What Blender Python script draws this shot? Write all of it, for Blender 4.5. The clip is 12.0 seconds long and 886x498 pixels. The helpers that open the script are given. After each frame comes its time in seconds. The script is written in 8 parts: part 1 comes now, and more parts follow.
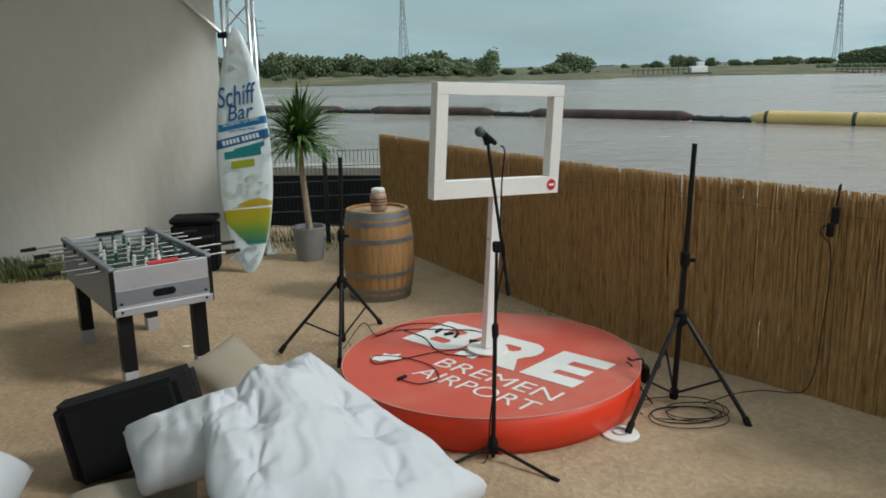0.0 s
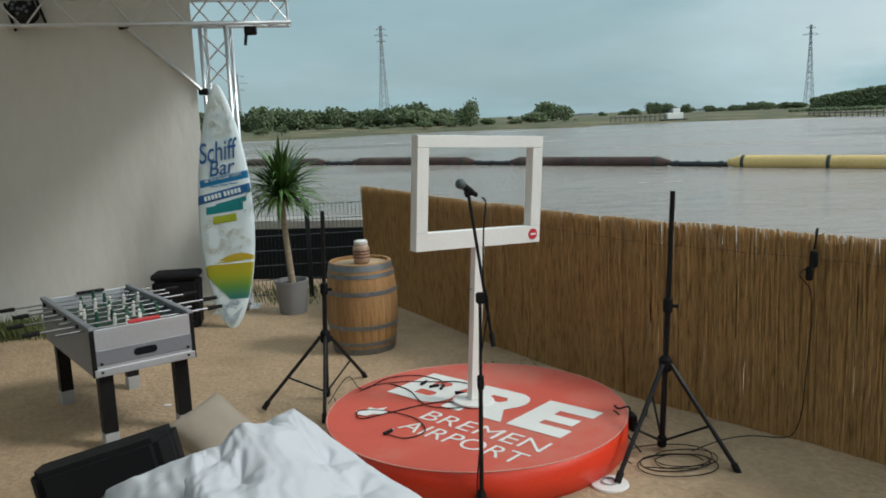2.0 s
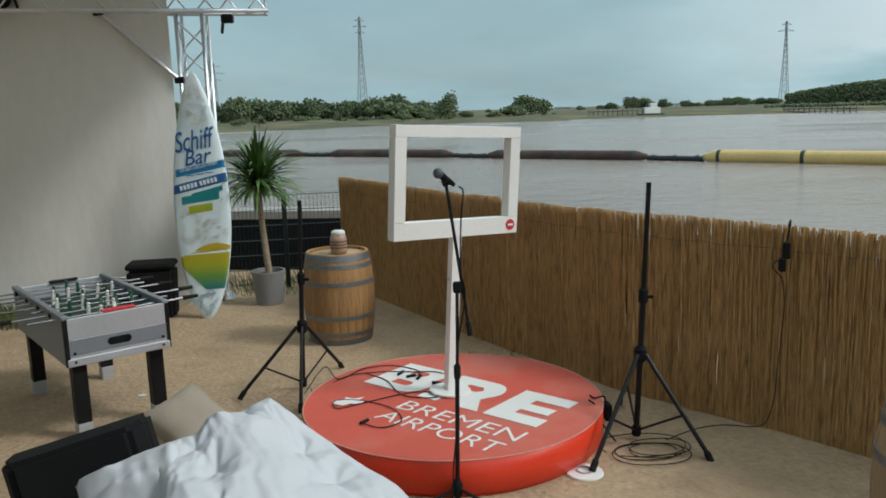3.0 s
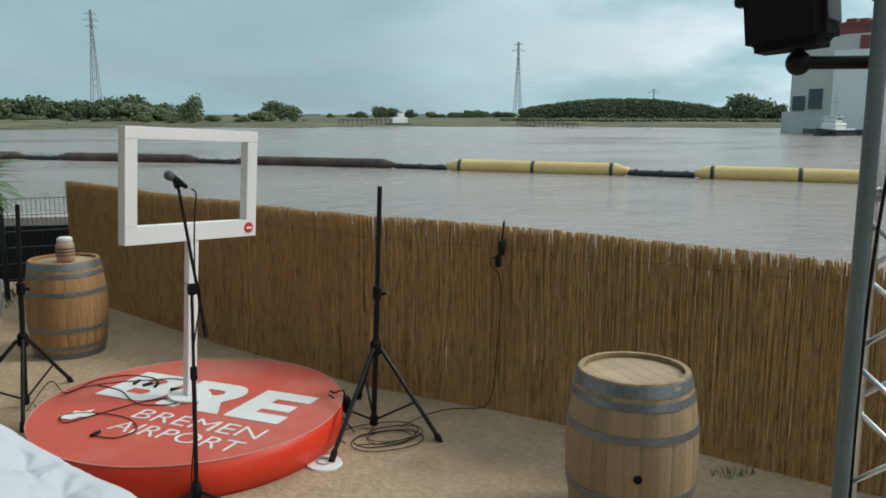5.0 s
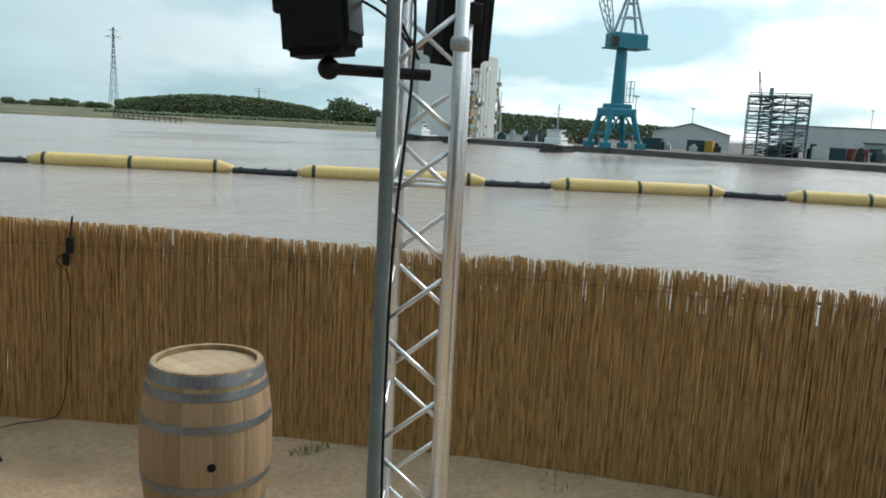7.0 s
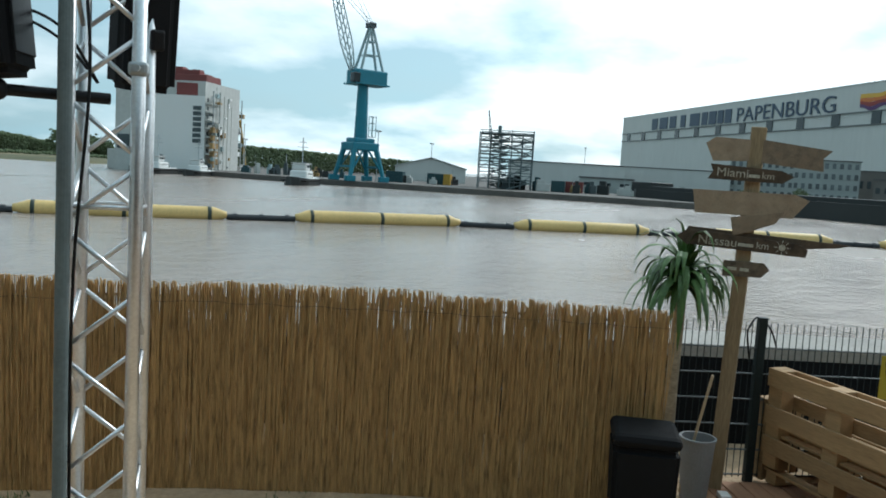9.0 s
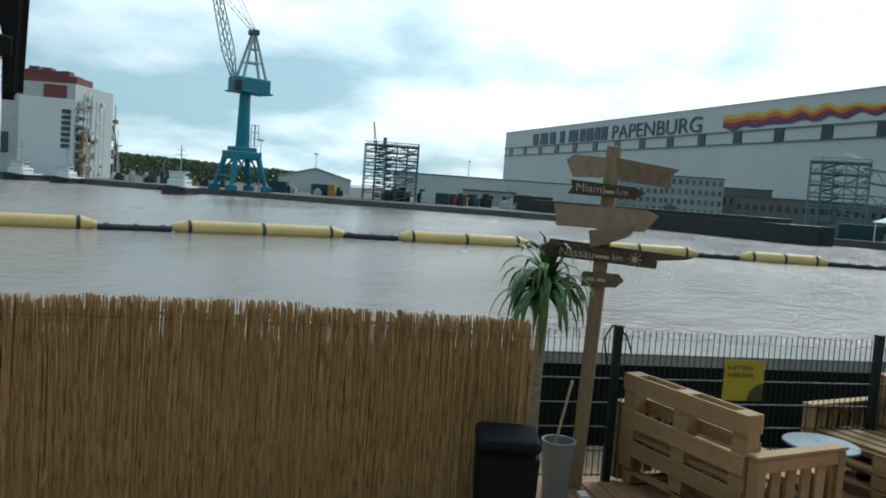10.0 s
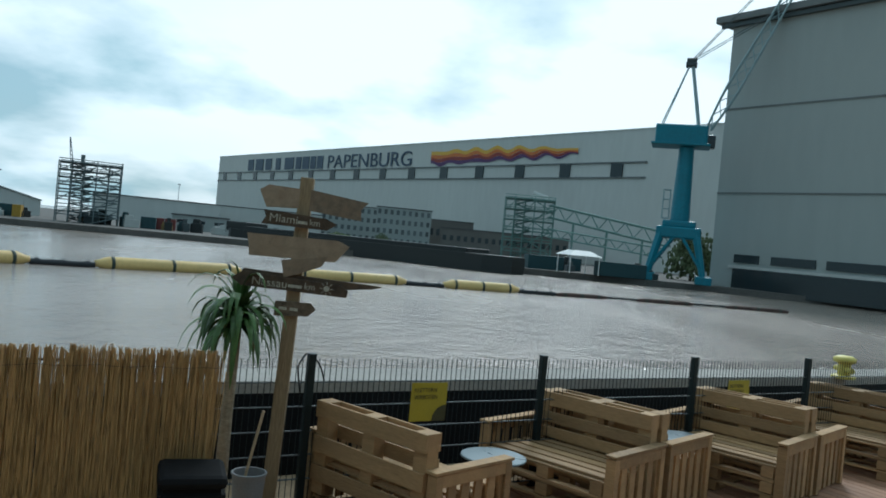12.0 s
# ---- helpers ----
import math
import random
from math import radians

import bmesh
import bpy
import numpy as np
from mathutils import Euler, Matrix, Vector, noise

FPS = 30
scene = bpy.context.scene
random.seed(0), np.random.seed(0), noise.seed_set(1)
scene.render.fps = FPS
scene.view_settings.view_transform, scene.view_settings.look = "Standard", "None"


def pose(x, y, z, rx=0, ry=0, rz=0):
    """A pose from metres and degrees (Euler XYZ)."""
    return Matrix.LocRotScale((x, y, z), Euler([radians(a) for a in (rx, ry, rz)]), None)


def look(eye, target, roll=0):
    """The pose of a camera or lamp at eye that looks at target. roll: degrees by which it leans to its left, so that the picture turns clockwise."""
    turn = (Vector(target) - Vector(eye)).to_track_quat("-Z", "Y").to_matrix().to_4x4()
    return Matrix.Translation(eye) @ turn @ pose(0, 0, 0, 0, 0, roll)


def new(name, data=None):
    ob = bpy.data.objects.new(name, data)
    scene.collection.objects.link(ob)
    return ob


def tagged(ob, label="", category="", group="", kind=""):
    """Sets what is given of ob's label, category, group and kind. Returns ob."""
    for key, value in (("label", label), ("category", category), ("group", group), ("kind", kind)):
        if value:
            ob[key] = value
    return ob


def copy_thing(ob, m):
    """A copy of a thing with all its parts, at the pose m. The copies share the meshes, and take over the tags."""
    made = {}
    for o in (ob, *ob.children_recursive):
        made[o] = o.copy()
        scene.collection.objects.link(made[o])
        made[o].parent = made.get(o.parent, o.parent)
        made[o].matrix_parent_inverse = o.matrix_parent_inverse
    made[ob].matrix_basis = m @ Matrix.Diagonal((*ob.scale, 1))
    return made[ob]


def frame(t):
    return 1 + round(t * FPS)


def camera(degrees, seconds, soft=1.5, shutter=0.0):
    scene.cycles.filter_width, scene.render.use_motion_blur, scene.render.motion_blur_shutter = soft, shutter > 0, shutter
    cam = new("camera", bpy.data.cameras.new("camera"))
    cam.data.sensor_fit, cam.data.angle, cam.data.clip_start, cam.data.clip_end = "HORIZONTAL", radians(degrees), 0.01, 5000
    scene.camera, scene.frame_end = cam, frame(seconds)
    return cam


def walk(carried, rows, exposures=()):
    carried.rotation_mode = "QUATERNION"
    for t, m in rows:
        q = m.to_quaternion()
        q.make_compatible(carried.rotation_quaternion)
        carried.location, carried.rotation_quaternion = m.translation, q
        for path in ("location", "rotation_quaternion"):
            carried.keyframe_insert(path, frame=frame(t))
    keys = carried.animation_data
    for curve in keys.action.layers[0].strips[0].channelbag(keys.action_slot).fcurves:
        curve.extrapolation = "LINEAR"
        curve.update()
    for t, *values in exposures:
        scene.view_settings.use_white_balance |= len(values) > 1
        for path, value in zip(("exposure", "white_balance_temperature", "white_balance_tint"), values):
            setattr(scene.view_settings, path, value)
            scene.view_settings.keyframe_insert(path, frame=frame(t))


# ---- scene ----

# ---- camera ----
cam = camera(57.6, 12.0, soft=1.8)
PATH = [
    (0, (0.021, -0.016, 2.186), (0.067, 1.936, 1.75), -1.3),
    (0.5, (0.019, -0.015, 2.19), (0.07, 1.937, 1.757), -1.8),
    (1, (0.024, -0.014, 2.197), (0.081, 1.945, 1.799), -2.3),
    (1.5, (0.029, -0.022, 2.204), (0.1, 1.947, 1.861), -2.3),
    (2, (0.026, -0.018, 2.203), (0.117, 1.955, 1.885), -2.3),
    (2.5, (0.027, -0.018, 2.194), (0.136, 1.952, 1.862), -2.1),
    (4.5, (0.042, -0.163, 2.178), (0.55, 1.742, 1.847), -0.4),
    (5, (0.08, -0.253, 2.18), (0.816, 1.578, 1.851), 0.1),
    (5.5, (0.11, -0.306, 2.176), (1.071, 1.417, 1.847), 0.9),
    (6, (0.146, -0.373, 2.178), (1.329, 1.206, 1.85), 1.9),
    (6.5, (0.165, -0.423, 2.181), (1.521, 1.01, 1.858), 2.7),
    (7, (0.176, -0.466, 2.173), (1.679, 0.818, 1.866), 3.1),
    (9, (0.131, -0.778, 2.151), (1.965, -0.004, 1.960), 3.4),
    (9.5, (0.118, -0.837, 2.150), (2.004, -0.191, 1.986), 3.9),
    (10, (0.076, -0.911, 2.166), (2.005, -0.402, 2.022), 4.2),
    (10.5, (0.05, -0.96, 2.173), (2.01, -0.583, 2.048), 4.6),
    (11, (0.057, -1, 2.180), (2.041, -0.768, 2.077), 4.8),
    (11.5, (0.048, -1.032, 2.179), (2.044, -0.948, 2.102), 5.0),
    (12, (0.016, -1.076, 2.198), (2.009, -1.251, 2.182), 5.5),
]
walk(cam, [(t, look(eye, target, roll)) for t, eye, target, roll in PATH],
     exposures=[(0.0, -0.05, 6300, 9), (2.5, -0.03, 6200, 9), (4.5, -0.04, 6100, 8), (5.5, 0.12, 6200, 9), (6.5, 0.27, 6300, 10.5), (7.0, 0.27, 6250, 10), (9.0, 0.10, 5900, 7), (10.5, -0.17, 5700, 5), (12.0, -0.28, 5600, 4)])

# ---- light ----
SUN_AZ, SUN_EL = 108.0, 42.0
sun_dir = Vector((math.sin(radians(SUN_AZ)) * math.cos(radians(SUN_EL)), math.cos(radians(SUN_AZ)) * math.cos(radians(SUN_EL)), math.sin(radians(SUN_EL))))


def build_world():
    w = bpy.data.worlds.new("cloudy_sky")
    scene.world = w
    w.use_nodes = True
    nt = w.node_tree
    nt.nodes.clear()
    n, l = nt.nodes.new, nt.links.new
    out, bg = n("ShaderNodeOutputWorld"), n("ShaderNodeBackground")
    sky = n("ShaderNodeTexSky")
    sky.sky_type, sky.sun_disc = "NISHITA", False
    sky.sun_elevation, sky.sun_rotation = radians(SUN_EL), radians(SUN_AZ)
    sky.air_density, sky.dust_density = 1.0, 2.0
    clear = n("ShaderNodeVectorMath")
    clear.operation = "SCALE"
    clear.inputs["Scale"].default_value = 0.10
    l(sky.outputs[0], clear.inputs[0])
    co = n("ShaderNodeTexCoord")
    sep = n("ShaderNodeSeparateXYZ")
    l(co.outputs["Generated"], sep.inputs[0])
    # clouds lie on a flat layer: direction divided by its height
    low = n("ShaderNodeMath"); low.operation = "MAXIMUM"; low.inputs[1].default_value = 0.0
    l(sep.outputs["Z"], low.inputs[0])
    add = n("ShaderNodeMath"); add.operation = "ADD"; add.inputs[1].default_value = 0.26
    l(low.outputs[0], add.inputs[0])
    flat = n("ShaderNodeVectorMath"); flat.operation = "DIVIDE"
    comb = n("ShaderNodeCombineXYZ")
    for s in ("X", "Y", "Z"):
        l(add.outputs[0], comb.inputs[s])
    l(co.outputs["Generated"], flat.inputs[0]); l(comb.outputs[0], flat.inputs[1])
    big = n("ShaderNodeTexNoise"); big.inputs["Scale"].default_value = 0.7; big.inputs["Detail"].default_value = 9; big.inputs["Roughness"].default_value = 0.56
    big.inputs["Distortion"].default_value = 0.3
    l(flat.outputs[0], big.inputs["Vector"])
    cover = n("ShaderNodeValToRGB")
    cover.color_ramp.elements[0].position, cover.color_ramp.elements[1].position = 0.40, 0.56
    l(big.outputs["Fac"], cover.inputs[0])
    fine = n("ShaderNodeTexNoise"); fine.inputs["Scale"].default_value = 1.15; fine.inputs["Detail"].default_value = 8; fine.inputs["Roughness"].default_value = 0.5
    l(flat.outputs[0], fine.inputs["Vector"])
    # brightness of the cloud layer grows towards the sun
    dot = n("ShaderNodeVectorMath"); dot.operation = "DOT_PRODUCT"; dot.inputs[1].default_value = sun_dir
    l(co.outputs["Generated"], dot.inputs[0])
    glow = n("ShaderNodeMapRange"); glow.inputs["From Min"].default_value = -0.04; glow.inputs["From Max"].default_value = 0.72
    glow.inputs["To Min"].default_value = 0.0; glow.inputs["To Max"].default_value = 1.0
    glow.interpolation_type = "SMOOTHSTEP"
    l(dot.outputs["Value"], glow.inputs["Value"])
    shade = n("ShaderNodeValToRGB")
    shade.color_ramp.elements[0].position, shade.color_ramp.elements[1].position = 0.32, 0.70
    shade.color_ramp.elements[0].color = (0.315, 0.455, 0.48, 1)
    shade.color_ramp.elements[1].color = (0.41, 0.56, 0.585, 1)
    l(fine.outputs["Fac"], shade.inputs[0])
    bright = n("ShaderNodeValToRGB")
    bright.color_ramp.elements[0].position, bright.color_ramp.elements[1].position = 0.41, 0.565
    bright.color_ramp.elements[0].color = (0.50, 0.73, 0.78, 1)
    bright.color_ramp.elements[1].color = (1.26, 1.34, 1.32, 1)
    l(fine.outputs["Fac"], bright.inputs[0])
    mixc = n("ShaderNodeMix"); mixc.data_type = "RGBA"
    l(glow.outputs[0], mixc.inputs["Factor"]); l(shade.outputs[0], mixc.inputs["A"]); l(bright.outputs[0], mixc.inputs["B"])
    mix = n("ShaderNodeMix"); mix.data_type = "RGBA"
    half = n("ShaderNodeMath"); half.operation = "MULTIPLY_ADD"; half.inputs[1].default_value = 0.22; half.inputs[2].default_value = 0.78
    l(cover.outputs[0], half.inputs[0])
    l(half.outputs[0], mix.inputs["Factor"]); l(clear.outputs[0], mix.inputs["A"]); l(mixc.outputs["Result"], mix.inputs["B"])
    l(mix.outputs["Result"], bg.inputs["Color"])
    bg.inputs["Strength"].default_value = 1.0
    l(bg.outputs[0], out.inputs["Surface"])


build_world()
sun_data = bpy.data.lights.new("sun", "SUN")
sun_data.energy, sun_data.angle, sun_data.color = 1.75, radians(14), (1.0, 0.97, 0.90)
sun = new("sun", sun_data)
sun.matrix_world = look((0, 0, 30), Vector((0, 0, 30)) - sun_dir)

# ---- materials ----
def mat(name, color, rough=0.6, metal=0.0, vary=0.15, scale=6.0, fine=60.0, bump=0.15, bump_d=0.004, stretch=(1, 1, 1), stain=None, stain_amt=0.4, per_object=0.0, per_island=0.0, coat=0.0):
    """A surface with two scales of uneven colour, optional stains, grain relief, and a shift from piece to piece."""
    m = bpy.data.materials.new(name)
    m.use_nodes = True
    nt = m.node_tree
    n, l = nt.nodes.new, nt.links.new
    b = nt.nodes["Principled BSDF"]
    co = n("ShaderNodeTexCoord")
    mp = n("ShaderNodeMapping")
    mp.inputs["Scale"].default_value = stretch
    l(co.outputs["Object"], mp.inputs["Vector"])
    n1 = n("ShaderNodeTexNoise"); n1.inputs["Scale"].default_value = scale; n1.inputs["Detail"].default_value = 5
    n2 = n("ShaderNodeTexNoise"); n2.inputs["Scale"].default_value = fine; n2.inputs["Detail"].default_value = 4
    l(mp.outputs[0], n1.inputs["Vector"]); l(mp.outputs[0], n2.inputs["Vector"])
    add = n("ShaderNodeMath"); add.operation = "ADD"
    l(n1.outputs["Fac"], add.inputs[0]); l(n2.outputs["Fac"], add.inputs[1])
    last = add.outputs[0]
    for amount, socket in ((per_object, "Random"), (per_island, "Random Per Island")):
        if amount:
            src = n("ShaderNodeObjectInfo") if socket == "Random" else n("ShaderNodeNewGeometry")
            mul = n("ShaderNodeMath"); mul.operation = "MULTIPLY_ADD"; mul.inputs[1].default_value = amount * 2
            mul.inputs[2].default_value = -amount
            l(src.outputs[socket], mul.inputs[0])
            a2 = n("ShaderNodeMath"); a2.operation = "ADD"
            l(last, a2.inputs[0]); l(mul.outputs[0], a2.inputs[1])
            last = a2.outputs[0]
    rng = n("ShaderNodeMapRange"); rng.inputs["From Min"].default_value = 0.55; rng.inputs["From Max"].default_value = 1.45
    rng.inputs["To Min"].default_value = 1 - vary * 1.6; rng.inputs["To Max"].default_value = 1 + vary * 1.6
    rng.clamp = False
    l(last, rng.inputs["Value"])
    base = n("ShaderNodeRGB"); base.outputs[0].default_value = (*color, 1)
    sc = n("ShaderNodeVectorMath"); sc.operation = "SCALE"
    l(base.outputs[0], sc.inputs[0]); l(rng.outputs[0], sc.inputs["Scale"])
    col = sc.outputs[0]
    if stain:
        n3 = n("ShaderNodeTexNoise"); n3.inputs["Scale"].default_value = scale * 0.5; n3.inputs["Detail"].default_value = 7; n3.inputs["Roughness"].default_value = 0.65
        l(mp.outputs[0], n3.inputs["Vector"])
        rp = n("ShaderNodeValToRGB"); rp.color_ramp.elements[0].position, rp.color_ramp.elements[1].position = 0.48, 0.68
        l(n3.outputs["Fac"], rp.inputs[0])
        k = n("ShaderNodeMath"); k.operation = "MULTIPLY"; k.inputs[1].default_value = stain_amt
        l(rp.outputs[0], k.inputs[0])
        mx = n("ShaderNodeMix"); mx.data_type = "RGBA"; mx.inputs["B"].default_value = (*stain, 1)
        l(k.outputs[0], mx.inputs["Factor"]); l(col, mx.inputs["A"])
        col = mx.outputs["Result"]
    l(col, b.inputs["Base Color"])
    rr = n("ShaderNodeMapRange"); rr.inputs["To Min"].default_value = max(0.03, rough - 0.12); rr.inputs["To Max"].default_value = min(1, rough + 0.12)
    l(n1.outputs["Fac"], rr.inputs["Value"]); l(rr.outputs[0], b.inputs["Roughness"])
    b.inputs["Metallic"].default_value = metal
    b.inputs["Coat Weight"].default_value = coat
    if bump:
        bp = n("ShaderNodeBump"); bp.inputs["Strength"].default_value = bump; bp.inputs["Distance"].default_value = bump_d
        l(n2.outputs["Fac"], bp.inputs["Height"]); l(bp.outputs[0], b.inputs["Normal"])
    return m


def sand_mat():
    m = mat("sand", (0.45, 0.323, 0.203), rough=0.95, vary=0.20, scale=1.5, fine=26, bump=0.6, bump_d=0.035, stain=(0.24, 0.17, 0.10), stain_amt=0.85)
    return m


def water_mat():
    m = bpy.data.materials.new("river_water")
    m.use_nodes = True
    nt = m.node_tree
    n, l = nt.nodes.new, nt.links.new
    b = nt.nodes["Principled BSDF"]
    b.inputs["Base Color"].default_value = (0.275, 0.225, 0.19, 1)
    b.inputs["Roughness"].default_value = 0.16
    b.inputs["IOR"].default_value = 1.33
    co = n("ShaderNodeTexCoord")
    h = None
    for sc, d, st in ((0.7, 3, (1, 1.2, 1)), (2.8, 4, (1, 1.1, 1)), (9.0, 3, (1, 1.1, 1))):
        mp = n("ShaderNodeMapping"); mp.inputs["Scale"].default_value = st; mp.inputs["Rotation"].default_value = (0, 0, 0.6)
        tx = n("ShaderNodeTexNoise"); tx.inputs["Scale"].default_value = sc; tx.inputs["Detail"].default_value = d
        l(co.outputs["Object"], mp.inputs[0]); l(mp.outputs[0], tx.inputs["Vector"])
        mu = n("ShaderNodeMath"); mu.operation = "MULTIPLY"; mu.inputs[1].default_value = 1 / (sc + 1.2)
        l(tx.outputs["Fac"], mu.inputs[0])
        if h is None:
            h = mu.outputs[0]
        else:
            ad = n("ShaderNodeMath"); ad.operation = "ADD"
            l(h, ad.inputs[0]); l(mu.outputs[0], ad.inputs[1]); h = ad.outputs[0]
    bp = n("ShaderNodeBump"); bp.inputs["Strength"].default_value = 1.0; bp.inputs["Distance"].default_value = 0.42
    l(h, bp.inputs["Height"]); l(bp.outputs[0], b.inputs["Normal"])
    big = n("ShaderNodeTexNoise"); big.inputs["Scale"].default_value = 0.02; big.inputs["Detail"].default_value = 5
    mp = n("ShaderNodeMapping"); mp.inputs["Scale"].default_value = (1, 3, 1)
    l(co.outputs["Object"], mp.inputs[0]); l(mp.outputs[0], big.inputs["Vector"])
    rg = n("ShaderNodeMapRange"); rg.inputs["From Min"].default_value = 0.35; rg.inputs["From Max"].default_value = 0.65
    rg.inputs["To Min"].default_value = 0.10; rg.inputs["To Max"].default_value = 0.28
    l(big.outputs["Fac"], rg.inputs["Value"]); l(rg.outputs[0], b.inputs["Roughness"])
    return m


def sheet_mat():
    """Taut white tarpaulin with faint vertical creases."""
    m = mat("tarpaulin", (0.80, 0.79, 0.75), rough=0.7, vary=0.035, scale=0.8, fine=9, bump=0.25, bump_d=0.02, stretch=(1, 1, 0.35), stain=(0.68, 0.665, 0.61), stain_amt=0.5)
    return m


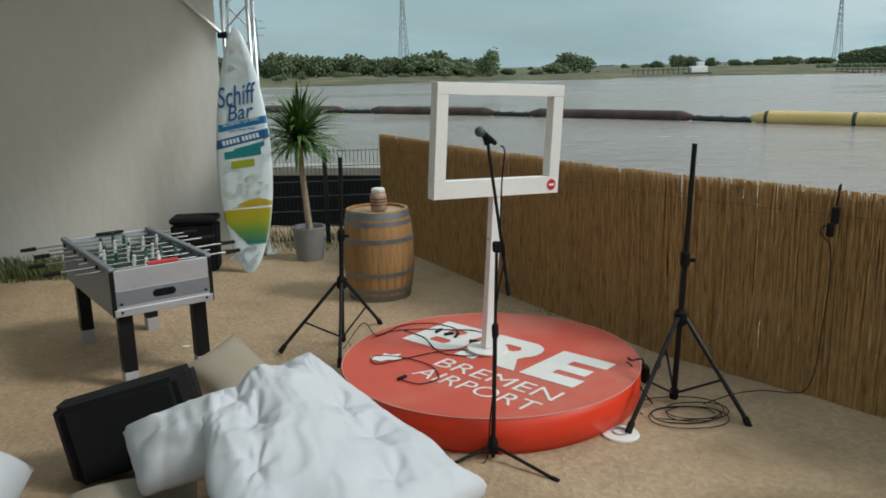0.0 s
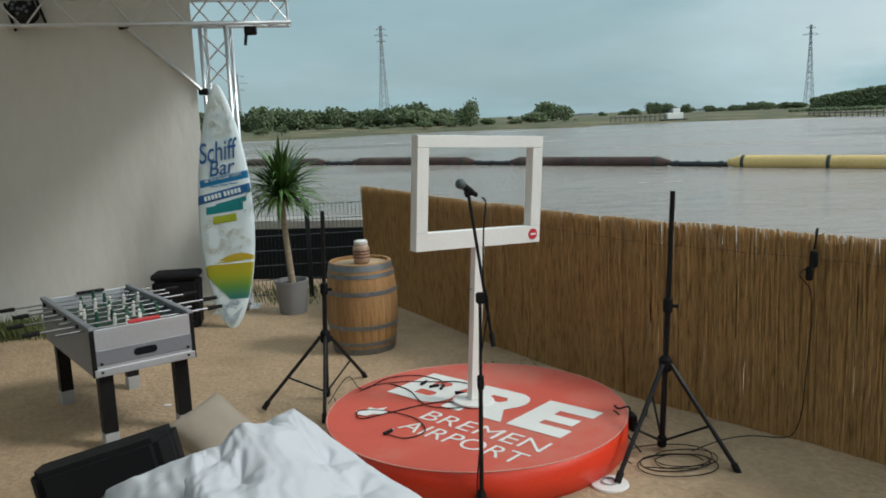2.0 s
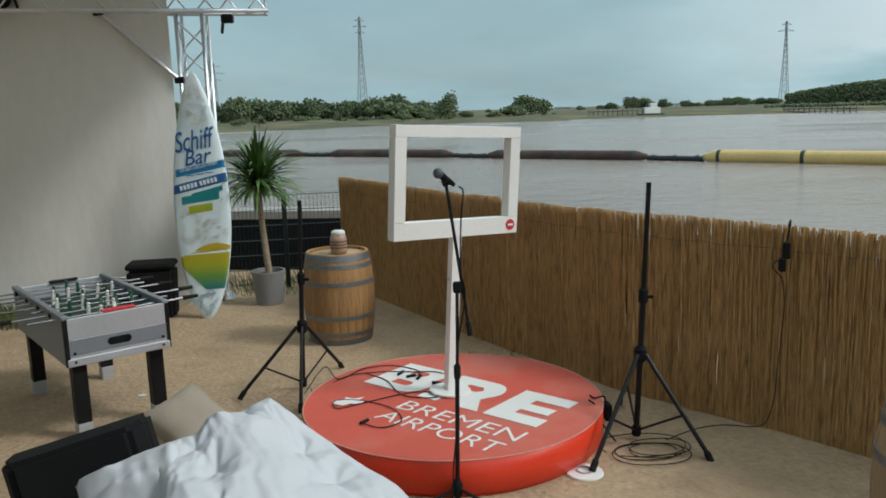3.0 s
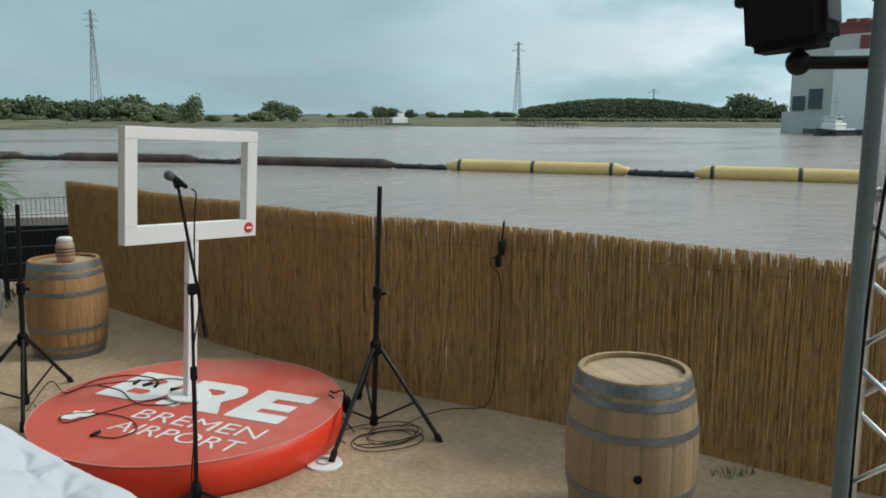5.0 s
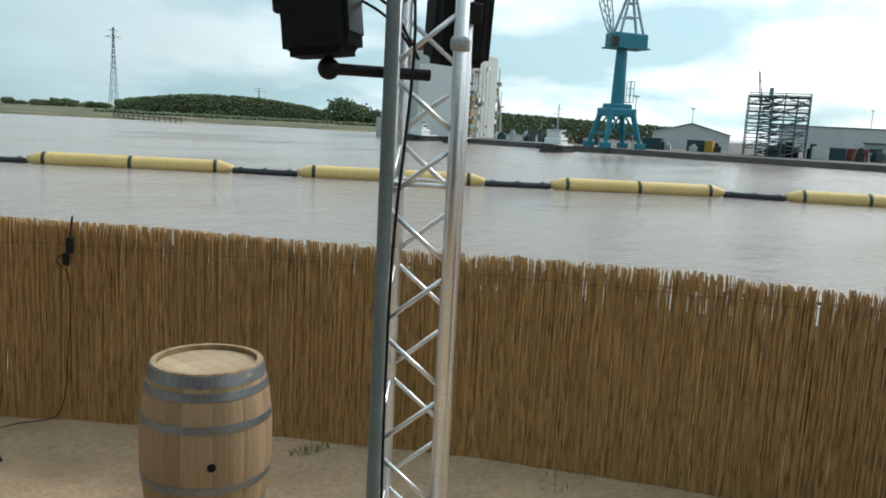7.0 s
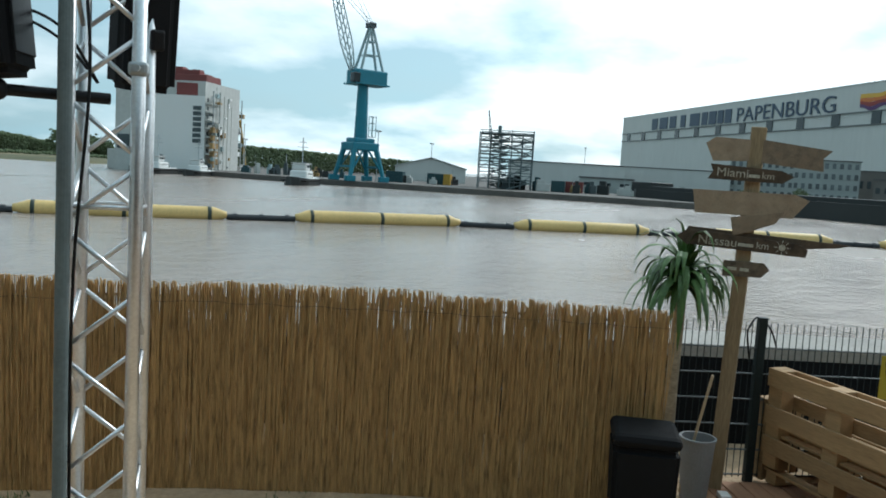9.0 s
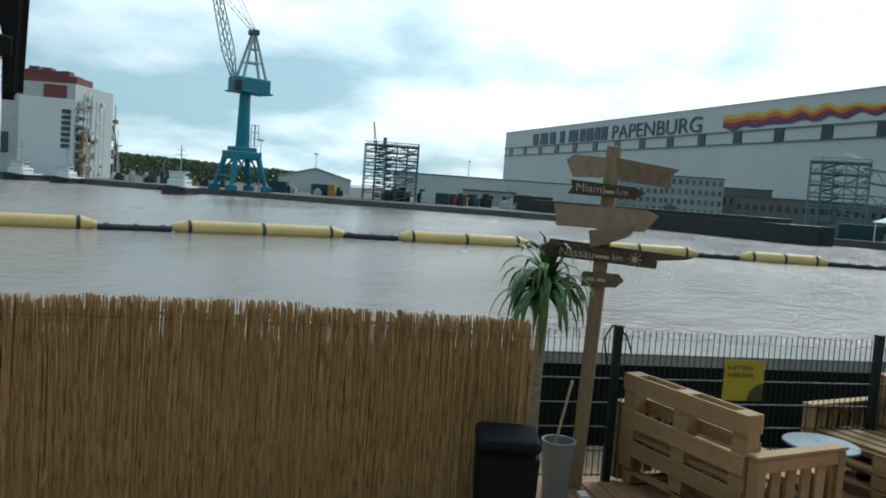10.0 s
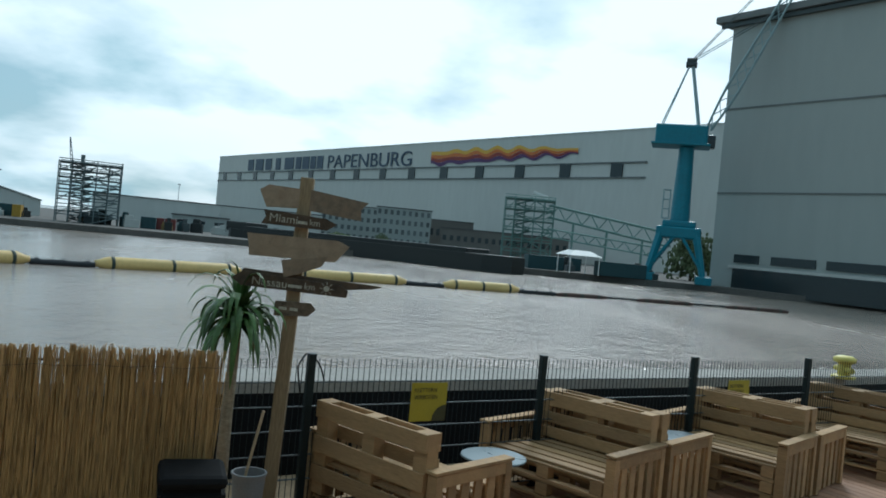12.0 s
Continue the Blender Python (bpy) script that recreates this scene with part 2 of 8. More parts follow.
M = {
    "sand": sand_mat(), "water": water_mat(), "sheet": sheet_mat(),
    "grass": mat("grass", (0.085, 0.088, 0.04), 0.95, vary=0.35, scale=0.09, fine=0.8, bump=0.5, bump_d=0.2, stain=(0.215, 0.165, 0.082), stain_amt=0.9),
    "blade": mat("grass_blade", (0.12, 0.15, 0.055), 0.8, vary=0.3, per_island=0.4, bump=0),
    "concrete": mat("concrete", (0.33, 0.31, 0.28), 0.9, vary=0.2, scale=1.5, fine=25, bump=0.3, stain=(0.20, 0.19, 0.17)),
    "dullblack": mat("dull_black", (0.008, 0.009, 0.011), 0.9, vary=0.3, scale=2, fine=30, bump=0.2),
    "quay": mat("quay_stone", (0.12, 0.11, 0.10), 0.9, vary=0.3, scale=0.2, fine=3, bump=0.3, bump_d=0.05),
    "reed": mat("reed", (0.525, 0.325, 0.130), 0.75, vary=0.20, scale=12.0, fine=70, bump=0.2, stretch=(8, 8, 1.3), per_island=0.19, stain=(0.10, 0.052, 0.02), stain_amt=0.8),
    "wire": mat("rusty_wire", (0.12, 0.09, 0.07), 0.7, 0.4, bump=0),
    "fencegreen": mat("dark_coated_steel", (0.018, 0.026, 0.026), 0.55, 0.0, vary=0.2, bump=0.05),
    "fencewire": mat("fence_wire", (0.10, 0.115, 0.12), 0.45, 0.5, vary=0.2, bump=0),
    "red": mat("red_carpet_top", (0.60, 0.098, 0.064), 0.8, vary=0.10, scale=2.4, fine=110, bump=0.25, stain=(0.50, 0.20, 0.15), stain_amt=0.7),
    "redside": mat("red_gloss_side", (0.72, 0.045, 0.015), 0.35, vary=0.07, scale=2, bump=0.03),
    "white": mat("white_paint", (0.80, 0.79, 0.76), 0.45, vary=0.04, scale=3, bump=0.04, stain=(0.62, 0.60, 0.55), stain_amt=0.3),
    "black": mat("black_steel", (0.012, 0.012, 0.013), 0.42, 0.0, vary=0.3, bump=0.05),
    "plastic": mat("black_plastic", (0.008, 0.008, 0.009), 0.8, vary=0.25, scale=8, fine=240, bump=0.3, bump_d=0.002),
    "rimpale": mat("pale_red_edge", (0.62, 0.30, 0.24), 0.6, vary=0.15, bump=0),
    "rubber": mat("black_rubber", (0.012, 0.012, 0.012), 0.75, vary=0.2, bump=0.1),
    "chrome": mat("chrome", (0.30, 0.31, 0.33), 0.3, 1.0, vary=0.08, bump=0),
    "alu": mat("aluminium_tube", (0.74, 0.75, 0.76), 0.42, 1.0, vary=0.12, scale=5, fine=90, bump=0.05),
    "stave": mat("oak_stave", (0.41, 0.225, 0.085), 0.65, vary=0.22, scale=5, fine=45, bump=0.3, stretch=(4, 4, 0.5), per_object=0.28, stain=(0.15, 0.09, 0.045), stain_amt=0.7),
    "stavegrey": mat("weathered_oak_stave", (0.34, 0.235, 0.132), 0.75, vary=0.22, scale=5, fine=45, bump=0.3, stretch=(4, 4, 0.5), per_object=0.25, stain=(0.22, 0.15, 0.09), stain_amt=0.6),
    "head": mat("barrel_head", (0.43, 0.315, 0.195), 0.7, vary=0.18, scale=4, fine=40, bump=0.25, stretch=(1, 6, 1), per_object=0.2, stain=(0.28, 0.18, 0.10)),
    "hoop": mat("galvanised_hoop", (0.22, 0.24, 0.25), 0.5, 0.7, vary=0.2, scale=6, fine=50, bump=0.15, stain=(0.13, 0.10, 0.08), stain_amt=0.4),
    "pallet": mat("pallet_wood", (0.375, 0.23, 0.105), 0.75, vary=0.24, scale=3, fine=30, bump=0.35, stretch=(0.5, 5, 5), per_object=0.32, stain=(0.22, 0.135, 0.07), stain_amt=0.6),
    "signwood": mat("weathered_sign_board", (0.25, 0.185, 0.125), 0.85, vary=0.38, scale=4, fine=40, bump=0.45, stretch=(5, 0.6, 5), per_object=0.35, stain=(0.17, 0.11, 0.07), stain_amt=0.6),
    "darkwood": mat("dark_sign_board", (0.12, 0.08, 0.05), 0.85, vary=0.4, scale=4, fine=40, bump=0.4, stretch=(5, 0.6, 5), per_object=0.3),
    "postwood": mat("timber_post", (0.30, 0.215, 0.12), 0.8, vary=0.3, scale=3, fine=30, bump=0.4, stretch=(5, 5, 0.4), stain=(0.18, 0.12, 0.06)),
    "deck": mat("deck_board", (0.30, 0.155, 0.085), 0.7, vary=0.2, scale=3, fine=30, bump=0.3, stretch=(0.5, 5, 5), per_object=0.3),
    "potgrey": mat("grey_planter", (0.24, 0.24, 0.245), 0.75, vary=0.1, scale=5, fine=70, bump=0.15),
    "soil": mat("potting_soil", (0.035, 0.025, 0.018), 0.95, vary=0.3, scale=20, bump=0.6, bump_d=0.01),
    "bark": mat("palm_bark", (0.36, 0.29, 0.20), 0.9, vary=0.3, scale=8, fine=40, bump=0.8, bump_d=0.01, stretch=(1, 1, 3)),
    "leaf": mat("yucca_leaf", (0.075, 0.145, 0.035), 0.5, vary=0.25, scale=4, per_island=0.4, bump=0),
    "deadleaf": mat("dry_yucca_leaf", (0.30, 0.24, 0.11), 0.7, vary=0.25, per_island=0.3, bump=0),
    "cloth": mat("white_cotton", (0.56, 0.58, 0.615), 0.85, vary=0.03, scale=4, fine=300, bump=0.15, bump_d=0.001),
    "canvas": mat("beige_canvas", (0.33, 0.285, 0.225), 0.9, vary=0.08, scale=5, fine=250, bump=0.25, bump_d=0.002),
    "silver": mat("silver_panel", (0.50, 0.52, 0.55), 0.38, 0.35, vary=0.06, scale=3, bump=0.03),
    "silver2": mat("grey_panel", (0.26, 0.28, 0.31), 0.4, 0.3, vary=0.06, scale=3, bump=0.03),
    "pitchgreen": mat("playfield_green", (0.015, 0.045, 0.025), 0.5, vary=0.1, bump=0),
    "figwhite": mat("figure_white", (0.72, 0.70, 0.66), 0.4, vary=0.05, bump=0),
    "figgreen": mat("figure_green", (0.02, 0.09, 0.05), 0.4, vary=0.05, bump=0),
    "redplastic": mat("red_plastic", (0.55, 0.03, 0.04), 0.4, vary=0.05, bump=0),
    "boardwhite": mat("surfboard_white", (0.74, 0.85, 0.89), 0.3, vary=0.05, scale=2, bump=0.02, coat=0.3),
    "navy": mat("navy_print", (0.02, 0.11, 0.30), 0.35, vary=0.05, bump=0),
    "blueprint": mat("blue_print", (0.02, 0.20, 0.44), 0.35, vary=0.06, bump=0),
    "teal": mat("teal_print", (0.02, 0.22, 0.24), 0.35, vary=0.06, bump=0),
    "lime": mat("lime_print", (0.36, 0.42, 0.03), 0.35, vary=0.08, bump=0),
    "sandprint": mat("sand_line_print", (0.52, 0.52, 0.45), 0.4, vary=0.1, bump=0),
    "inkline": mat("grey_blue_line_print", (0.25, 0.33, 0.42), 0.4, vary=0.1, bump=0),
    "paleblue": mat("pale_blue_print", (0.45, 0.66, 0.72), 0.4, vary=0.1, bump=0),
    "yellowfloat": mat("yellow_float", (0.72, 0.50, 0.19), 0.55, vary=0.14, scale=0.6, fine=6, bump=0.05, stain=(0.40, 0.29, 0.11), stain_amt=0.35),
    "brownfloat": mat("brown_float", (0.075, 0.040, 0.034), 0.75, vary=0.3, scale=0.8, fine=8, bump=0.2, stain=(0.14, 0.10, 0.08), stain_amt=0.5),
    "strap": mat("dark_strap", (0.035, 0.05, 0.04), 0.7, vary=0.2, bump=0),
    "pipe": mat("dark_pipe", (0.03, 0.033, 0.038), 0.6, vary=0.3, scale=0.8, bump=0.05),
    "ysign": mat("yellow_sign", (0.45, 0.34, 0.02), 0.5, vary=0.08, bump=0.02),
    "signprint": mat("sign_print", (0.07, 0.06, 0.02), 0.5, vary=0.1, bump=0),
    "chalk": mat("chalk_paint", (0.46, 0.42, 0.33), 0.8, vary=0.2, scale=30, bump=0),
    # leaf green lightened so the colour also carries the far haze
    "foliage": mat("tree_foliage", (0.105, 0.135, 0.066), 0.95, vary=0.2, scale=0.25, fine=2, bump=0, per_island=0.2),
    "willow": mat("willow_foliage", (0.115, 0.145, 0.07), 0.95, vary=0.22, scale=0.25, fine=2, bump=0, per_island=0.2),
    "trunk": mat("tree_trunk", (0.06, 0.045, 0.03), 0.95, vary=0.3, bump=0.3),
    "hallwall": mat("cladding_light_grey", (0.57, 0.575, 0.55), 0.6, vary=0.05, scale=0.03, fine=0.4, bump=0.05, stretch=(1, 1, 0.2)),
    "hallwall2": mat("cladding_grey_green", (0.36, 0.385, 0.37), 0.6, vary=0.05, scale=0.03, fine=0.4, bump=0.05, stretch=(1, 1, 0.2)),
    "seam": mat("cladding_seam", (0.16, 0.17, 0.17), 0.6, vary=0.1, bump=0),
    "letter": mat("navy_letter", (0.045, 0.075, 0.12), 0.5, vary=0.05, bump=0),
    "winglass": mat("dark_window_glass", (0.03, 0.04, 0.045), 0.12, vary=0.2, bump=0),
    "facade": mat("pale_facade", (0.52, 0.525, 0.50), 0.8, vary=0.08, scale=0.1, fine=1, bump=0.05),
    "brickfar": mat("brown_brick_building", (0.17, 0.155, 0.14), 0.85, vary=0.15, scale=0.2, fine=3, bump=0.1),
    "roof": mat("dark_roof", (0.10, 0.10, 0.10), 0.8, vary=0.15, scale=0.2, bump=0),
    "craneblue": mat("crane_turquoise", (0.012, 0.18, 0.25), 0.45, vary=0.12, scale=0.3, fine=3, bump=0.05),
    "cranepale": mat("pale_steel", (0.30, 0.40, 0.42), 0.5, vary=0.1, bump=0),
    "darksteel": mat("dark_steel", (0.065, 0.085, 0.09), 0.6, vary=0.2, bump=0),
    "greensteel": mat("green_steel", (0.15, 0.26, 0.235), 0.6, vary=0.15, bump=0),
    "hullblack": mat("black_hull", (0.018, 0.022, 0.022), 0.5, vary=0.3, scale=0.1, bump=0.05),
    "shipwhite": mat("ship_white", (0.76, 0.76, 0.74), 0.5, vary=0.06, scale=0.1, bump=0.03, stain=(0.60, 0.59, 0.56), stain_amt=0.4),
    "primer": mat("red_primer", (0.20, 0.055, 0.05), 0.7, vary=0.2, scale=0.2, bump=0),
    "conteal": mat("dark_teal_steel", (0.022, 0.065, 0.075), 0.6, vary=0.15, bump=0.05),
    "yardglass": mat("grey_window_glass", (0.12, 0.135, 0.14), 0.2, vary=0.3, bump=0, per_object=0.3),
    "ochre": mat("ochre_scaffold_board", (0.34, 0.22, 0.09), 0.8, vary=0.3, scale=0.5, fine=4, bump=0.1, per_object=0.3),
    "contblue": mat("container_blue", (0.03, 0.13, 0.24), 0.6, vary=0.15, bump=0.05),
    "contyel": mat("container_yellow", (0.50, 0.30, 0.04), 0.6, vary=0.15, bump=0.05),
    "orange": mat("orange_stripe", (0.60, 0.17, 0.03), 0.5, vary=0.05, bump=0),
    "yellowst": mat("yellow_stripe", (0.72, 0.42, 0.05), 0.5, vary=0.05, bump=0),
    "purple": mat("purple_stripe", (0.09, 0.03, 0.13), 0.5, vary=0.05, bump=0),
    "redst": mat("dark_red_stripe", (0.26, 0.03, 0.025), 0.5, vary=0.05, bump=0),
    "pylonsteel": mat("weathered_pylon_steel", (0.29, 0.32, 0.335), 0.6, 0.2, vary=0.1, bump=0),
    "towersteel": mat("grey_green_tower_steel", (0.13, 0.165, 0.17), 0.6, vary=0.15, bump=0),
    "galv": mat("galvanised_mast", (0.42, 0.45, 0.46), 0.5, 0.6, vary=0.1, bump=0),
    "tabletop": mat("grey_tabletop", (0.18, 0.23, 0.255), 0.3, 0.2, vary=0.08, bump=0.03),
    "blockerwood": mat("blocker_timber", (0.10, 0.07, 0.05), 0.8, vary=0.2, scale=2, fine=20, bump=0.2, stretch=(5, 5, 0.4)),
    "bollard": mat("yellow_bollard", (0.62, 0.52, 0.12), 0.5, vary=0.15, bump=0.05),
    "jar": mat("stoneware_jar", (0.40, 0.27, 0.19), 0.5, vary=0.15, scale=12, bump=0.1),
    "pattern": mat("jar_band", (0.16, 0.07, 0.05), 0.5, vary=0.15, bump=0),
    "lens": mat("lamp_lens", (0.20, 0.21, 0.23), 0.15, 0.3, vary=0.1, bump=0),
}


def translucent_sheet():
    """White roof fabric that lets part of the daylight through."""
    m = bpy.data.materials.new("roof_fabric")
    m.use_nodes = True
    nt = m.node_tree
    nt.nodes.clear()
    n, l = nt.nodes.new, nt.links.new
    out, mix, a, b = n("ShaderNodeOutputMaterial"), n("ShaderNodeMixShader"), n("ShaderNodeBsdfDiffuse"), n("ShaderNodeBsdfTranslucent")
    tx = n("ShaderNodeTexNoise")
    tx.inputs["Scale"].default_value = 1.5
    rp = n("ShaderNodeValToRGB")
    rp.color_ramp.elements[0].color, rp.color_ramp.elements[1].color = (0.70, 0.70, 0.67, 1), (0.78, 0.78, 0.75, 1)
    l(tx.outputs["Fac"], rp.inputs[0])
    l(rp.outputs[0], a.inputs["Color"]); l(rp.outputs[0], b.inputs["Color"])
    mix.inputs[0].default_value = 0.5
    l(a.outputs[0], mix.inputs[1]); l(b.outputs[0], mix.inputs[2]); l(mix.outputs[0], out.inputs["Surface"])
    return m


for dull in ("plastic", "dullblack", "rubber", "black", "fencegreen"):
    M[dull].node_tree.nodes["Principled BSDF"].inputs["Specular IOR Level"].default_value = 0.2
M["rooffabric"] = translucent_sheet()


def wave_print():
    """Printed wave that runs from golden at its crest through green to teal at its foot."""
    m = mat("wave_print", (0.4, 0.34, 0.02), 0.35, vary=0.05, bump=0)
    nt = m.node_tree
    n, l = nt.nodes.new, nt.links.new
    co, sep, rng, rp = n("ShaderNodeTexCoord"), n("ShaderNodeSeparateXYZ"), n("ShaderNodeMapRange"), n("ShaderNodeValToRGB")
    rng.inputs["From Min"].default_value, rng.inputs["From Max"].default_value = 0.32, 0.80
    l(co.outputs["Object"], sep.inputs[0]); l(sep.outputs["Z"], rng.inputs["Value"]); l(rng.outputs[0], rp.inputs[0])
    ramp = rp.color_ramp
    ramp.elements[0].color, ramp.elements[1].color = (0.02, 0.16, 0.17, 1), (0.52, 0.36, 0.03, 1)
    ramp.elements.new(0.28).color = (0.12, 0.27, 0.05, 1)
    ramp.elements.new(0.55).color = (0.36, 0.37, 0.02, 1)
    l(rp.outputs[0], nt.nodes["Principled BSDF"].inputs["Base Color"])
    return m


M["waveprint"] = wave_print()

# ---- building helpers ----
def part(name, bm, material, parent=None, label="", smooth=False):
    me = bpy.data.meshes.new(name)
    bmesh.ops.recalc_face_normals(bm, faces=bm.faces)
    bm.to_mesh(me)
    bm.free()
    me.materials.append(M[material])
    if smooth:
        me.shade_smooth()
    ob = new(name, me)
    ob.parent = parent
    return tagged(ob, label)


def thing(name, label, category, m=None, group="", kind=""):
    ob = new(name)
    ob.empty_display_size = 0.1
    if m is not None:
        ob.matrix_basis = m
    return tagged(ob, label, category, group, kind)


def single(name, bm, material, label, category, m=None, group="", kind="", smooth=False):
    ob = part(name, bm, material, None, label, smooth)
    if m is not None:
        ob.matrix_basis = m
    return tagged(ob, label, category, group, kind)


def share(name, me, parent, m, label=""):
    """One more piece on shared mesh data."""
    ob = new(name, me)
    ob.parent = parent
    ob.matrix_basis = m
    return tagged(ob, label)


def box(size, at=(0, 0, 0), bevel=0.0, bm=None, rot=None):
    bm = bm or bmesh.new()
    mtx = Matrix.Translation(at) @ (rot or Matrix()) @ Matrix.Diagonal((*size, 1))
    made = bmesh.ops.create_cube(bm, size=1, matrix=mtx)
    if bevel:
        edges = {e for v in made["verts"] for e in v.link_edges}
        bmesh.ops.bevel(bm, geom=list(edges), offset=bevel, segments=2, profile=0.5, affect="EDGES")
    return bm


def tube(p, q, r, seg=8, bm=None, r2=None):
    bm = bm or bmesh.new()
    p, q = Vector(p), Vector(q)
    d = q - p
    turn = d.to_track_quat("Z", "Y").to_matrix().to_4x4()
    bmesh.ops.create_cone(bm, cap_ends=True, segments=seg, radius1=r, radius2=r if r2 is None else r2, depth=d.length, matrix=Matrix.Translation((p + q) / 2) @ turn)
    return bm


def lathe(profile, seg=32, bm=None, close=True):
    """A turned body from (radius, height) pairs."""
    bm = bm or bmesh.new()
    rings = []
    for r, z in profile:
        rings.append([bm.verts.new((r * math.cos(2 * math.pi * i / seg), r * math.sin(2 * math.pi * i / seg), z)) for i in range(seg)])
    for a, b in zip(rings, rings[1:]):
        for i in range(seg):
            bm.faces.new((a[i], a[(i + 1) % seg], b[(i + 1) % seg], b[i]))
    if close:
        bm.faces.new(rings[0])
        bm.faces.new(rings[-1])
    return bm


def slab(points, z0, z1, bm=None):
    """A flat plate from an outline in x and y."""
    bm = bm or bmesh.new()
    lo = [bm.verts.new((x, y, z0)) for x, y in points]
    hi = [bm.verts.new((x, y, z1)) for x, y in points]
    bm.faces.new(lo)
    bm.faces.new(hi)
    for i in range(len(points)):
        j = (i + 1) % len(points)
        bm.faces.new((lo[i], lo[j], hi[j], hi[i]))
    bmesh.ops.recalc_face_normals(bm, faces=bm.faces)
    return bm


def cable(points, r, seg=6, bm=None):
    """A round cable along a smooth line through the points."""
    bm = bm or bmesh.new()
    pts = [Vector(p) for p in points]
    line = []
    for i in range(len(pts) - 1):
        p0, p1, p2, p3 = pts[max(i - 1, 0)], pts[i], pts[i + 1], pts[min(i + 2, len(pts) - 1)]
        for k in range(6):
            t = k / 6
            line.append(0.5 * ((2 * p1) + (p2 - p0) * t + (2 * p0 - 5 * p1 + 4 * p2 - p3) * t * t + (3 * p1 - p0 - 3 * p2 + p3) * t ** 3))
    line.append(pts[-1])
    rings = []
    for i, p in enumerate(line):
        d = (line[min(i + 1, len(line) - 1)] - line[max(i - 1, 0)])
        d = d.normalized() if d.length > 1e-6 else Vector((1, 0, 0))
        up = Vector((0, 0, 1)) if abs(d.z) < 0.9 else Vector((1, 0, 0))
        s = d.cross(up).normalized()
        u = s.cross(d)
        rings.append([bm.verts.new(p + r * (math.cos(2 * math.pi * k / seg) * s + math.sin(2 * math.pi * k / seg) * u)) for k in range(seg)])
    for a, b in zip(rings, rings[1:]):
        for k in range(seg):
            bm.faces.new((a[k], a[(k + 1) % seg], b[(k + 1) % seg], b[k]))
    bm.faces.new(rings[0])
    bm.faces.new(rings[-1])
    return bm


def words(text, width, m, material, parent, name="lettering", depth=0.002, height=None, label="", shear=0.0, bold=0.0):
    """Lettering of a given width (and height), its lower left corner at m, in the plane x right, y up."""
    cu = bpy.data.curves.new(name, "FONT")
    cu.body, cu.extrude, cu.size, cu.shear, cu.offset = text, depth, 1.0, shear, bold
    tmp = bpy.data.objects.new(name, cu)
    me = bpy.data.meshes.new_from_object(tmp)
    bpy.data.objects.remove(tmp)
    co = np.array([v.co for v in me.vertices])
    lo, hi = co.min(0), co.max(0)
    kx = width / (hi[0] - lo[0])
    ky = height / (hi[1] - lo[1]) if height else kx
    for v in me.vertices:
        v.co = ((v.co.x - lo[0]) * kx, (v.co.y - lo[1]) * ky, v.co.z)
    me.materials.clear()
    me.materials.append(M[material])
    ob = new(name, me)
    ob.parent = parent
    ob.matrix_basis = m
    return tagged(ob, label)


def lerp(a, b, t):
    return a + (b - a) * t


def truss_lattice(length, side, r, bay, rb, axis_matrix=Matrix()):
    """Tubes of a four-chord lattice truss along z: the chords, and the diagonals of each face."""
    h = side / 2
    corners = [(-h, -h), (h, -h), (h, h), (-h, h)]
    chords = [tube((x, y, 0), (x, y, length), r, 12) for x, y in corners]
    braces = []
    n = int(length / bay)
    for k in range(4):
        (x0, y0), (x1, y1) = corners[k], corners[(k + 1) % 4]
        for i in range(n):
            z0, z1 = i * bay, (i + 1) * bay
            a, b = ((x0, y0), (x1, y1)) if (i + k) % 2 == 0 else ((x1, y1), (x0, y0))
            braces.append(tube((*a, z0 + 0.02), (*b, z1 - 0.02), rb, 8))
        for z in (0.03, length / 2, length - 0.03):
            braces.append(tube((x0, y0, z), (x1, y1, z), rb, 8))
    for bm in chords + braces:
        bmesh.ops.transform(bm, matrix=axis_matrix, verts=bm.verts)
    return chords, braces

# ---- ground, river, far banks ----
WATER = -2.0
# the quay edge on the near side, running along the flood wall
WALL = [(-14.0, 13.9), (-5.0, 12.2), (0.3, 11.2), (3.0, 7.6), (4.9, 4.5), (6.3, 1.4), (7.55, -1.1), (8.8, -3.7), (10.9, -8.0), (15.5, -17.0), (22.0, -30.0)]


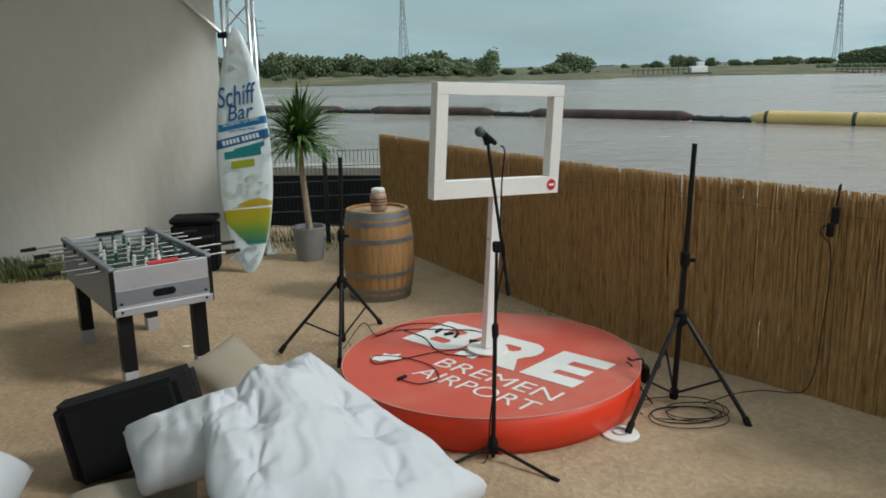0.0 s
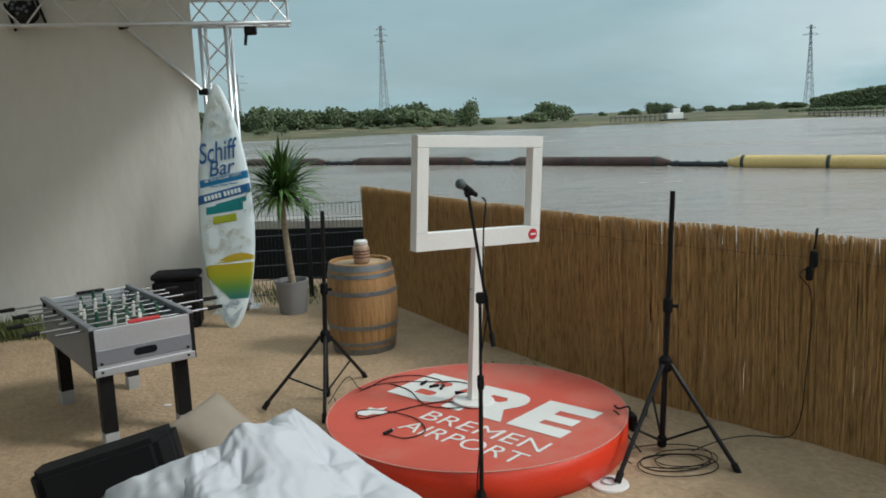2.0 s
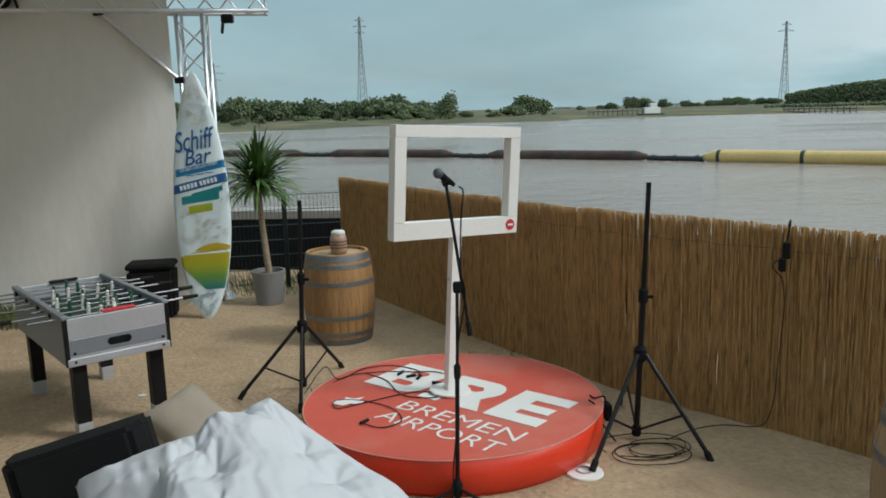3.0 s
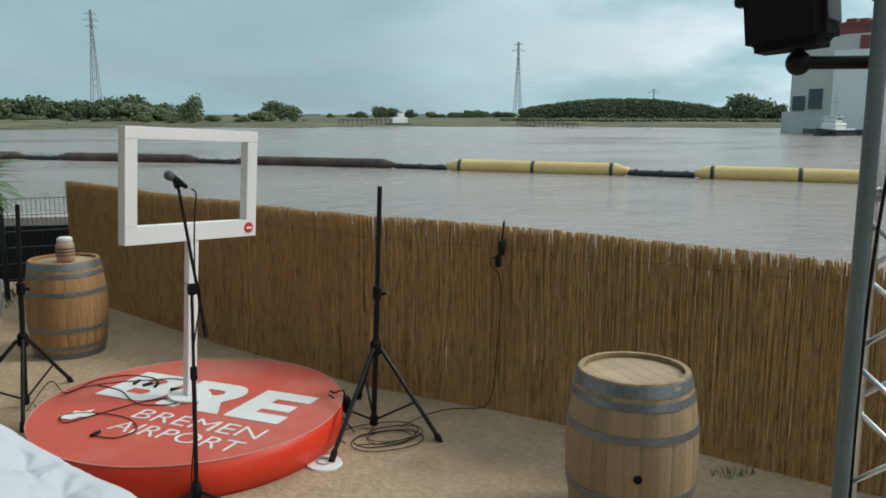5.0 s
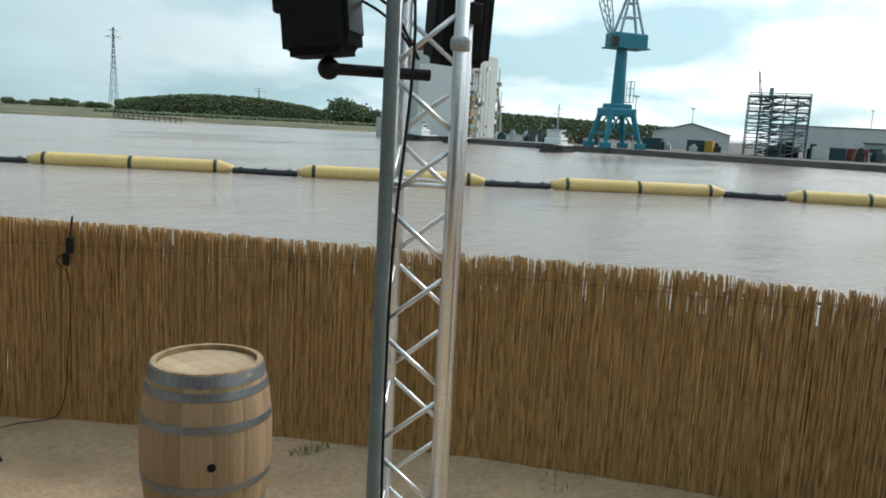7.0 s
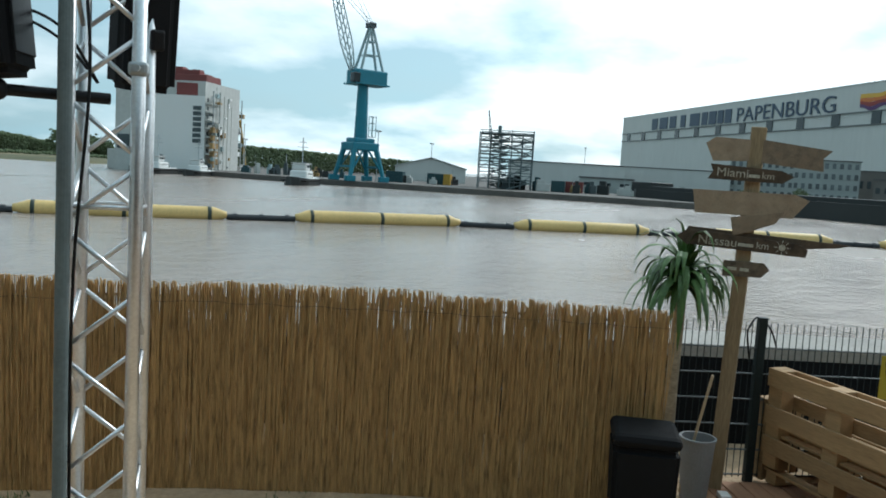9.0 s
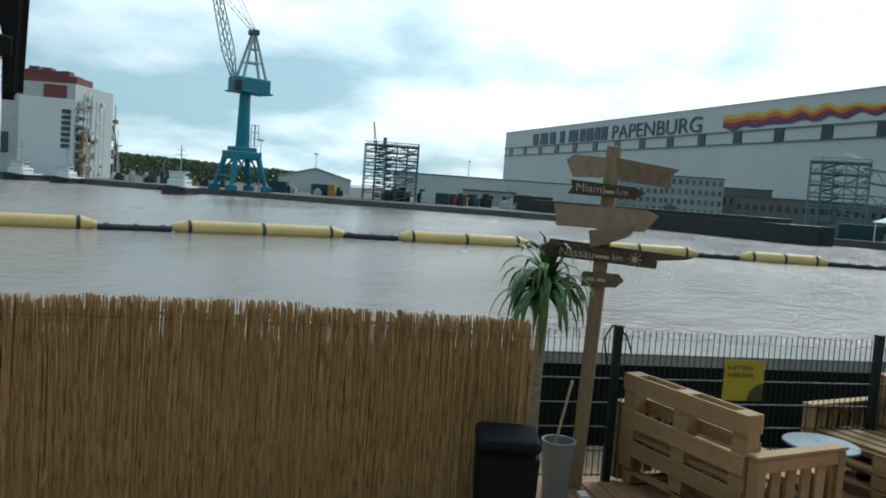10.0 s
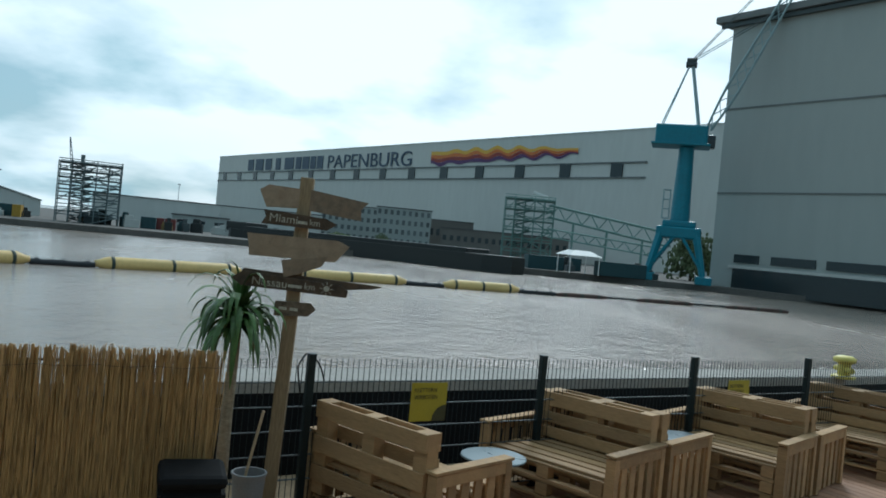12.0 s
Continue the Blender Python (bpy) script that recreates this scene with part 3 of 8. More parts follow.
def build_ground():
    land = [(-600.0, 60.0), (-14.0, 15.0), (-5.0, 13.2), (0.9, 12.1), (3.8, 8.1), (5.75, 4.9), (7.15, 1.8), (8.4, -0.75), (9.65, -3.35), (11.75, -7.6), (16.4, -16.6), (22.9, -29.6), (120.0, -420.0), (120.0, -900.0), (-600.0, -900.0)]
    bm = bmesh.new()
    bm.faces.new([bm.verts.new((x, y, 0)) for x, y in land])
    edges = [e for e in bm.edges]
    made = bmesh.ops.extrude_edge_only(bm, edges=edges)
    for v in made["geom"]:
        if isinstance(v, bmesh.types.BMVert):
            v.co.z = -4.0
    single("ground", bm, "sand", "trodden pale sand of the terrace by the river", "ground", kind="structure")
    # uneven sand near the stage
    bm = bmesh.new()
    nx, ny = 90, 110
    grid = []
    for j in range(ny + 1):
        row = []
        for i in range(nx + 1):
            x, y = -6.5 + 13.0 * i / nx, 1.0 + 12.0 * j / ny
            edge = min(i, nx - i, j, ny - j) / 8.0
            z = 0.012 * noise.noise((x * 1.3, y * 1.3, 0)) + 0.006 * noise.noise((x * 4, y * 4, 3))
            row.append(bm.verts.new((x, y, 0.006 + (z + 0.006) * min(1, edge) - (0.02 if edge == 0 else 0))))
        grid.append(row)
    for j in range(ny):
        for i in range(nx):
            x, y = grid[j][i].co.x, grid[j][i].co.y
            # keep to the terrace side of the reed fence and in front of the screen
            if x * 0.83 + (y - 9.6) * 0.52 < 0.15 and y < 10.6:
                bm.faces.new((grid[j][i], grid[j][i + 1], grid[j + 1][i + 1], grid[j + 1][i]))
    bmesh.ops.delete(bm, geom=[v for v in bm.verts if not v.link_faces], context="VERTS")
    single("sand_surface", bm, "sand", "uneven trodden sand round the stage", "sand", kind="structure", smooth=True)
    bm = bmesh.new()
    s = 4000
    bm.faces.new([bm.verts.new(p) for p in ((-s, -s, WATER), (s, -s, WATER), (s, s, WATER), (-s, s, WATER))])
    single("water", bm, "water", "muddy grey-brown river with small ripples", "river", kind="structure")


def strip(name, line, width, z0, z1, material, label, category):
    """A wall that follows a line, its width laid to the outer side."""
    bm = bmesh.new()
    pts = [Vector((x, y, 0)) for x, y in line]
    ring = []
    for i, p in enumerate(pts):
        d = (pts[min(i + 1, len(pts) - 1)] - pts[max(i - 1, 0)]).normalized()
        nrm = Vector((-d.y, d.x, 0))
        ring.append([bm.verts.new(p + nrm * o + Vector((0, 0, z))) for o, z in ((0, z0), (0, z1), (width, z1), (width, z0))])
    for a, b in zip(ring, ring[1:]):
        for k in range(4):
            bm.faces.new((a[k], a[(k + 1) % 4], b[(k + 1) % 4], b[k]))
    bm.faces.new(ring[0])
    bm.faces.new(ring[-1])
    return single(name, bm, material, label, category, kind="structure")


build_ground()
# wall face is plain black below the grey coping
strip("flood_wall", WALL, 0.55, -0.1, 0.735, "dullblack", "flood wall with a black face behind the fence", "wall")
strip("wall_coping", [(x, y) for x, y in WALL], 0.62, 0.739, 0.845, "concrete", "grey concrete coping on the flood wall", "coping")


def far_bank():
    """Low grassy bank across the river, with a wavering waterline."""
    bm = bmesh.new()
    rows = []
    for k in range(101):
        az = lerp(-75, 47, k / 100)
        d0 = 262 + 14 * noise.noise((az * 0.11, 0, 0)) + 5 * noise.noise((az * 0.5, 2, 0))
        if az < -4:
            d0 -= 14
        if az > 14:
            d0 += 25
        s, c = math.sin(radians(az)), math.cos(radians(az))
        row = []
        for dd, z in ((0, WATER - 0.5), (3, WATER + 0.3), (25, WATER + 1.0), (60, WATER + 2.0 + 0.5 * noise.noise((az * 0.3, 5, 0))), (160, 0.4), (900, 0.6), (3500, 1.0)):
            row.append(bm.verts.new((s * (d0 + dd), c * (d0 + dd), z)))
        rows.append(row)
    for a, b in zip(rows, rows[1:]):
        for k in range(6):
            bm.faces.new((a[k], a[k + 1], b[k + 1], b[k]))
    single("far_bank", bm, "grass", "grassy river bank with dry yellow patches", "bank", kind="structure", smooth=True)


far_bank()
QZ = -0.9
# quay of the shipyard across the basin
QUAY = [(260, 248), (150, 146), (146, 95), (148, 60), (155, 28), (152, 0), (140, -28), (138, -62), (121, -86), (100, -130), (80, -200)]


def quay():
    bm = bmesh.new()
    inner = [bm.verts.new((x, y, QZ)) for x, y in QUAY]
    outer = [bm.verts.new((x + 2600, y * 1.6, QZ)) for x, y in QUAY]
    foot = [bm.verts.new((x, y, WATER - 1)) for x, y in QUAY]
    for i in range(len(QUAY) - 1):
        bm.faces.new((inner[i], inner[i + 1], outer[i + 1], outer[i]))
        bm.faces.new((foot[i], foot[i + 1], inner[i + 1], inner[i]))
    single("quay", bm, "quay", "dark stone quay of the shipyard across the water", "quay", kind="structure")


quay()

# ---- across the river ----
def polar(az, d, z=0.0):
    return Vector((d * math.sin(radians(az)), d * math.cos(radians(az)), z))


def up(az, d, el):
    """Height at distance d that shows at the given elevation from eye level."""
    return 2.17 + d * math.tan(radians(el))


def clumps(bm, centre, rx, rz, n, size, rnd):
    for _ in range(n):
        while True:
            v = Vector((rnd.uniform(-1, 1), rnd.uniform(-1, 1), rnd.uniform(-1, 1)))
            if 0.25 < v.length < 1:
                break
        v = v * (0.75 + 0.35 * noise.noise(v * 2.3 + Vector(centre)))
        s = size * rnd.uniform(0.5, 1.3)
        mtx = Matrix.Translation(Vector(centre) + Vector((v.x * rx, v.y * rx, v.z * rz))) @ Euler((rnd.uniform(0, 6), rnd.uniform(0, 6), 0)).to_matrix().to_4x4() @ Matrix.Diagonal((s, s * rnd.uniform(0.5, 1), s * rnd.uniform(0.3, 0.7), 1))
        bmesh.ops.create_icosphere(bm, subdivisions=1, radius=1, matrix=mtx)


def make_tree(h, w, foliage, label, seed, low=0.25):
    rnd = random.Random(seed)
    t = thing("tree", label, "tree")
    bm = tube((0, 0, -0.5), (0, 0, h * 0.55), h * 0.03, 7, r2=h * 0.015)
    for k in range(5):
        a = k * 1.3 + seed
        tube((0, 0, h * (0.25 + 0.06 * k)), (w * 0.16 * math.cos(a), w * 0.16 * math.sin(a), h * (0.42 + 0.05 * k)), h * 0.013, 5, bm, r2=h * 0.004)
    part("trunk", bm, "trunk", t)
    bm = bmesh.new()
    for k in range(6):
        a = k * 2.4 + seed
        rr = w * 0.5 * (0.15 + 0.09 * k)
        clumps(bm, (rr * math.cos(a), rr * math.sin(a), h * (low + 0.28 + (0.42 - 0.07 * k) * (0.4 + 0.6 * rnd.random()))), w * rnd.uniform(0.28, 0.40), h * rnd.uniform(0.26, 0.36), 130, w * 0.045, rnd)
    part("crown", bm, foliage, t)
    return t


protos = [make_tree(10, 9, "foliage", "broad dark green tree on the far bank", 3, -0.08), make_tree(9, 10, "foliage", "round leafy tree on the far bank", 8, -0.08),
          make_tree(10, 7, "willow", "grey-green willow at the far waterside", 13, -0.1), make_tree(5, 9, "willow", "low grey-green bush on the far bank", 21, 0.05), make_tree(6, 6, "foliage", "dark green rounded bush at the far waterside", 34, 0.05)]
used = [False] * len(protos)


def plant(kind, az, d, top_el, width=1.0, base=0.0):
    h0 = (10, 9, 10, 5, 6)[kind]
    k = 1.42 * (up(az, d, top_el) - base) / h0
    p = polar(az, d, base)
    m = Matrix.Translation(p) @ Matrix.Rotation(az * 7.1, 4, "Z")
    if not used[kind]:
        used[kind] = True
        t = protos[kind]
        t.matrix_basis = m
    else:
        t = copy_thing(protos[kind], m)
    t.scale = (k * width * 1.0, k * width * 1.0, k)
    t["group"] = "far bank trees"
    return t


for kind, az, d, el, wd in ((0, -9.6, 330, 1.45, 1.1), (1, -8.2, 345, 1.25, 1.2), (0, -7.0, 340, 1.15, 1.2), (1, -5.9, 350, 1.0, 1.2), (0, -4.6, 345, 1.25, 1.1), (1, -3.2, 350, 0.85, 1.4), (0, -2.0, 350, 0.95, 1.3),
                            (1, -0.2, 345, 1.15, 1.1), (0, 1.2, 350, 1.35, 1.1), (3, 0.9, 318, 0.5, 1.4), (3, 2.6, 320, 0.3, 1.5), (2, 4.9, 300, 1.25, 1.0), (3, 3.4, 296, -0.25, 1.0), (4, -2.9, 282, 0.0, 1.0), (4, -8.2, 268, -0.05, 1.1), (3, -9.5, 275, -0.2, 1.0),
                            (3, 1.7, 286, -0.15, 1.3), (0, 10.2, 330, 1.0, 1.2), (1, 11.2, 332, 0.7, 1.2), (4, 11.6, 300, -0.15, 0.8), (3, 9.4, 310, 0.1, 1.2), (1, 7.7, 500, 0.05, 1.0), (0, 14.0, 480, 0.1, 1.2), (1, 16.1, 450, 0.25, 1.2), (0, 17.4, 455, 0.62, 1.3), (1, 18.3, 460, 0.5, 1.3),
                            (0, 19.6, 470, 0.4, 1.0), (1, 22.6, 460, 0.2, 1.3), (0, 23.6, 465, 0.35, 1.2), (1, 24.6, 470, 0.1, 1.2), (0, -11.5, 335, 1.3, 1.2), (1, -13.4, 340, 1.2, 1.2), (0, -15.5, 345, 1.2, 1.2), (1, -18, 345, 1.3, 1.3), (0, 42.0, 395, 1.5, 1.2), (1, 43.2, 400, 1.1, 1.1), (0, 44.3, 405, 0.8, 1.1)):
    plant(kind, az, d, el, wd, base=-0.9 if d < 330 else 0.0)


def woodland(name, az0, az1, d, profile, n, label, depth=60, size=0.8):
    """A far wood, uncountable: clumps under an uneven skyline."""
    rnd = random.Random(int(az0 * 10) + 5)
    ico = bmesh.new()
    bmesh.ops.create_icosphere(ico, subdivisions=1, radius=1)
    base = [v.co.copy() for v in ico.verts]
    tris = [[v.index for v in f.verts] for f in ico.faces]
    ico.free()
    verts, faces = [], []
    for _ in range(n):
        u = rnd.random()
        az = lerp(az0, az1, u)
        dd = d + rnd.uniform(0, depth)
        el = profile(u) + 0.07 * noise.noise((az * 1.3, 1, 0)) + 0.07 * noise.noise((az * 4.0, 7, 0))
        top = up(az, dd, el)
        z = max(0.0, top * (1 - rnd.random() ** 1.6) - size * 0.5)
        s = size * rnd.uniform(0.5, 1.3)
        p = polar(az, dd, z)
        m = Matrix.Translation(p) @ Euler((rnd.uniform(0, 6), rnd.uniform(0, 6), 0)).to_matrix().to_4x4() @ Matrix.Diagonal((s, s * 0.8, s * 0.6, 1))
        k = len(verts)
        verts += [m @ v for v in base]
        faces += [[k + i for i in f] for f in tris]
    me = bpy.data.meshes.new(name)
    me.from_pydata(verts, [], faces)
    me.materials.append(M["foliage"])
    tagged(new(name, me), label, "woodland", kind="stuff")


woodland("woodland", 27.2, 45.5, 420, lambda u: 0.12 + 1.0 * math.sin(math.pi * min(1, u * 1.15 + 0.06)) ** 0.8, 19000, "dark wooded rise behind the river bend", size=0.65)
woodland("woodland", 50.5, 66.0, 330, lambda u: 1.05 - 0.5 * u, 6500, "dark trees behind the shipyard quay", size=0.7)
woodland("woodland", -30, -11, 380, lambda u: 1.0, 4000, "dark trees along the far bank")
woodland("woodland", -10.5, 3.5, 420, lambda u: 0.60 + 0.2 * math.sin(u * 17), 5500, "dark tree line behind the meadow", size=0.8)
woodland("woodland", 26.0, 45.0, 330, lambda u: -0.25, 900, "bushes along the foot of the rise", size=0.8, depth=20)


def pylon(az, d, top_el, arms, label):
    """Lattice pylon with crossarms."""
    h = up(az, d, top_el)
    t = thing("power_pylon", label, "pylon", Matrix.Translation(polar(az, d, 0)) @ Matrix.Rotation(radians(-az + 20), 4, "Z"), "power pylons")
    w0, w1, r = h * 0.085, h * 0.012, 0.10 + h * 0.0022
    def half(z):
        k = z / h
        return lerp(w0, w1, min(1, k * 1.12) ** 0.75) / 2 * 1.25
    for sx, sy in ((1, 1), (1, -1), (-1, 1), (-1, -1)):
        bm = bmesh.new()
        zs = [h * k / 6 for k in range(7)]
        for a, b in zip(zs, zs[1:]):
            tube((sx * half(a), sy * half(a), a), (sx * half(b), sy * half(b), b), r, 5, bm)
        part("leg", bm, "pylonsteel", t)
    bm = bmesh.new()
    n = 14
    for k in range(n):
        a, b = h * (k / n) ** 0.9, h * ((k + 1) / n) ** 0.9
        for s in (1, -1):
            tube((-half(a), s * half(a), a), (half(b), s * half(b), b), r * 0.6, 4, bm)
            tube((half(a), s * half(a), a), (-half(b), s * half(b), b), r * 0.6, 4, bm)
            tube((s * half(a), -half(a), a), (s * half(b), half(b), b), r * 0.6, 4, bm)
    part("bracing", bm, "pylonsteel", t)
    for z, w in arms:
        bm = bmesh.new()
        zz, ww = h * z, h * w
        tube((-ww, 0, zz), (ww, 0, zz), r * 0.9, 4, bm)
        tube((-ww, 0, zz), (0, 0, zz + h * 0.03), r * 0.7, 4, bm)
        tube((ww, 0, zz), (0, 0, zz + h * 0.03), r * 0.7, 4, bm)
        part("crossarm", bm, "pylonsteel", t)


pylon(-1.05, 800, 6.5, ((0.96, 0.055), (0.90, 0.075), (0.84, 0.05)), "tall steel lattice pylon behind the far meadow")
pylon(27.1, 850, 4.95, ((0.96, 0.06), (0.88, 0.10)), "tall steel lattice pylon beside the wooded rise")
pylon(-10.93, 900, 3.6, ((0.94, 0.14), (0.82, 0.19), (0.70, 0.13)), "double lattice pylon on the far bank")
pylon(36.3, 1100, 1.75, ((0.95, 0.20), (0.86, 0.26)), "distant pylon top above the woods")


def shed(name, az0, az1, d, el, material, label, category="building", base=None, windows=0, gable=False, depth=18.0):
    """A plain building that faces the water, between two bearings."""
    base = QZ if base is None else base
    a, b = polar(az0, d), polar(az1, d)
    width, h = (b - a).length, up(0, d, el) - base
    t = thing(name, label, category, Matrix.Translation(a + Vector((0, 0, base))) @ Matrix.Rotation(math.atan2(b.y - a.y, b.x - a.x), 4, "Z"))
    if gable:
        out = [(0, 0), (width, 0), (width, h * 0.62), (width * 0.5, h), (0, h * 0.62)]
        bm = bmesh.new()
        f = [bm.verts.new((x, 0, z)) for x, z in out]
        r = [bm.verts.new((x, depth, z)) for x, z in out]
        bm.faces.new(f); bm.faces.new(r)
        for i in range(5):
            j = (i + 1) % 5
            bm.faces.new((f[i], f[j], r[j], r[i]))
        part("wall", bm, material, t)
        for s in (0, 1):
            e0, e1 = ((-0.3, h * 0.60), (width * 0.5, h + 0.15)) if s == 0 else ((width * 0.5, h + 0.15), (width + 0.3, h * 0.60))
            bm = bmesh.new()
            v = [bm.verts.new(p) for p in ((e0[0], -0.4, e0[1]), (e1[0], -0.4, e1[1]), (e1[0], depth, e1[1]), (e0[0], depth, e0[1]))]
            w = [bm.verts.new((p.co.x, p.co.y, p.co.z + 0.25)) for p in v]
            bm.faces.new(v); bm.faces.new(w)
            for i in range(4):
                bm.faces.new((v[i], v[(i + 1) % 4], w[(i + 1) % 4], w[i]))
            part("roof", bm, "hallwall2", t)
    else:
        part("wall", box((width, depth, h), (width / 2, depth / 2, h / 2)), material, t)
        part("roof", box((width + 0.5, depth + 0.5, 0.35), (width / 2, depth / 2, h + 0.18)), "roof", t)
    for k in range(windows):
        part("window", box((width / windows * 0.5, 0.12, h * 0.22), (width * (k + 0.5) / windows, -0.03, h * 0.6)), "winglass", t)
    return t, width, h


shed("farm_building", 12.3, 13.4, 600, -0.02, "facade", "long white farm building beyond the meadow", windows=5, depth=10, base=0.0)
shed("farm_building", 20.0, 21.9, 560, -0.02, "shipwhite", "white low building beside the river", windows=6, depth=10, base=0.0)
shed("warehouse", 63.6, 68.6, 225, 0.85, "hallwall", "pale gabled shipyard shed with sliding door", gable=True, depth=30)
shed("workshop", 71.5, 79.6, 300, 1.05, "hallwall", "long pale workshop on the quay", windows=0, depth=30)
shed("workshop", 76.6, 80.3, 215, 0.15, "hallwall2", "low grey building on the quay", windows=3)
shed("brick_building", 93.6, 97.2, 330, 1.55, "brickfar", "dark brown yard building with flat roof", windows=8)
shed("brick_building", 95.0, 104.0, 300, 1.05, "brickfar", "long brown yard building with many windows", windows=18)
shed("pale_block", 79.3, 86.5, 330, 1.05, "hallwall", "pale low building before the great hall", windows=0)


def office(az0, az1, d, el, floors, cols, label):
    # office walls use the darker cladding, their shade put into the colour
    t, width, h = shed("office_building", az0, az1, d, el, "hallwall2", label)
    me = None
    for f in range(floors):
        for c in range(cols):
            x, z = width * (c + 0.5) / cols, h * (f + 0.55) / floors
            if me is None:
                ob = part("window", box((width / cols * 0.5, 0.3, h / floors * 0.5)), "yardglass", t)
                ob.matrix_basis = Matrix.Translation((x, -0.08, z)); me = ob.data
            else:
                share("window", me, t, Matrix.Translation((x, -0.08, z)))


office(86.4, 90.4, 340, 1.95, 4, 9, "pale four-storey yard office with rows of windows")
office(90.3, 94.2, 300, 2.1, 4, 9, "grey four-storey yard office with rows of windows")


def tower_crane(base, k, turn, jib, label, stay=0.32, apex=1.4):
    """Portal jib crane; k scales a 30 m crane, jib = (end point relative to the cab, lattice or folded)."""
    t = thing("harbour_crane", label, "crane", Matrix.Translation(base) @ Matrix.Rotation(turn, 4, "Z") @ Matrix.Diagonal((k, k, k, 1)), "harbour cranes")
    for sx in (-1, 1):
        for sy in (-1, 1):
            bm = bmesh.new()
            tube((sx * 4.6, sy * 3.8, 0.5), (sx * 2.9, sy * 2.4, 8.0), 0.50, 6, bm, r2=0.70)
            box((2.6, 1.1, 1.3), (sx * 4.6, sy * 3.8, 0.65), 0.15, bm)
            part("leg", bm, "craneblue", t)
            part("brace", tube((sx * 4.3, sy * 3.55, 2.0), (sx * 0.6, sy * 2.6, 7.6), 0.26, 6), "craneblue", t)
        part("tie_beam", box((0.4, 7.0, 0.5), (sx * 3.9, 0, 3.4), 0.05), "craneblue", t)
    bm = box((7.2, 6.0, 1.9), (0, 0, 8.2), 0.3)
    box((5.4, 4.6, 1.2), (0, 0, 9.6), 0.3, bm)
    part("portal", bm, "craneblue", t)
    part("column", tube((0, 0, 9.8), (0, 0, 22.5), 1.6, 18, r2=1.25), "craneblue", t)
    bm = box((1.3, 1.5, 0.15), (2.4, -1.1, 10.6))
    for x, y in ((1.9, -1.8), (3.0, -1.8), (3.0, -0.4), (1.9, -0.4)):
        tube((x, y, 10.6), (x, y, 15.5), 0.09, 5, bm)
    for z in (12.2, 13.8, 15.4):
        box((1.2, 1.5, 0.1), (2.45, -1.1, z), 0, bm)
    part("stair", bm, "cranepale", t)
    bm = box((8.4, 5.2, 3.4), (1.0, 0, 24.4), 0.35)
    box((9.4, 6.0, 0.35), (1.0, 0, 22.8), 0.1, bm)
    part("machine_house", bm, "craneblue", t)
    part("cabin", box((1.8, 1.8, 2.2), (-3.6, -2.4, 24.0), 0.2), "winglass", t)
    for s in (-1, 1):
        bm = tube((-1.6, s * 1.5, 26.0), (apex - 0.2, s * 0.4, 36.5), 0.32, 6)
        tube((4.4, s * 1.5, 26.0), (apex + 0.2, s * 0.4, 36.5), stay, 6, bm)
        for q in (0.35, 0.65) if stay > 0.2 else ():
            tube((lerp(-1.6, apex - 0.2, q), s * lerp(1.5, 0.4, q), lerp(26, 36.5, q)), (lerp(4.4, apex + 0.2, q), s * lerp(1.5, 0.4, q), lerp(26, 36.5, q)), 0.2, 5, bm)
        part("a_frame", bm, "cranepale", t)
    bm = tube((apex - 0.8, -0.8, 37.0), (apex + 0.8, -0.8, 37.0), 0.4, 8)
    tube((apex - 0.8, 0.8, 37.0), (apex + 0.8, 0.8, 37.0), 0.4, 8, bm)
    box((1.8, 2.2, 0.6), (apex, 0, 36.4), 0.1, bm)
    part("head_sheave", bm, "darksteel", t)
    foot, tip = Vector((-3.2, 0, 25.8)), Vector(jib)
    bm = bmesh.new()
    ax = (tip - foot)
    n = 16
    side = Vector((0, 1, 0)); nrm = ax.cross(side).normalized()
    def pt(q, i):
        wdt = 1.15 * (1 - 0.65 * q) * (0.35 + min(1, q * 6) * 0.65)
        return foot + ax * q + side * wdt * (1 if i in (0, 1) else -1) + nrm * wdt * (1 if i in (0, 3) else -1)
    for i in range(4):
        for j in range(n):
            tube(pt(j / n, i), pt((j + 1) / n, i), 0.16, 4, bm)
            tube(pt(j / n, i), pt((j + 1) / n, (i + 1) % 4), 0.09, 4, bm)
    part("jib", bm, "cranepale", t)
    bm = bmesh.new()
    for s in (-0.8, 0.8):
        tube((apex, s, 37.0), tip + Vector((0, s, 0)), 0.07, 4, bm)
        tube((apex, s, 37.0), foot.lerp(tip, 0.55) + Vector((0, s, 0)), 0.07, 4, bm)
    part("hoist_rope", bm, "darksteel", t)


tower_crane(polar(61.12, 172, QZ), 0.885, radians(-30), (-13.5, 0, 60), "turquoise harbour jib crane on the shipyard quay")
tower_crane(polar(111.5, 152, QZ), 1.08, radians(-112 + 180), (-20, 0, 62), "turquoise harbour jib crane before the great hall", stay=0.10, apex=0.5)


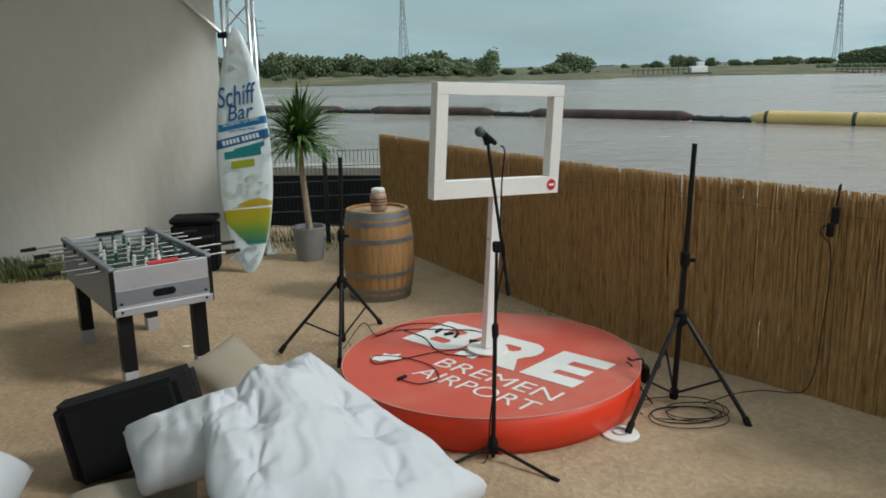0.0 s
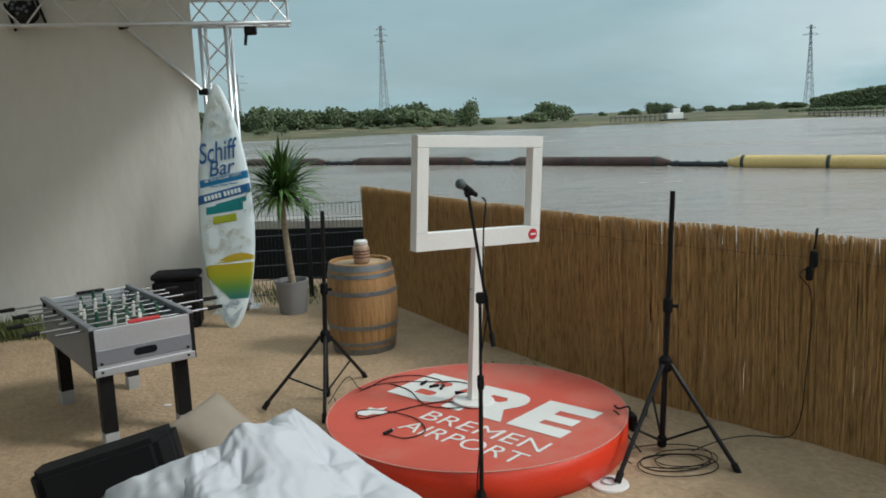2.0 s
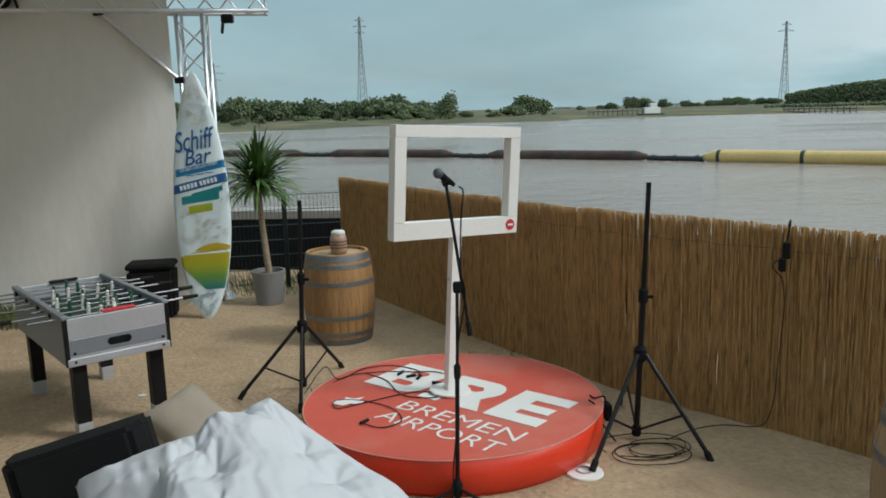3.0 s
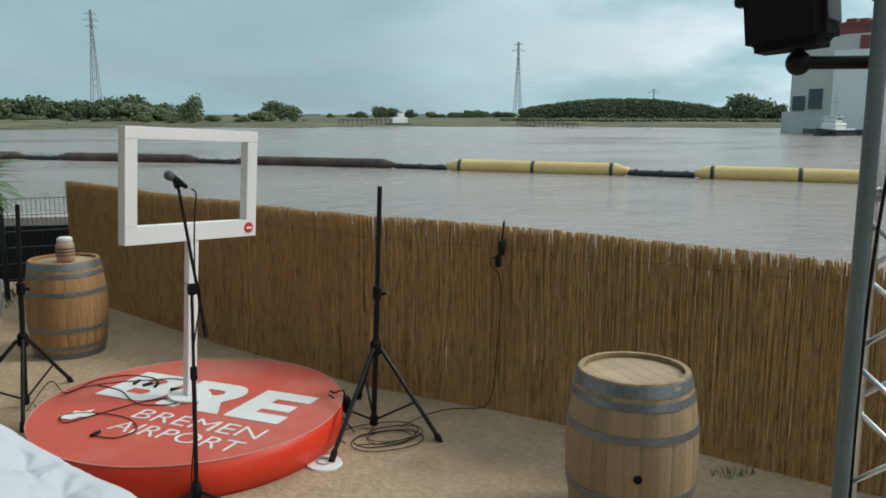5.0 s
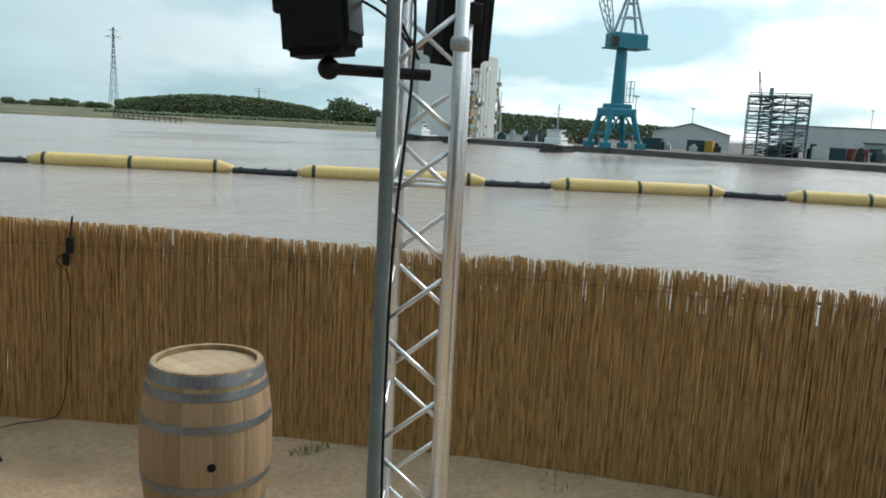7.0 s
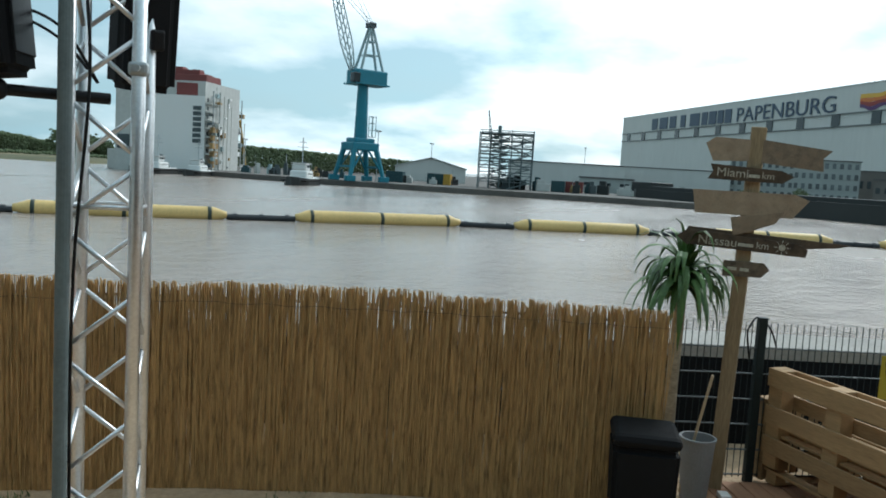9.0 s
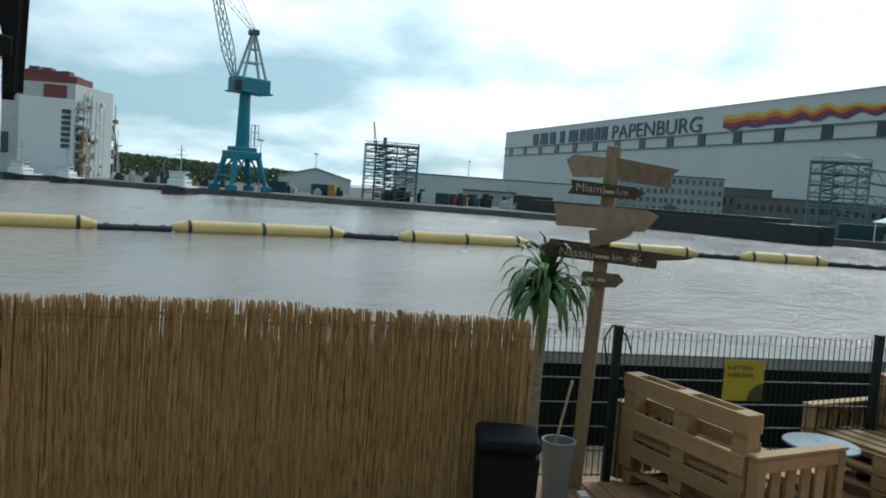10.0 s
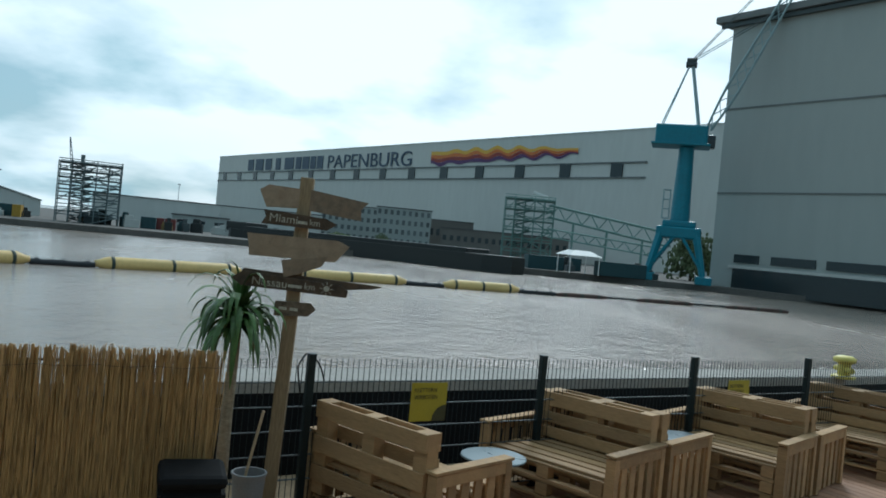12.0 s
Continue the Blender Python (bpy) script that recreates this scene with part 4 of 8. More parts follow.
def scaffold(az0, az1, d, el, floors, cols, material, label, name="steel_tower", depth=8.0, base_el=-0.7):
    a, b = polar(az0, d), polar(az1, d)
    width, h = (b - a).length, up(0, d, el) - QZ
    t = thing(name, label, "tower", Matrix.Translation(a + Vector((0, 0, QZ))) @ Matrix.Rotation(math.atan2(b.y - a.y, b.x - a.x), 4, "Z"))
    for y in (0, depth):
        for c in range(cols + 1):
            part("post", tube((width * c / cols, y, 0), (width * c / cols, y, h + (0.8 if c % 2 else 0.2)), width * 0.011, 6), material, t)
    for f in range(1, floors + 1):
        z = h * f / floors
        bm = box((width, depth, h * 0.012), (width / 2, depth / 2, z))
        for y in (0, depth):
            tube((0, y, z + h * 0.05), (width, y, z + h * 0.05), width * 0.008, 5, bm)
        part("platform", bm, material, t)
        if f <= floors:
            z0 = h * (f - 1) / floors
            part("brace", tube((width * (0.55 if f % 2 else 0.95), 0, z0), (width * (0.95 if f % 2 else 0.55), 0, z), width * 0.012, 5), material, t)
    for f in range(2 * floors):
        z0, z1 = h * f / (2 * floors), h * (f + 1) / (2 * floors)
        x0, x1 = (0.22, 0.55) if f % 2 else (0.55, 0.22)
        bm = tube((width * x0, depth * 0.3, z0), (width * x1, depth * 0.3, z1), width * 0.012, 5)
        tube((width * x0, depth * 0.3, z0 + h * 0.04), (width * x1, depth * 0.3, z1 + h * 0.04), width * 0.007, 5, bm)
        tube((width * x0, depth * 0.55, z0), (width * x1, depth * 0.55, z1), width * 0.012, 5, bm)
        part("stair", bm, material, t)
    for c in range(cols):
        for f in range(floors):
            if (c + f) % 2:
                part("cross_brace", tube((width * c / cols, depth, h * f / floors), (width * (c + 1) / cols, depth, h * (f + 1) / floors), width * 0.008, 5), material, t)
    return t, width, h


t, w, h = scaffold(69.5, 73.3, 178, 2.9, 8, 5, "towersteel", "dark open steel stair tower on the quay")
bm = bmesh.new()
for dx in (-0.3, 0.3):
    tube((w * 0.2 + dx, 3, h * 0.9), (w * 0.13 + dx * 0.2, 3, h * 1.42), 0.09, 5, bm)
for k in range(8):
    q, q2 = k / 8, (k + 1) / 8
    s1 = 0.3 if k % 2 else -0.3
    tube((lerp(w * 0.2, w * 0.13, q) + s1 * (1 - 0.8 * q), 3, h * (0.9 + 0.52 * q)), (lerp(w * 0.2, w * 0.13, q2) - s1 * (1 - 0.8 * q2), 3, h * (0.9 + 0.52 * q2)), 0.06, 5, bm)
tube((w * 0.36, 3, h), (w * 0.36, 3, h * 1.15), 0.4, 8, bm)
part("mast", bm, "towersteel", t)
t, w, h = scaffold(99.4, 102.9, 205, 3.65, 6, 5, "greensteel", "green steel lattice tower with conveyor gallery", depth=9)
part("lamp_head", box((4.0, 2.0, 0.7), (w * 0.7, 2, h + 1.3), 0.1, rot=Matrix.Rotation(0.3, 4, "Y")), "shipwhite", t)
g = thing("conveyor_gallery", "green lattice conveyor bridge between tower and crane", "conveyor", Matrix.Identity(4))
p0, p1 = polar(102.6, 205, up(0, 205, 2.5)), polar(111.0, 190, up(0, 190, 1.2))
bm = bmesh.new()
for dz in (0, 3.0):
    for s in (0, 2.2):
        tube(p0 + Vector((s, 0, dz)), p1 + Vector((s, 0, dz)), 0.22, 5, bm)
for k in range(14):
    a, b = p0.lerp(p1, k / 14), p0.lerp(p1, (k + 1) / 14)
    tube(a + Vector((0, 0, 3.0 * (k % 2))), b + Vector((0, 0, 3.0 * ((k + 1) % 2))), 0.14, 5, bm)
part("truss", bm, "greensteel", g)
for k in (3, 7, 11):
    a = p0.lerp(p1, k / 14)
    part("support", tube((a.x, a.y, QZ), a, 0.3, 5), "greensteel", g)
p0, p1 = polar(102.6, 200, up(0, 200, 1.1)), polar(110.5, 186, up(0, 186, 0.4))
bm = bmesh.new()
for dz in (0, 2.0):
    tube(p0 + Vector((0, 0, dz)), p1 + Vector((0, 0, dz)), 0.2, 5, bm)
for k in range(16):
    a, b = p0.lerp(p1, k / 16), p0.lerp(p1, (k + 1) / 16)
    tube(a + Vector((0, 0, 2.0 * (k % 2))), b + Vector((0, 0, 2.0 * ((k + 1) % 2))), 0.12, 5, bm)
part("lower_truss", bm, "greensteel", g)


# the great assembly hall, its long side seen at a slant
HL, HR = polar(79.15, 640, QZ), polar(113.6, 286, QZ)
HH = up(0, 640, 4.35) - QZ


def great_hall():
    along = HR - HL
    length = along.length
    t = thing("assembly_hall", "huge pale grey shipyard hall with painted lettering", "hall", Matrix.Translation(HL) @ Matrix.Rotation(math.atan2(along.y, along.x), 4, "Z"))
    hr = HH
    part("wall", box((length, 120, hr), (length / 2, 60, hr / 2)), "hallwall", t)
    part("roof", box((length + 0.4, 120.4, 0.5), (length / 2, 60, hr + 0.25)), "hallwall", t)
    # window band between two dark lines
    z0, z1 = hr * 0.655, hr * 0.765
    for z in (z0, z1):
        part("cornice", box((length * 0.93, 0.5, hr * 0.012), (length * 0.465, -0.25, z)), "seam", t)
    me = None
    for k in range(15):
        x = length * (0.03 + 0.062 * k)
        if me is None:
            ob = part("window", box((length * 0.013, 0.6, z1 - z0)), "winglass", t)
            ob.matrix_basis = Matrix.Translation((x, -0.2, (z0 + z1) / 2)); me = ob.data
        else:
            share("window", me, t, Matrix.Translation((x, -0.2, (z0 + z1) / 2)))
    for k in range(3):
        part("vent", tube((length * (0.3 + 0.25 * k), 20, hr), (length * (0.3 + 0.25 * k), 20, hr + 3), 1.2, 8), "seam", t)
    # a person's name stands as plain bars, the town's name as letters
    x = length * 0.085
    zt, ch = hr * 0.785, hr * 0.15
    def put_x(azd):
        e = Vector((0.05, -1.0, 0)); v = polar(azd, 1)
        # meets the facade line
        nx, ny = -along.y, along.x
        kk = ((HL - e).x * nx + (HL - e).y * ny) / (v.x * nx + v.y * ny)
        return ((e + v * kk) - HL).dot(along) / length
    for a0, a1 in ((81.0, 81.35), (81.5, 82.0), (82.15, 82.55), (82.85, 83.15), (83.45, 84.05), (84.2, 84.55), (84.65, 85.1), (85.2, 85.55), (85.65, 86.05)):
        part("name_bar", box((put_x(a1) - put_x(a0), 0.4, ch), ((put_x(a0) + put_x(a1)) / 2, -0.3, zt + ch / 2), 0.05), "letter", t)
    words("PAPENBURG", put_x(92.25) - put_x(86.4), Matrix.Translation((put_x(86.4), -0.35, zt)) @ Matrix.Rotation(radians(90), 4, "X"), "letter", t, height=ch, depth=0.15)
    # waving flag stripes
    xs0, xs1 = put_x(93.6), put_x(103.9)
    for i, mm in enumerate(("purple", "redst", "orange", "yellowst")):
        bm = bmesh.new()
        lo, hi = [], []
        for k in range(61):
            u = k / 60
            xx = lerp(xs0, xs1, u)
            wave = hr * (0.020 * (abs((u * 7.3 + 0.12 * i) % 1 * 2 - 1) - 0.5) + 0.012 * math.sin(u * 39 + 1))
            taper = 1 - 0.6 * u ** 2.5
            zb = hr * (0.785 + 0.045 * u) + wave + hr * 0.031 * i * taper
            lo.append(bm.verts.new((xx, -0.32 - 0.02 * i, zb))); hi.append(bm.verts.new((xx, -0.32 - 0.02 * i, zb + hr * 0.034 * taper)))
        for k in range(60):
            bm.faces.new((lo[k], lo[k + 1], hi[k + 1], hi[k]))
        part("stripe", bm, mm, t)


great_hall()


def dock_hall():
    a = polar(113.75, 160, QZ)
    b = polar(131.0, 137, QZ)
    along = b - a
    length = along.length
    h = up(0, 160, 16.1) - QZ
    t = thing("dock_hall", "tall grey-green windowless dock hall by the water", "hall", Matrix.Translation(a) @ Matrix.Rotation(math.atan2(along.y, along.x), 4, "Z"))
    part("wall", box((length + 60, 90, h), ((length + 60) / 2, 45, h / 2)), "hallwall2", t)
    part("roof", box((length + 64, 93, 1.3), ((length + 60) / 2 - 1, 45, h + 0.6), 0.1), "seam", t)
    part("gutter", box((length + 62, 0.7, 0.7), ((length + 60) / 2 - 1, -0.6, h - 0.6)), "darksteel", t)
    for el in (10.9, 5.4):
        part("seam", box((length + 60, 0.2, 0.28), ((length + 60) / 2, -0.06, up(0, 160, el))), "seam", t)
    for x0, x1 in ((5.0, 10.0), (12.4, 20.6), (22.5, 33.0)):
        part("window", box((x1 - x0, 0.4, 1.5), ((x0 + x1) / 2, -0.06, up(0, 158, 1.15))), "winglass", t)
    part("gate", box((32, 0.5, 4.2), (21, -0.1, 1.4)), "winglass", t)
    part("door_frame", box((34, 0.4, 0.5), (21, -0.2, 3.8)), "facade", t)


dock_hall()


def ship():
    """Tall ship section under construction."""
    a, b, c = polar(44.9, 214), polar(50.5, 203), polar(52.6, 232)
    t = thing("ship_section", "white unfinished cruise ship section with red primer top", "ship")
    z1, z2 = up(0, 208, 4.95), up(0, 208, 5.8)
    def wall(p, q, h, mm, name, thick=6, base=-2.2):
        d = q - p
        ob = part(name, box((d.length, thick, h - base), (d.length / 2, thick / 2, (h + base) / 2)), mm, t)
        ob.matrix_basis = Matrix.Translation(p) @ Matrix.Rotation(math.atan2(d.y, d.x), 4, "Z")
        return ob, d.length
    # front is coloured greyer than the white side to look less bright
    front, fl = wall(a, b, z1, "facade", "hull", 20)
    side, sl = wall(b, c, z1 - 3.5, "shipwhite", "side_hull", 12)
    bm = box((fl * 0.70, 8, 1.6), (fl * 0.64, 5, z1 + 0.8), 0.1)
    box((fl * 0.40, 6, 1.3), (fl * 0.62, 5, z1 + 2.2), 0.1, bm)
    box((fl * 0.10, 5, 1.0), (fl * 0.52, 5, z1 + 3.2), 0.1, bm)
    part("superstructure", bm, "primer", t).matrix_basis = front.matrix_basis
    bm = box((sl * 0.34, 6, 3.0), (sl * 0.18, 4, z1 - 2.0), 0.1)
    box((sl * 0.30, 5, 1.4), (sl * 0.52, 4, z1 - 2.8), 0.1, bm)
    part("upper_deck", bm, "primer", t).matrix_basis = side.matrix_basis
    # opening, recesses and gaps are dark slabs; their shade is put into the colour
    part("opening", box((fl * 0.14, 0.6, 4.6), (fl * 0.28, -0.1, 6.0)), "darksteel", t).matrix_basis = front.matrix_basis
    bm = box((fl * 1.0, 0.4, 3.2), (fl * 0.5, -0.15, -0.4))
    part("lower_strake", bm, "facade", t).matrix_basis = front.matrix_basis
    for k in range(7):
        part("deck_recess", box((fl * 0.13, 0.7, 0.95), (fl * 0.90, -0.1, 6.0 + k * 1.3)), "darksteel", t).matrix_basis = front.matrix_basis
    for k in range(7):
        z = 3.0 + k * 2.0
        part("deck_edge", box((sl * 0.98, 1.2, 0.3), (sl * 0.5, -0.7, z)), "facade", t).matrix_basis = side.matrix_basis
        part("deck_gap", box((sl * 0.92, 0.5, 0.9), (sl * 0.5, -0.08, z + 0.9)), "darksteel" if k % 2 else "winglass", t).matrix_basis = side.matrix_basis
    for k in range(6):
        part("scaffold_post", tube((sl * (0.05 + 0.18 * k), -1.6, -2), (sl * (0.05 + 0.18 * k), -1.6, z1 - 2), 0.16, 5), "galv", t).matrix_basis = side.matrix_basis
    for k in range(5):
        part("scaffold_board", box((sl * 0.16, 0.9, 1.3), (sl * 0.10, -1.5, 1.2 + 1.9 * k), 0.05), "ochre", t).matrix_basis = side.matrix_basis
    part("boom", tube((sl * 1.1, -2, 0), (sl * 0.85, -2, z1 * 0.62), 0.35, 6), "contyel", t).matrix_basis = side.matrix_basis
    part("side_window", box((fl * 0.13, 0.5, 3.4), (fl * 0.10, -0.1, 5.0)), "darksteel", t).matrix_basis = front.matrix_basis
    rnd = random.Random(19)
    for k in range(70):
        x, z = sl * rnd.uniform(0.0, 1.0), rnd.uniform(-1.5, z1 - 2.5)
        mm = rnd.choice(("shipwhite", "facade", "ochre", "darksteel", "cranepale", "shipwhite"))
        part("deck_fitting", box((rnd.uniform(0.5, 2.2), rnd.uniform(0.6, 1.4), rnd.uniform(0.3, 1.3)), (x, -1.2 - rnd.uniform(0, 0.8), z), 0.05), mm, t).matrix_basis = side.matrix_basis
    for k in range(16):
        x = fl * rnd.uniform(0.30, 1.0)
        mm = rnd.choice(("primer", "primer", "darksteel", "facade"))
        part("roof_fitting", box((rnd.uniform(0.5, 2.0), 2.5, rnd.uniform(0.5, 1.6)), (x, rnd.uniform(1, 8), z1 + rnd.uniform(0.3, 3.0)), 0.05), mm, t).matrix_basis = front.matrix_basis
    for k in range(9):
        x = sl * (0.04 + 0.115 * k)
        part("scaffold_post", tube((x, -2.4, -2), (x, -2.4, z1 - 1 - 0.9 * k), 0.10, 5), "facade", t).matrix_basis = side.matrix_basis
    part("stern_block", box((5, 8, 5), (-2, 8, 0.5), 0.2), "facade", t).matrix_basis = front.matrix_basis


ship()


def tug(az, d, k, label):
    t = thing("tug_boat", label, "boat", Matrix.Translation(polar(az, d, WATER)) @ Matrix.Rotation(radians(200), 4, "Z") @ Matrix.Diagonal((k, k, k * 0.86, 1)), "moored boats")
    out = [(-6, -2.2), (4, -2.2), (7, -1.2), (8.2, 0), (7, 1.2), (4, 2.2), (-6, 2.2)]
    bm = slab(out, -0.5, 1.3)
    for v in bm.verts:
        if v.co.z > 1 and v.co.x > 3:
            v.co.z += 0.10 * (v.co.x - 3)
    part("hull", bm, "hullblack", t)
    part("bulwark", box((9.6, 4.2, 0.35), (-1.0, 0, 1.45), 0.1), "shipwhite", t)
    part("deckhouse", box((5.6, 3.2, 1.5), (0.2, 0, 2.3), 0.35), "shipwhite", t)
    part("wheelhouse", box((3.4, 2.7, 1.5), (0.9, 0, 3.75), 0.35), "shipwhite", t)
    for x in (-0.3, 0.4, 1.1, 1.8):
        part("window", box((0.52, 2.78, 0.55), (x + 0.15, 0, 3.95), 0.05), "winglass", t)
    for x in (-1.8, -0.9, 0.0, 0.9, 1.8):
        part("porthole", tube((x, -1.63, 2.4), (x, 1.63, 2.4), 0.18, 8), "winglass", t)
    part("roof_rim", box((3.8, 3.0, 0.14), (0.9, 0, 4.56), 0.06), "shipwhite", t)
    part("funnel", tube((-1.8, 0, 2.9), (-2.0, 0, 4.9), 0.45, 10, r2=0.38), "darksteel", t)
    part("fender", box((13.0, 4.6, 0.3), (0, 0, 1.0), 0.1), "rubber", t)
    part("winch", tube((-4.2, -0.9, 1.9), (-4.2, 0.9, 1.9), 0.45, 10), "darksteel", t)
    bm = tube((0, 0, 4.5), (0, 0, 10), 0.1, 6)
    tube((0, -1, 8), (0, 1, 8), 0.07, 5, bm); tube((0, -0.7, 9), (0, 0.7, 9), 0.07, 5, bm)
    part("mast", bm, "galv", t)


tug(57.2, 158, 1.05, "white and black tug moored at the quay")
tug(47.6, 190, 1.0, "small grey work boat before the ship")
tug(50.2, 188, 0.9, "small grey work boat before the ship")


def barge():
    a, b = polar(79.9, 186), polar(100.2, 133)
    d = b - a
    t = thing("barge", "long black empty cargo barge at the quay", "barge", Matrix.Translation(a + Vector((0, 0, WATER))) @ Matrix.Rotation(math.atan2(d.y, d.x), 4, "Z"))
    L = d.length
    out = [(0, 1.5), (6, -2), (L - 4, -2), (L, 1.0), (L, 5), (L - 4, 8), (6, 8), (0, 5)]
    part("hull", slab(out, -0.5, 2.9), "hullblack", t)
    part("coaming", box((L * 0.78, 7.0, 1.0), (L * 0.5, 3, 3.2), 0.1), "hullblack", t)
    part("stern_house", box((7, 6, 2.2), (5, 3, 3.4), 0.2), "hullblack", t)


barge()


def mast_light(az, d, el, label="tall thin floodlight mast on the quay"):
    h = up(0, d, el) - QZ
    t = thing("light_mast", label, "mast", Matrix.Translation(polar(az, d, QZ)), "floodlight masts")
    part("pole", tube((0, 0, 0), (0, 0, h), 0.16, 6, r2=0.09), "galv", t)
    part("lamp", box((1.8, 0.6, 0.35), (0, 0, h), 0.05), "galv", t)


for az, d, el in ((62.35, 176, 2.55), (66.1, 230, 1.9), (76.8, 300, 2.2), (53.2, 230, 1.4), (51.8, 260, 1.6)):
    mast_light(az, d, el)


def container(az, d, material, L, label, hgt=2.5):
    t = thing("container", label, "container", Matrix.Translation(polar(az, d, QZ)) @ Matrix.Rotation(radians(100), 4, "Z"), "yard containers")
    part("body", box((L, 2.4, hgt), (0, 0, hgt / 2), 0.05), material, t)
    bm = bmesh.new()
    for k in range(10):
        box((0.12, 2.46, hgt * 0.9), (-L / 2 + L * (k + 0.5) / 10, 0, hgt / 2), 0, bm)
    part("rib", bm, material, t)


for az, d, mm, L in ((63.7, 185, "conteal", 4), (66.6, 188, "conteal", 4), (67.4, 186, "contyel", 1.6), (75.2, 182, "conteal", 3), (76.3, 185, "primer", 4), (102.6, 150, "conteal", 7), (107.9, 146, "conteal", 9), (104.2, 160, "conteal", 5)):
    container(az, d, mm, L, {"contblue": "blue steel container on the quay", "conteal": "dark teal steel box on the quay", "contyel": "yellow container on the quay", "primer": "rust-red machine box on the quay"}[mm])


def quay_goods():
    """Machines, pallets and stacked goods along the quay edge."""
    rnd = random.Random(23)
    kinds = (("darksteel", "dark machine standing on the quay"), ("hullblack", "black stacked goods on the quay"), ("cranepale", "pale grey steel cabinet on the quay"), ("ochre", "stacked timber on the quay"), ("conteal", "teal skip on the quay"), ("facade", "white site hut on the quay"))
    for k in range(46):
        az = rnd.choice((rnd.uniform(52.5, 60), rnd.uniform(62.5, 84), rnd.uniform(63, 78), rnd.uniform(103, 110.5)))
        d = {0: 196, 1: 184, 2: 178, 3: 183}[min(3, int((az - 52) / 9))] if az < 90 else 150
        mm, label = kinds[rnd.choice((0, 0, 1, 1, 1, 2, 3, 4, 5))]
        t = thing("quay_goods", label, "goods", Matrix.Translation(polar(az, d + rnd.uniform(0, 8), QZ)) @ Matrix.Rotation(rnd.uniform(0, 3), 4, "Z"), "goods on the quay")
        w, h = rnd.uniform(1.0, 3.2), rnd.uniform(0.8, 2.2)
        part("body", box((w, rnd.uniform(0.8, 1.8), h), (0, 0, h / 2), 0.08), mm, t)
        part("upper_part", box((w * rnd.uniform(0.3, 0.6), 0.8, h * 0.5), (w * rnd.uniform(-0.2, 0.2), 0, h * 1.22), 0.06), mm, t)
        if k % 4 == 0:
            part("pole", tube((w * 0.3, 0, h), (w * 0.3, 0, h + rnd.uniform(1.5, 4.0)), 0.07, 5), "galv", t)


quay_goods()


def canopy():
    t = thing("pavilion_tent", "small white canopy on thin posts at the quay", "tent", Matrix.Translation(polar(105.0, 143, QZ)) @ Matrix.Rotation(radians(10), 4, "Z"))
    bm = bmesh.new()
    base = [bm.verts.new(p) for p in ((-3.1, -3.1, 3.1), (3.1, -3.1, 3.1), (3.1, 3.1, 3.1), (-3.1, 3.1, 3.1))]
    top = [bm.verts.new(p) for p in ((-1.5, -1.5, 4.0), (1.5, -1.5, 4.0), (1.5, 1.5, 4.0), (-1.5, 1.5, 4.0))]
    bm.faces.new(base); bm.faces.new(top)
    for i in range(4):
        bm.faces.new((base[i], base[(i + 1) % 4], top[(i + 1) % 4], top[i]))
    part("roof", bm, "shipwhite", t)
    for x, y in ((-2.7, -2.7), (2.7, -2.7), (2.7, 2.7), (-2.7, 2.7)):
        part("post", tube((x, y, 0), (x, y, 3.2), 0.1, 6), "shipwhite", t)


canopy()
plant(0, 112.5, 180, 2.6, 0.8, base=QZ)
plant(4, 91.0, 190, 0.0, 1.2, QZ); plant(3, 88.0, 192, -0.15, 1.3, QZ);


def ferry_jetty():
    p = polar(18.8, 300, WATER)
    t = thing("ferry", "small white ferry at a dark landing stage", "boat", Matrix.Translation(p) @ Matrix.Rotation(radians(5), 4, "Z"))
    part("hull", box((9, 3, 1.2), (0, 0, 0.5), 0.2), "hullblack", t)
    part("deckhouse", box((6, 2.6, 2.2), (0, 0, 2.1), 0.2), "shipwhite", t)
    part("wheelhouse", box((2.6, 2.2, 1.6), (0.6, 0, 3.9), 0.2), "shipwhite", t)
    part("funnel", tube((-1.2, 0, 3), (-1.2, 0, 5.2), 0.35, 8), "darksteel", t)
    p0, p1 = polar(14.6, 298, WATER), polar(18.2, 299, WATER)
    j = thing("landing_stage", "long dark timber landing stage on piles", "jetty")
    d = p1 - p0
    m = Matrix.Translation(p0) @ Matrix.Rotation(math.atan2(d.y, d.x), 4, "Z")
    part("deck", box((d.length, 2.5, 0.4), (d.length / 2, 0, 2.2)), "brickfar", j).matrix_basis = m
    for k in range(12):
        part("pile", tube((d.length * k / 11, -1, -1), (d.length * k / 11, -1, 2.9), 0.22, 6), "brickfar", j).matrix_basis = m
    p0, p1 = polar(27.3, 300, WATER), polar(31.5, 270, WATER)
    d = p1 - p0
    j = thing("landing_stage", "low dark landing stage before the wooded rise", "jetty")
    m = Matrix.Translation(p0) @ Matrix.Rotation(math.atan2(d.y, d.x), 4, "Z")
    part("deck", box((d.length, 2.5, 0.4), (d.length / 2, 0, 1.3)), "brickfar", j).matrix_basis = m
    for k in range(14):
        part("pile", tube((d.length * k / 13, -1, -1), (d.length * k / 13, -1, 1.9 + 0.5 * (k % 3)), 0.2, 6), "brickfar", j).matrix_basis = m


ferry_jetty()


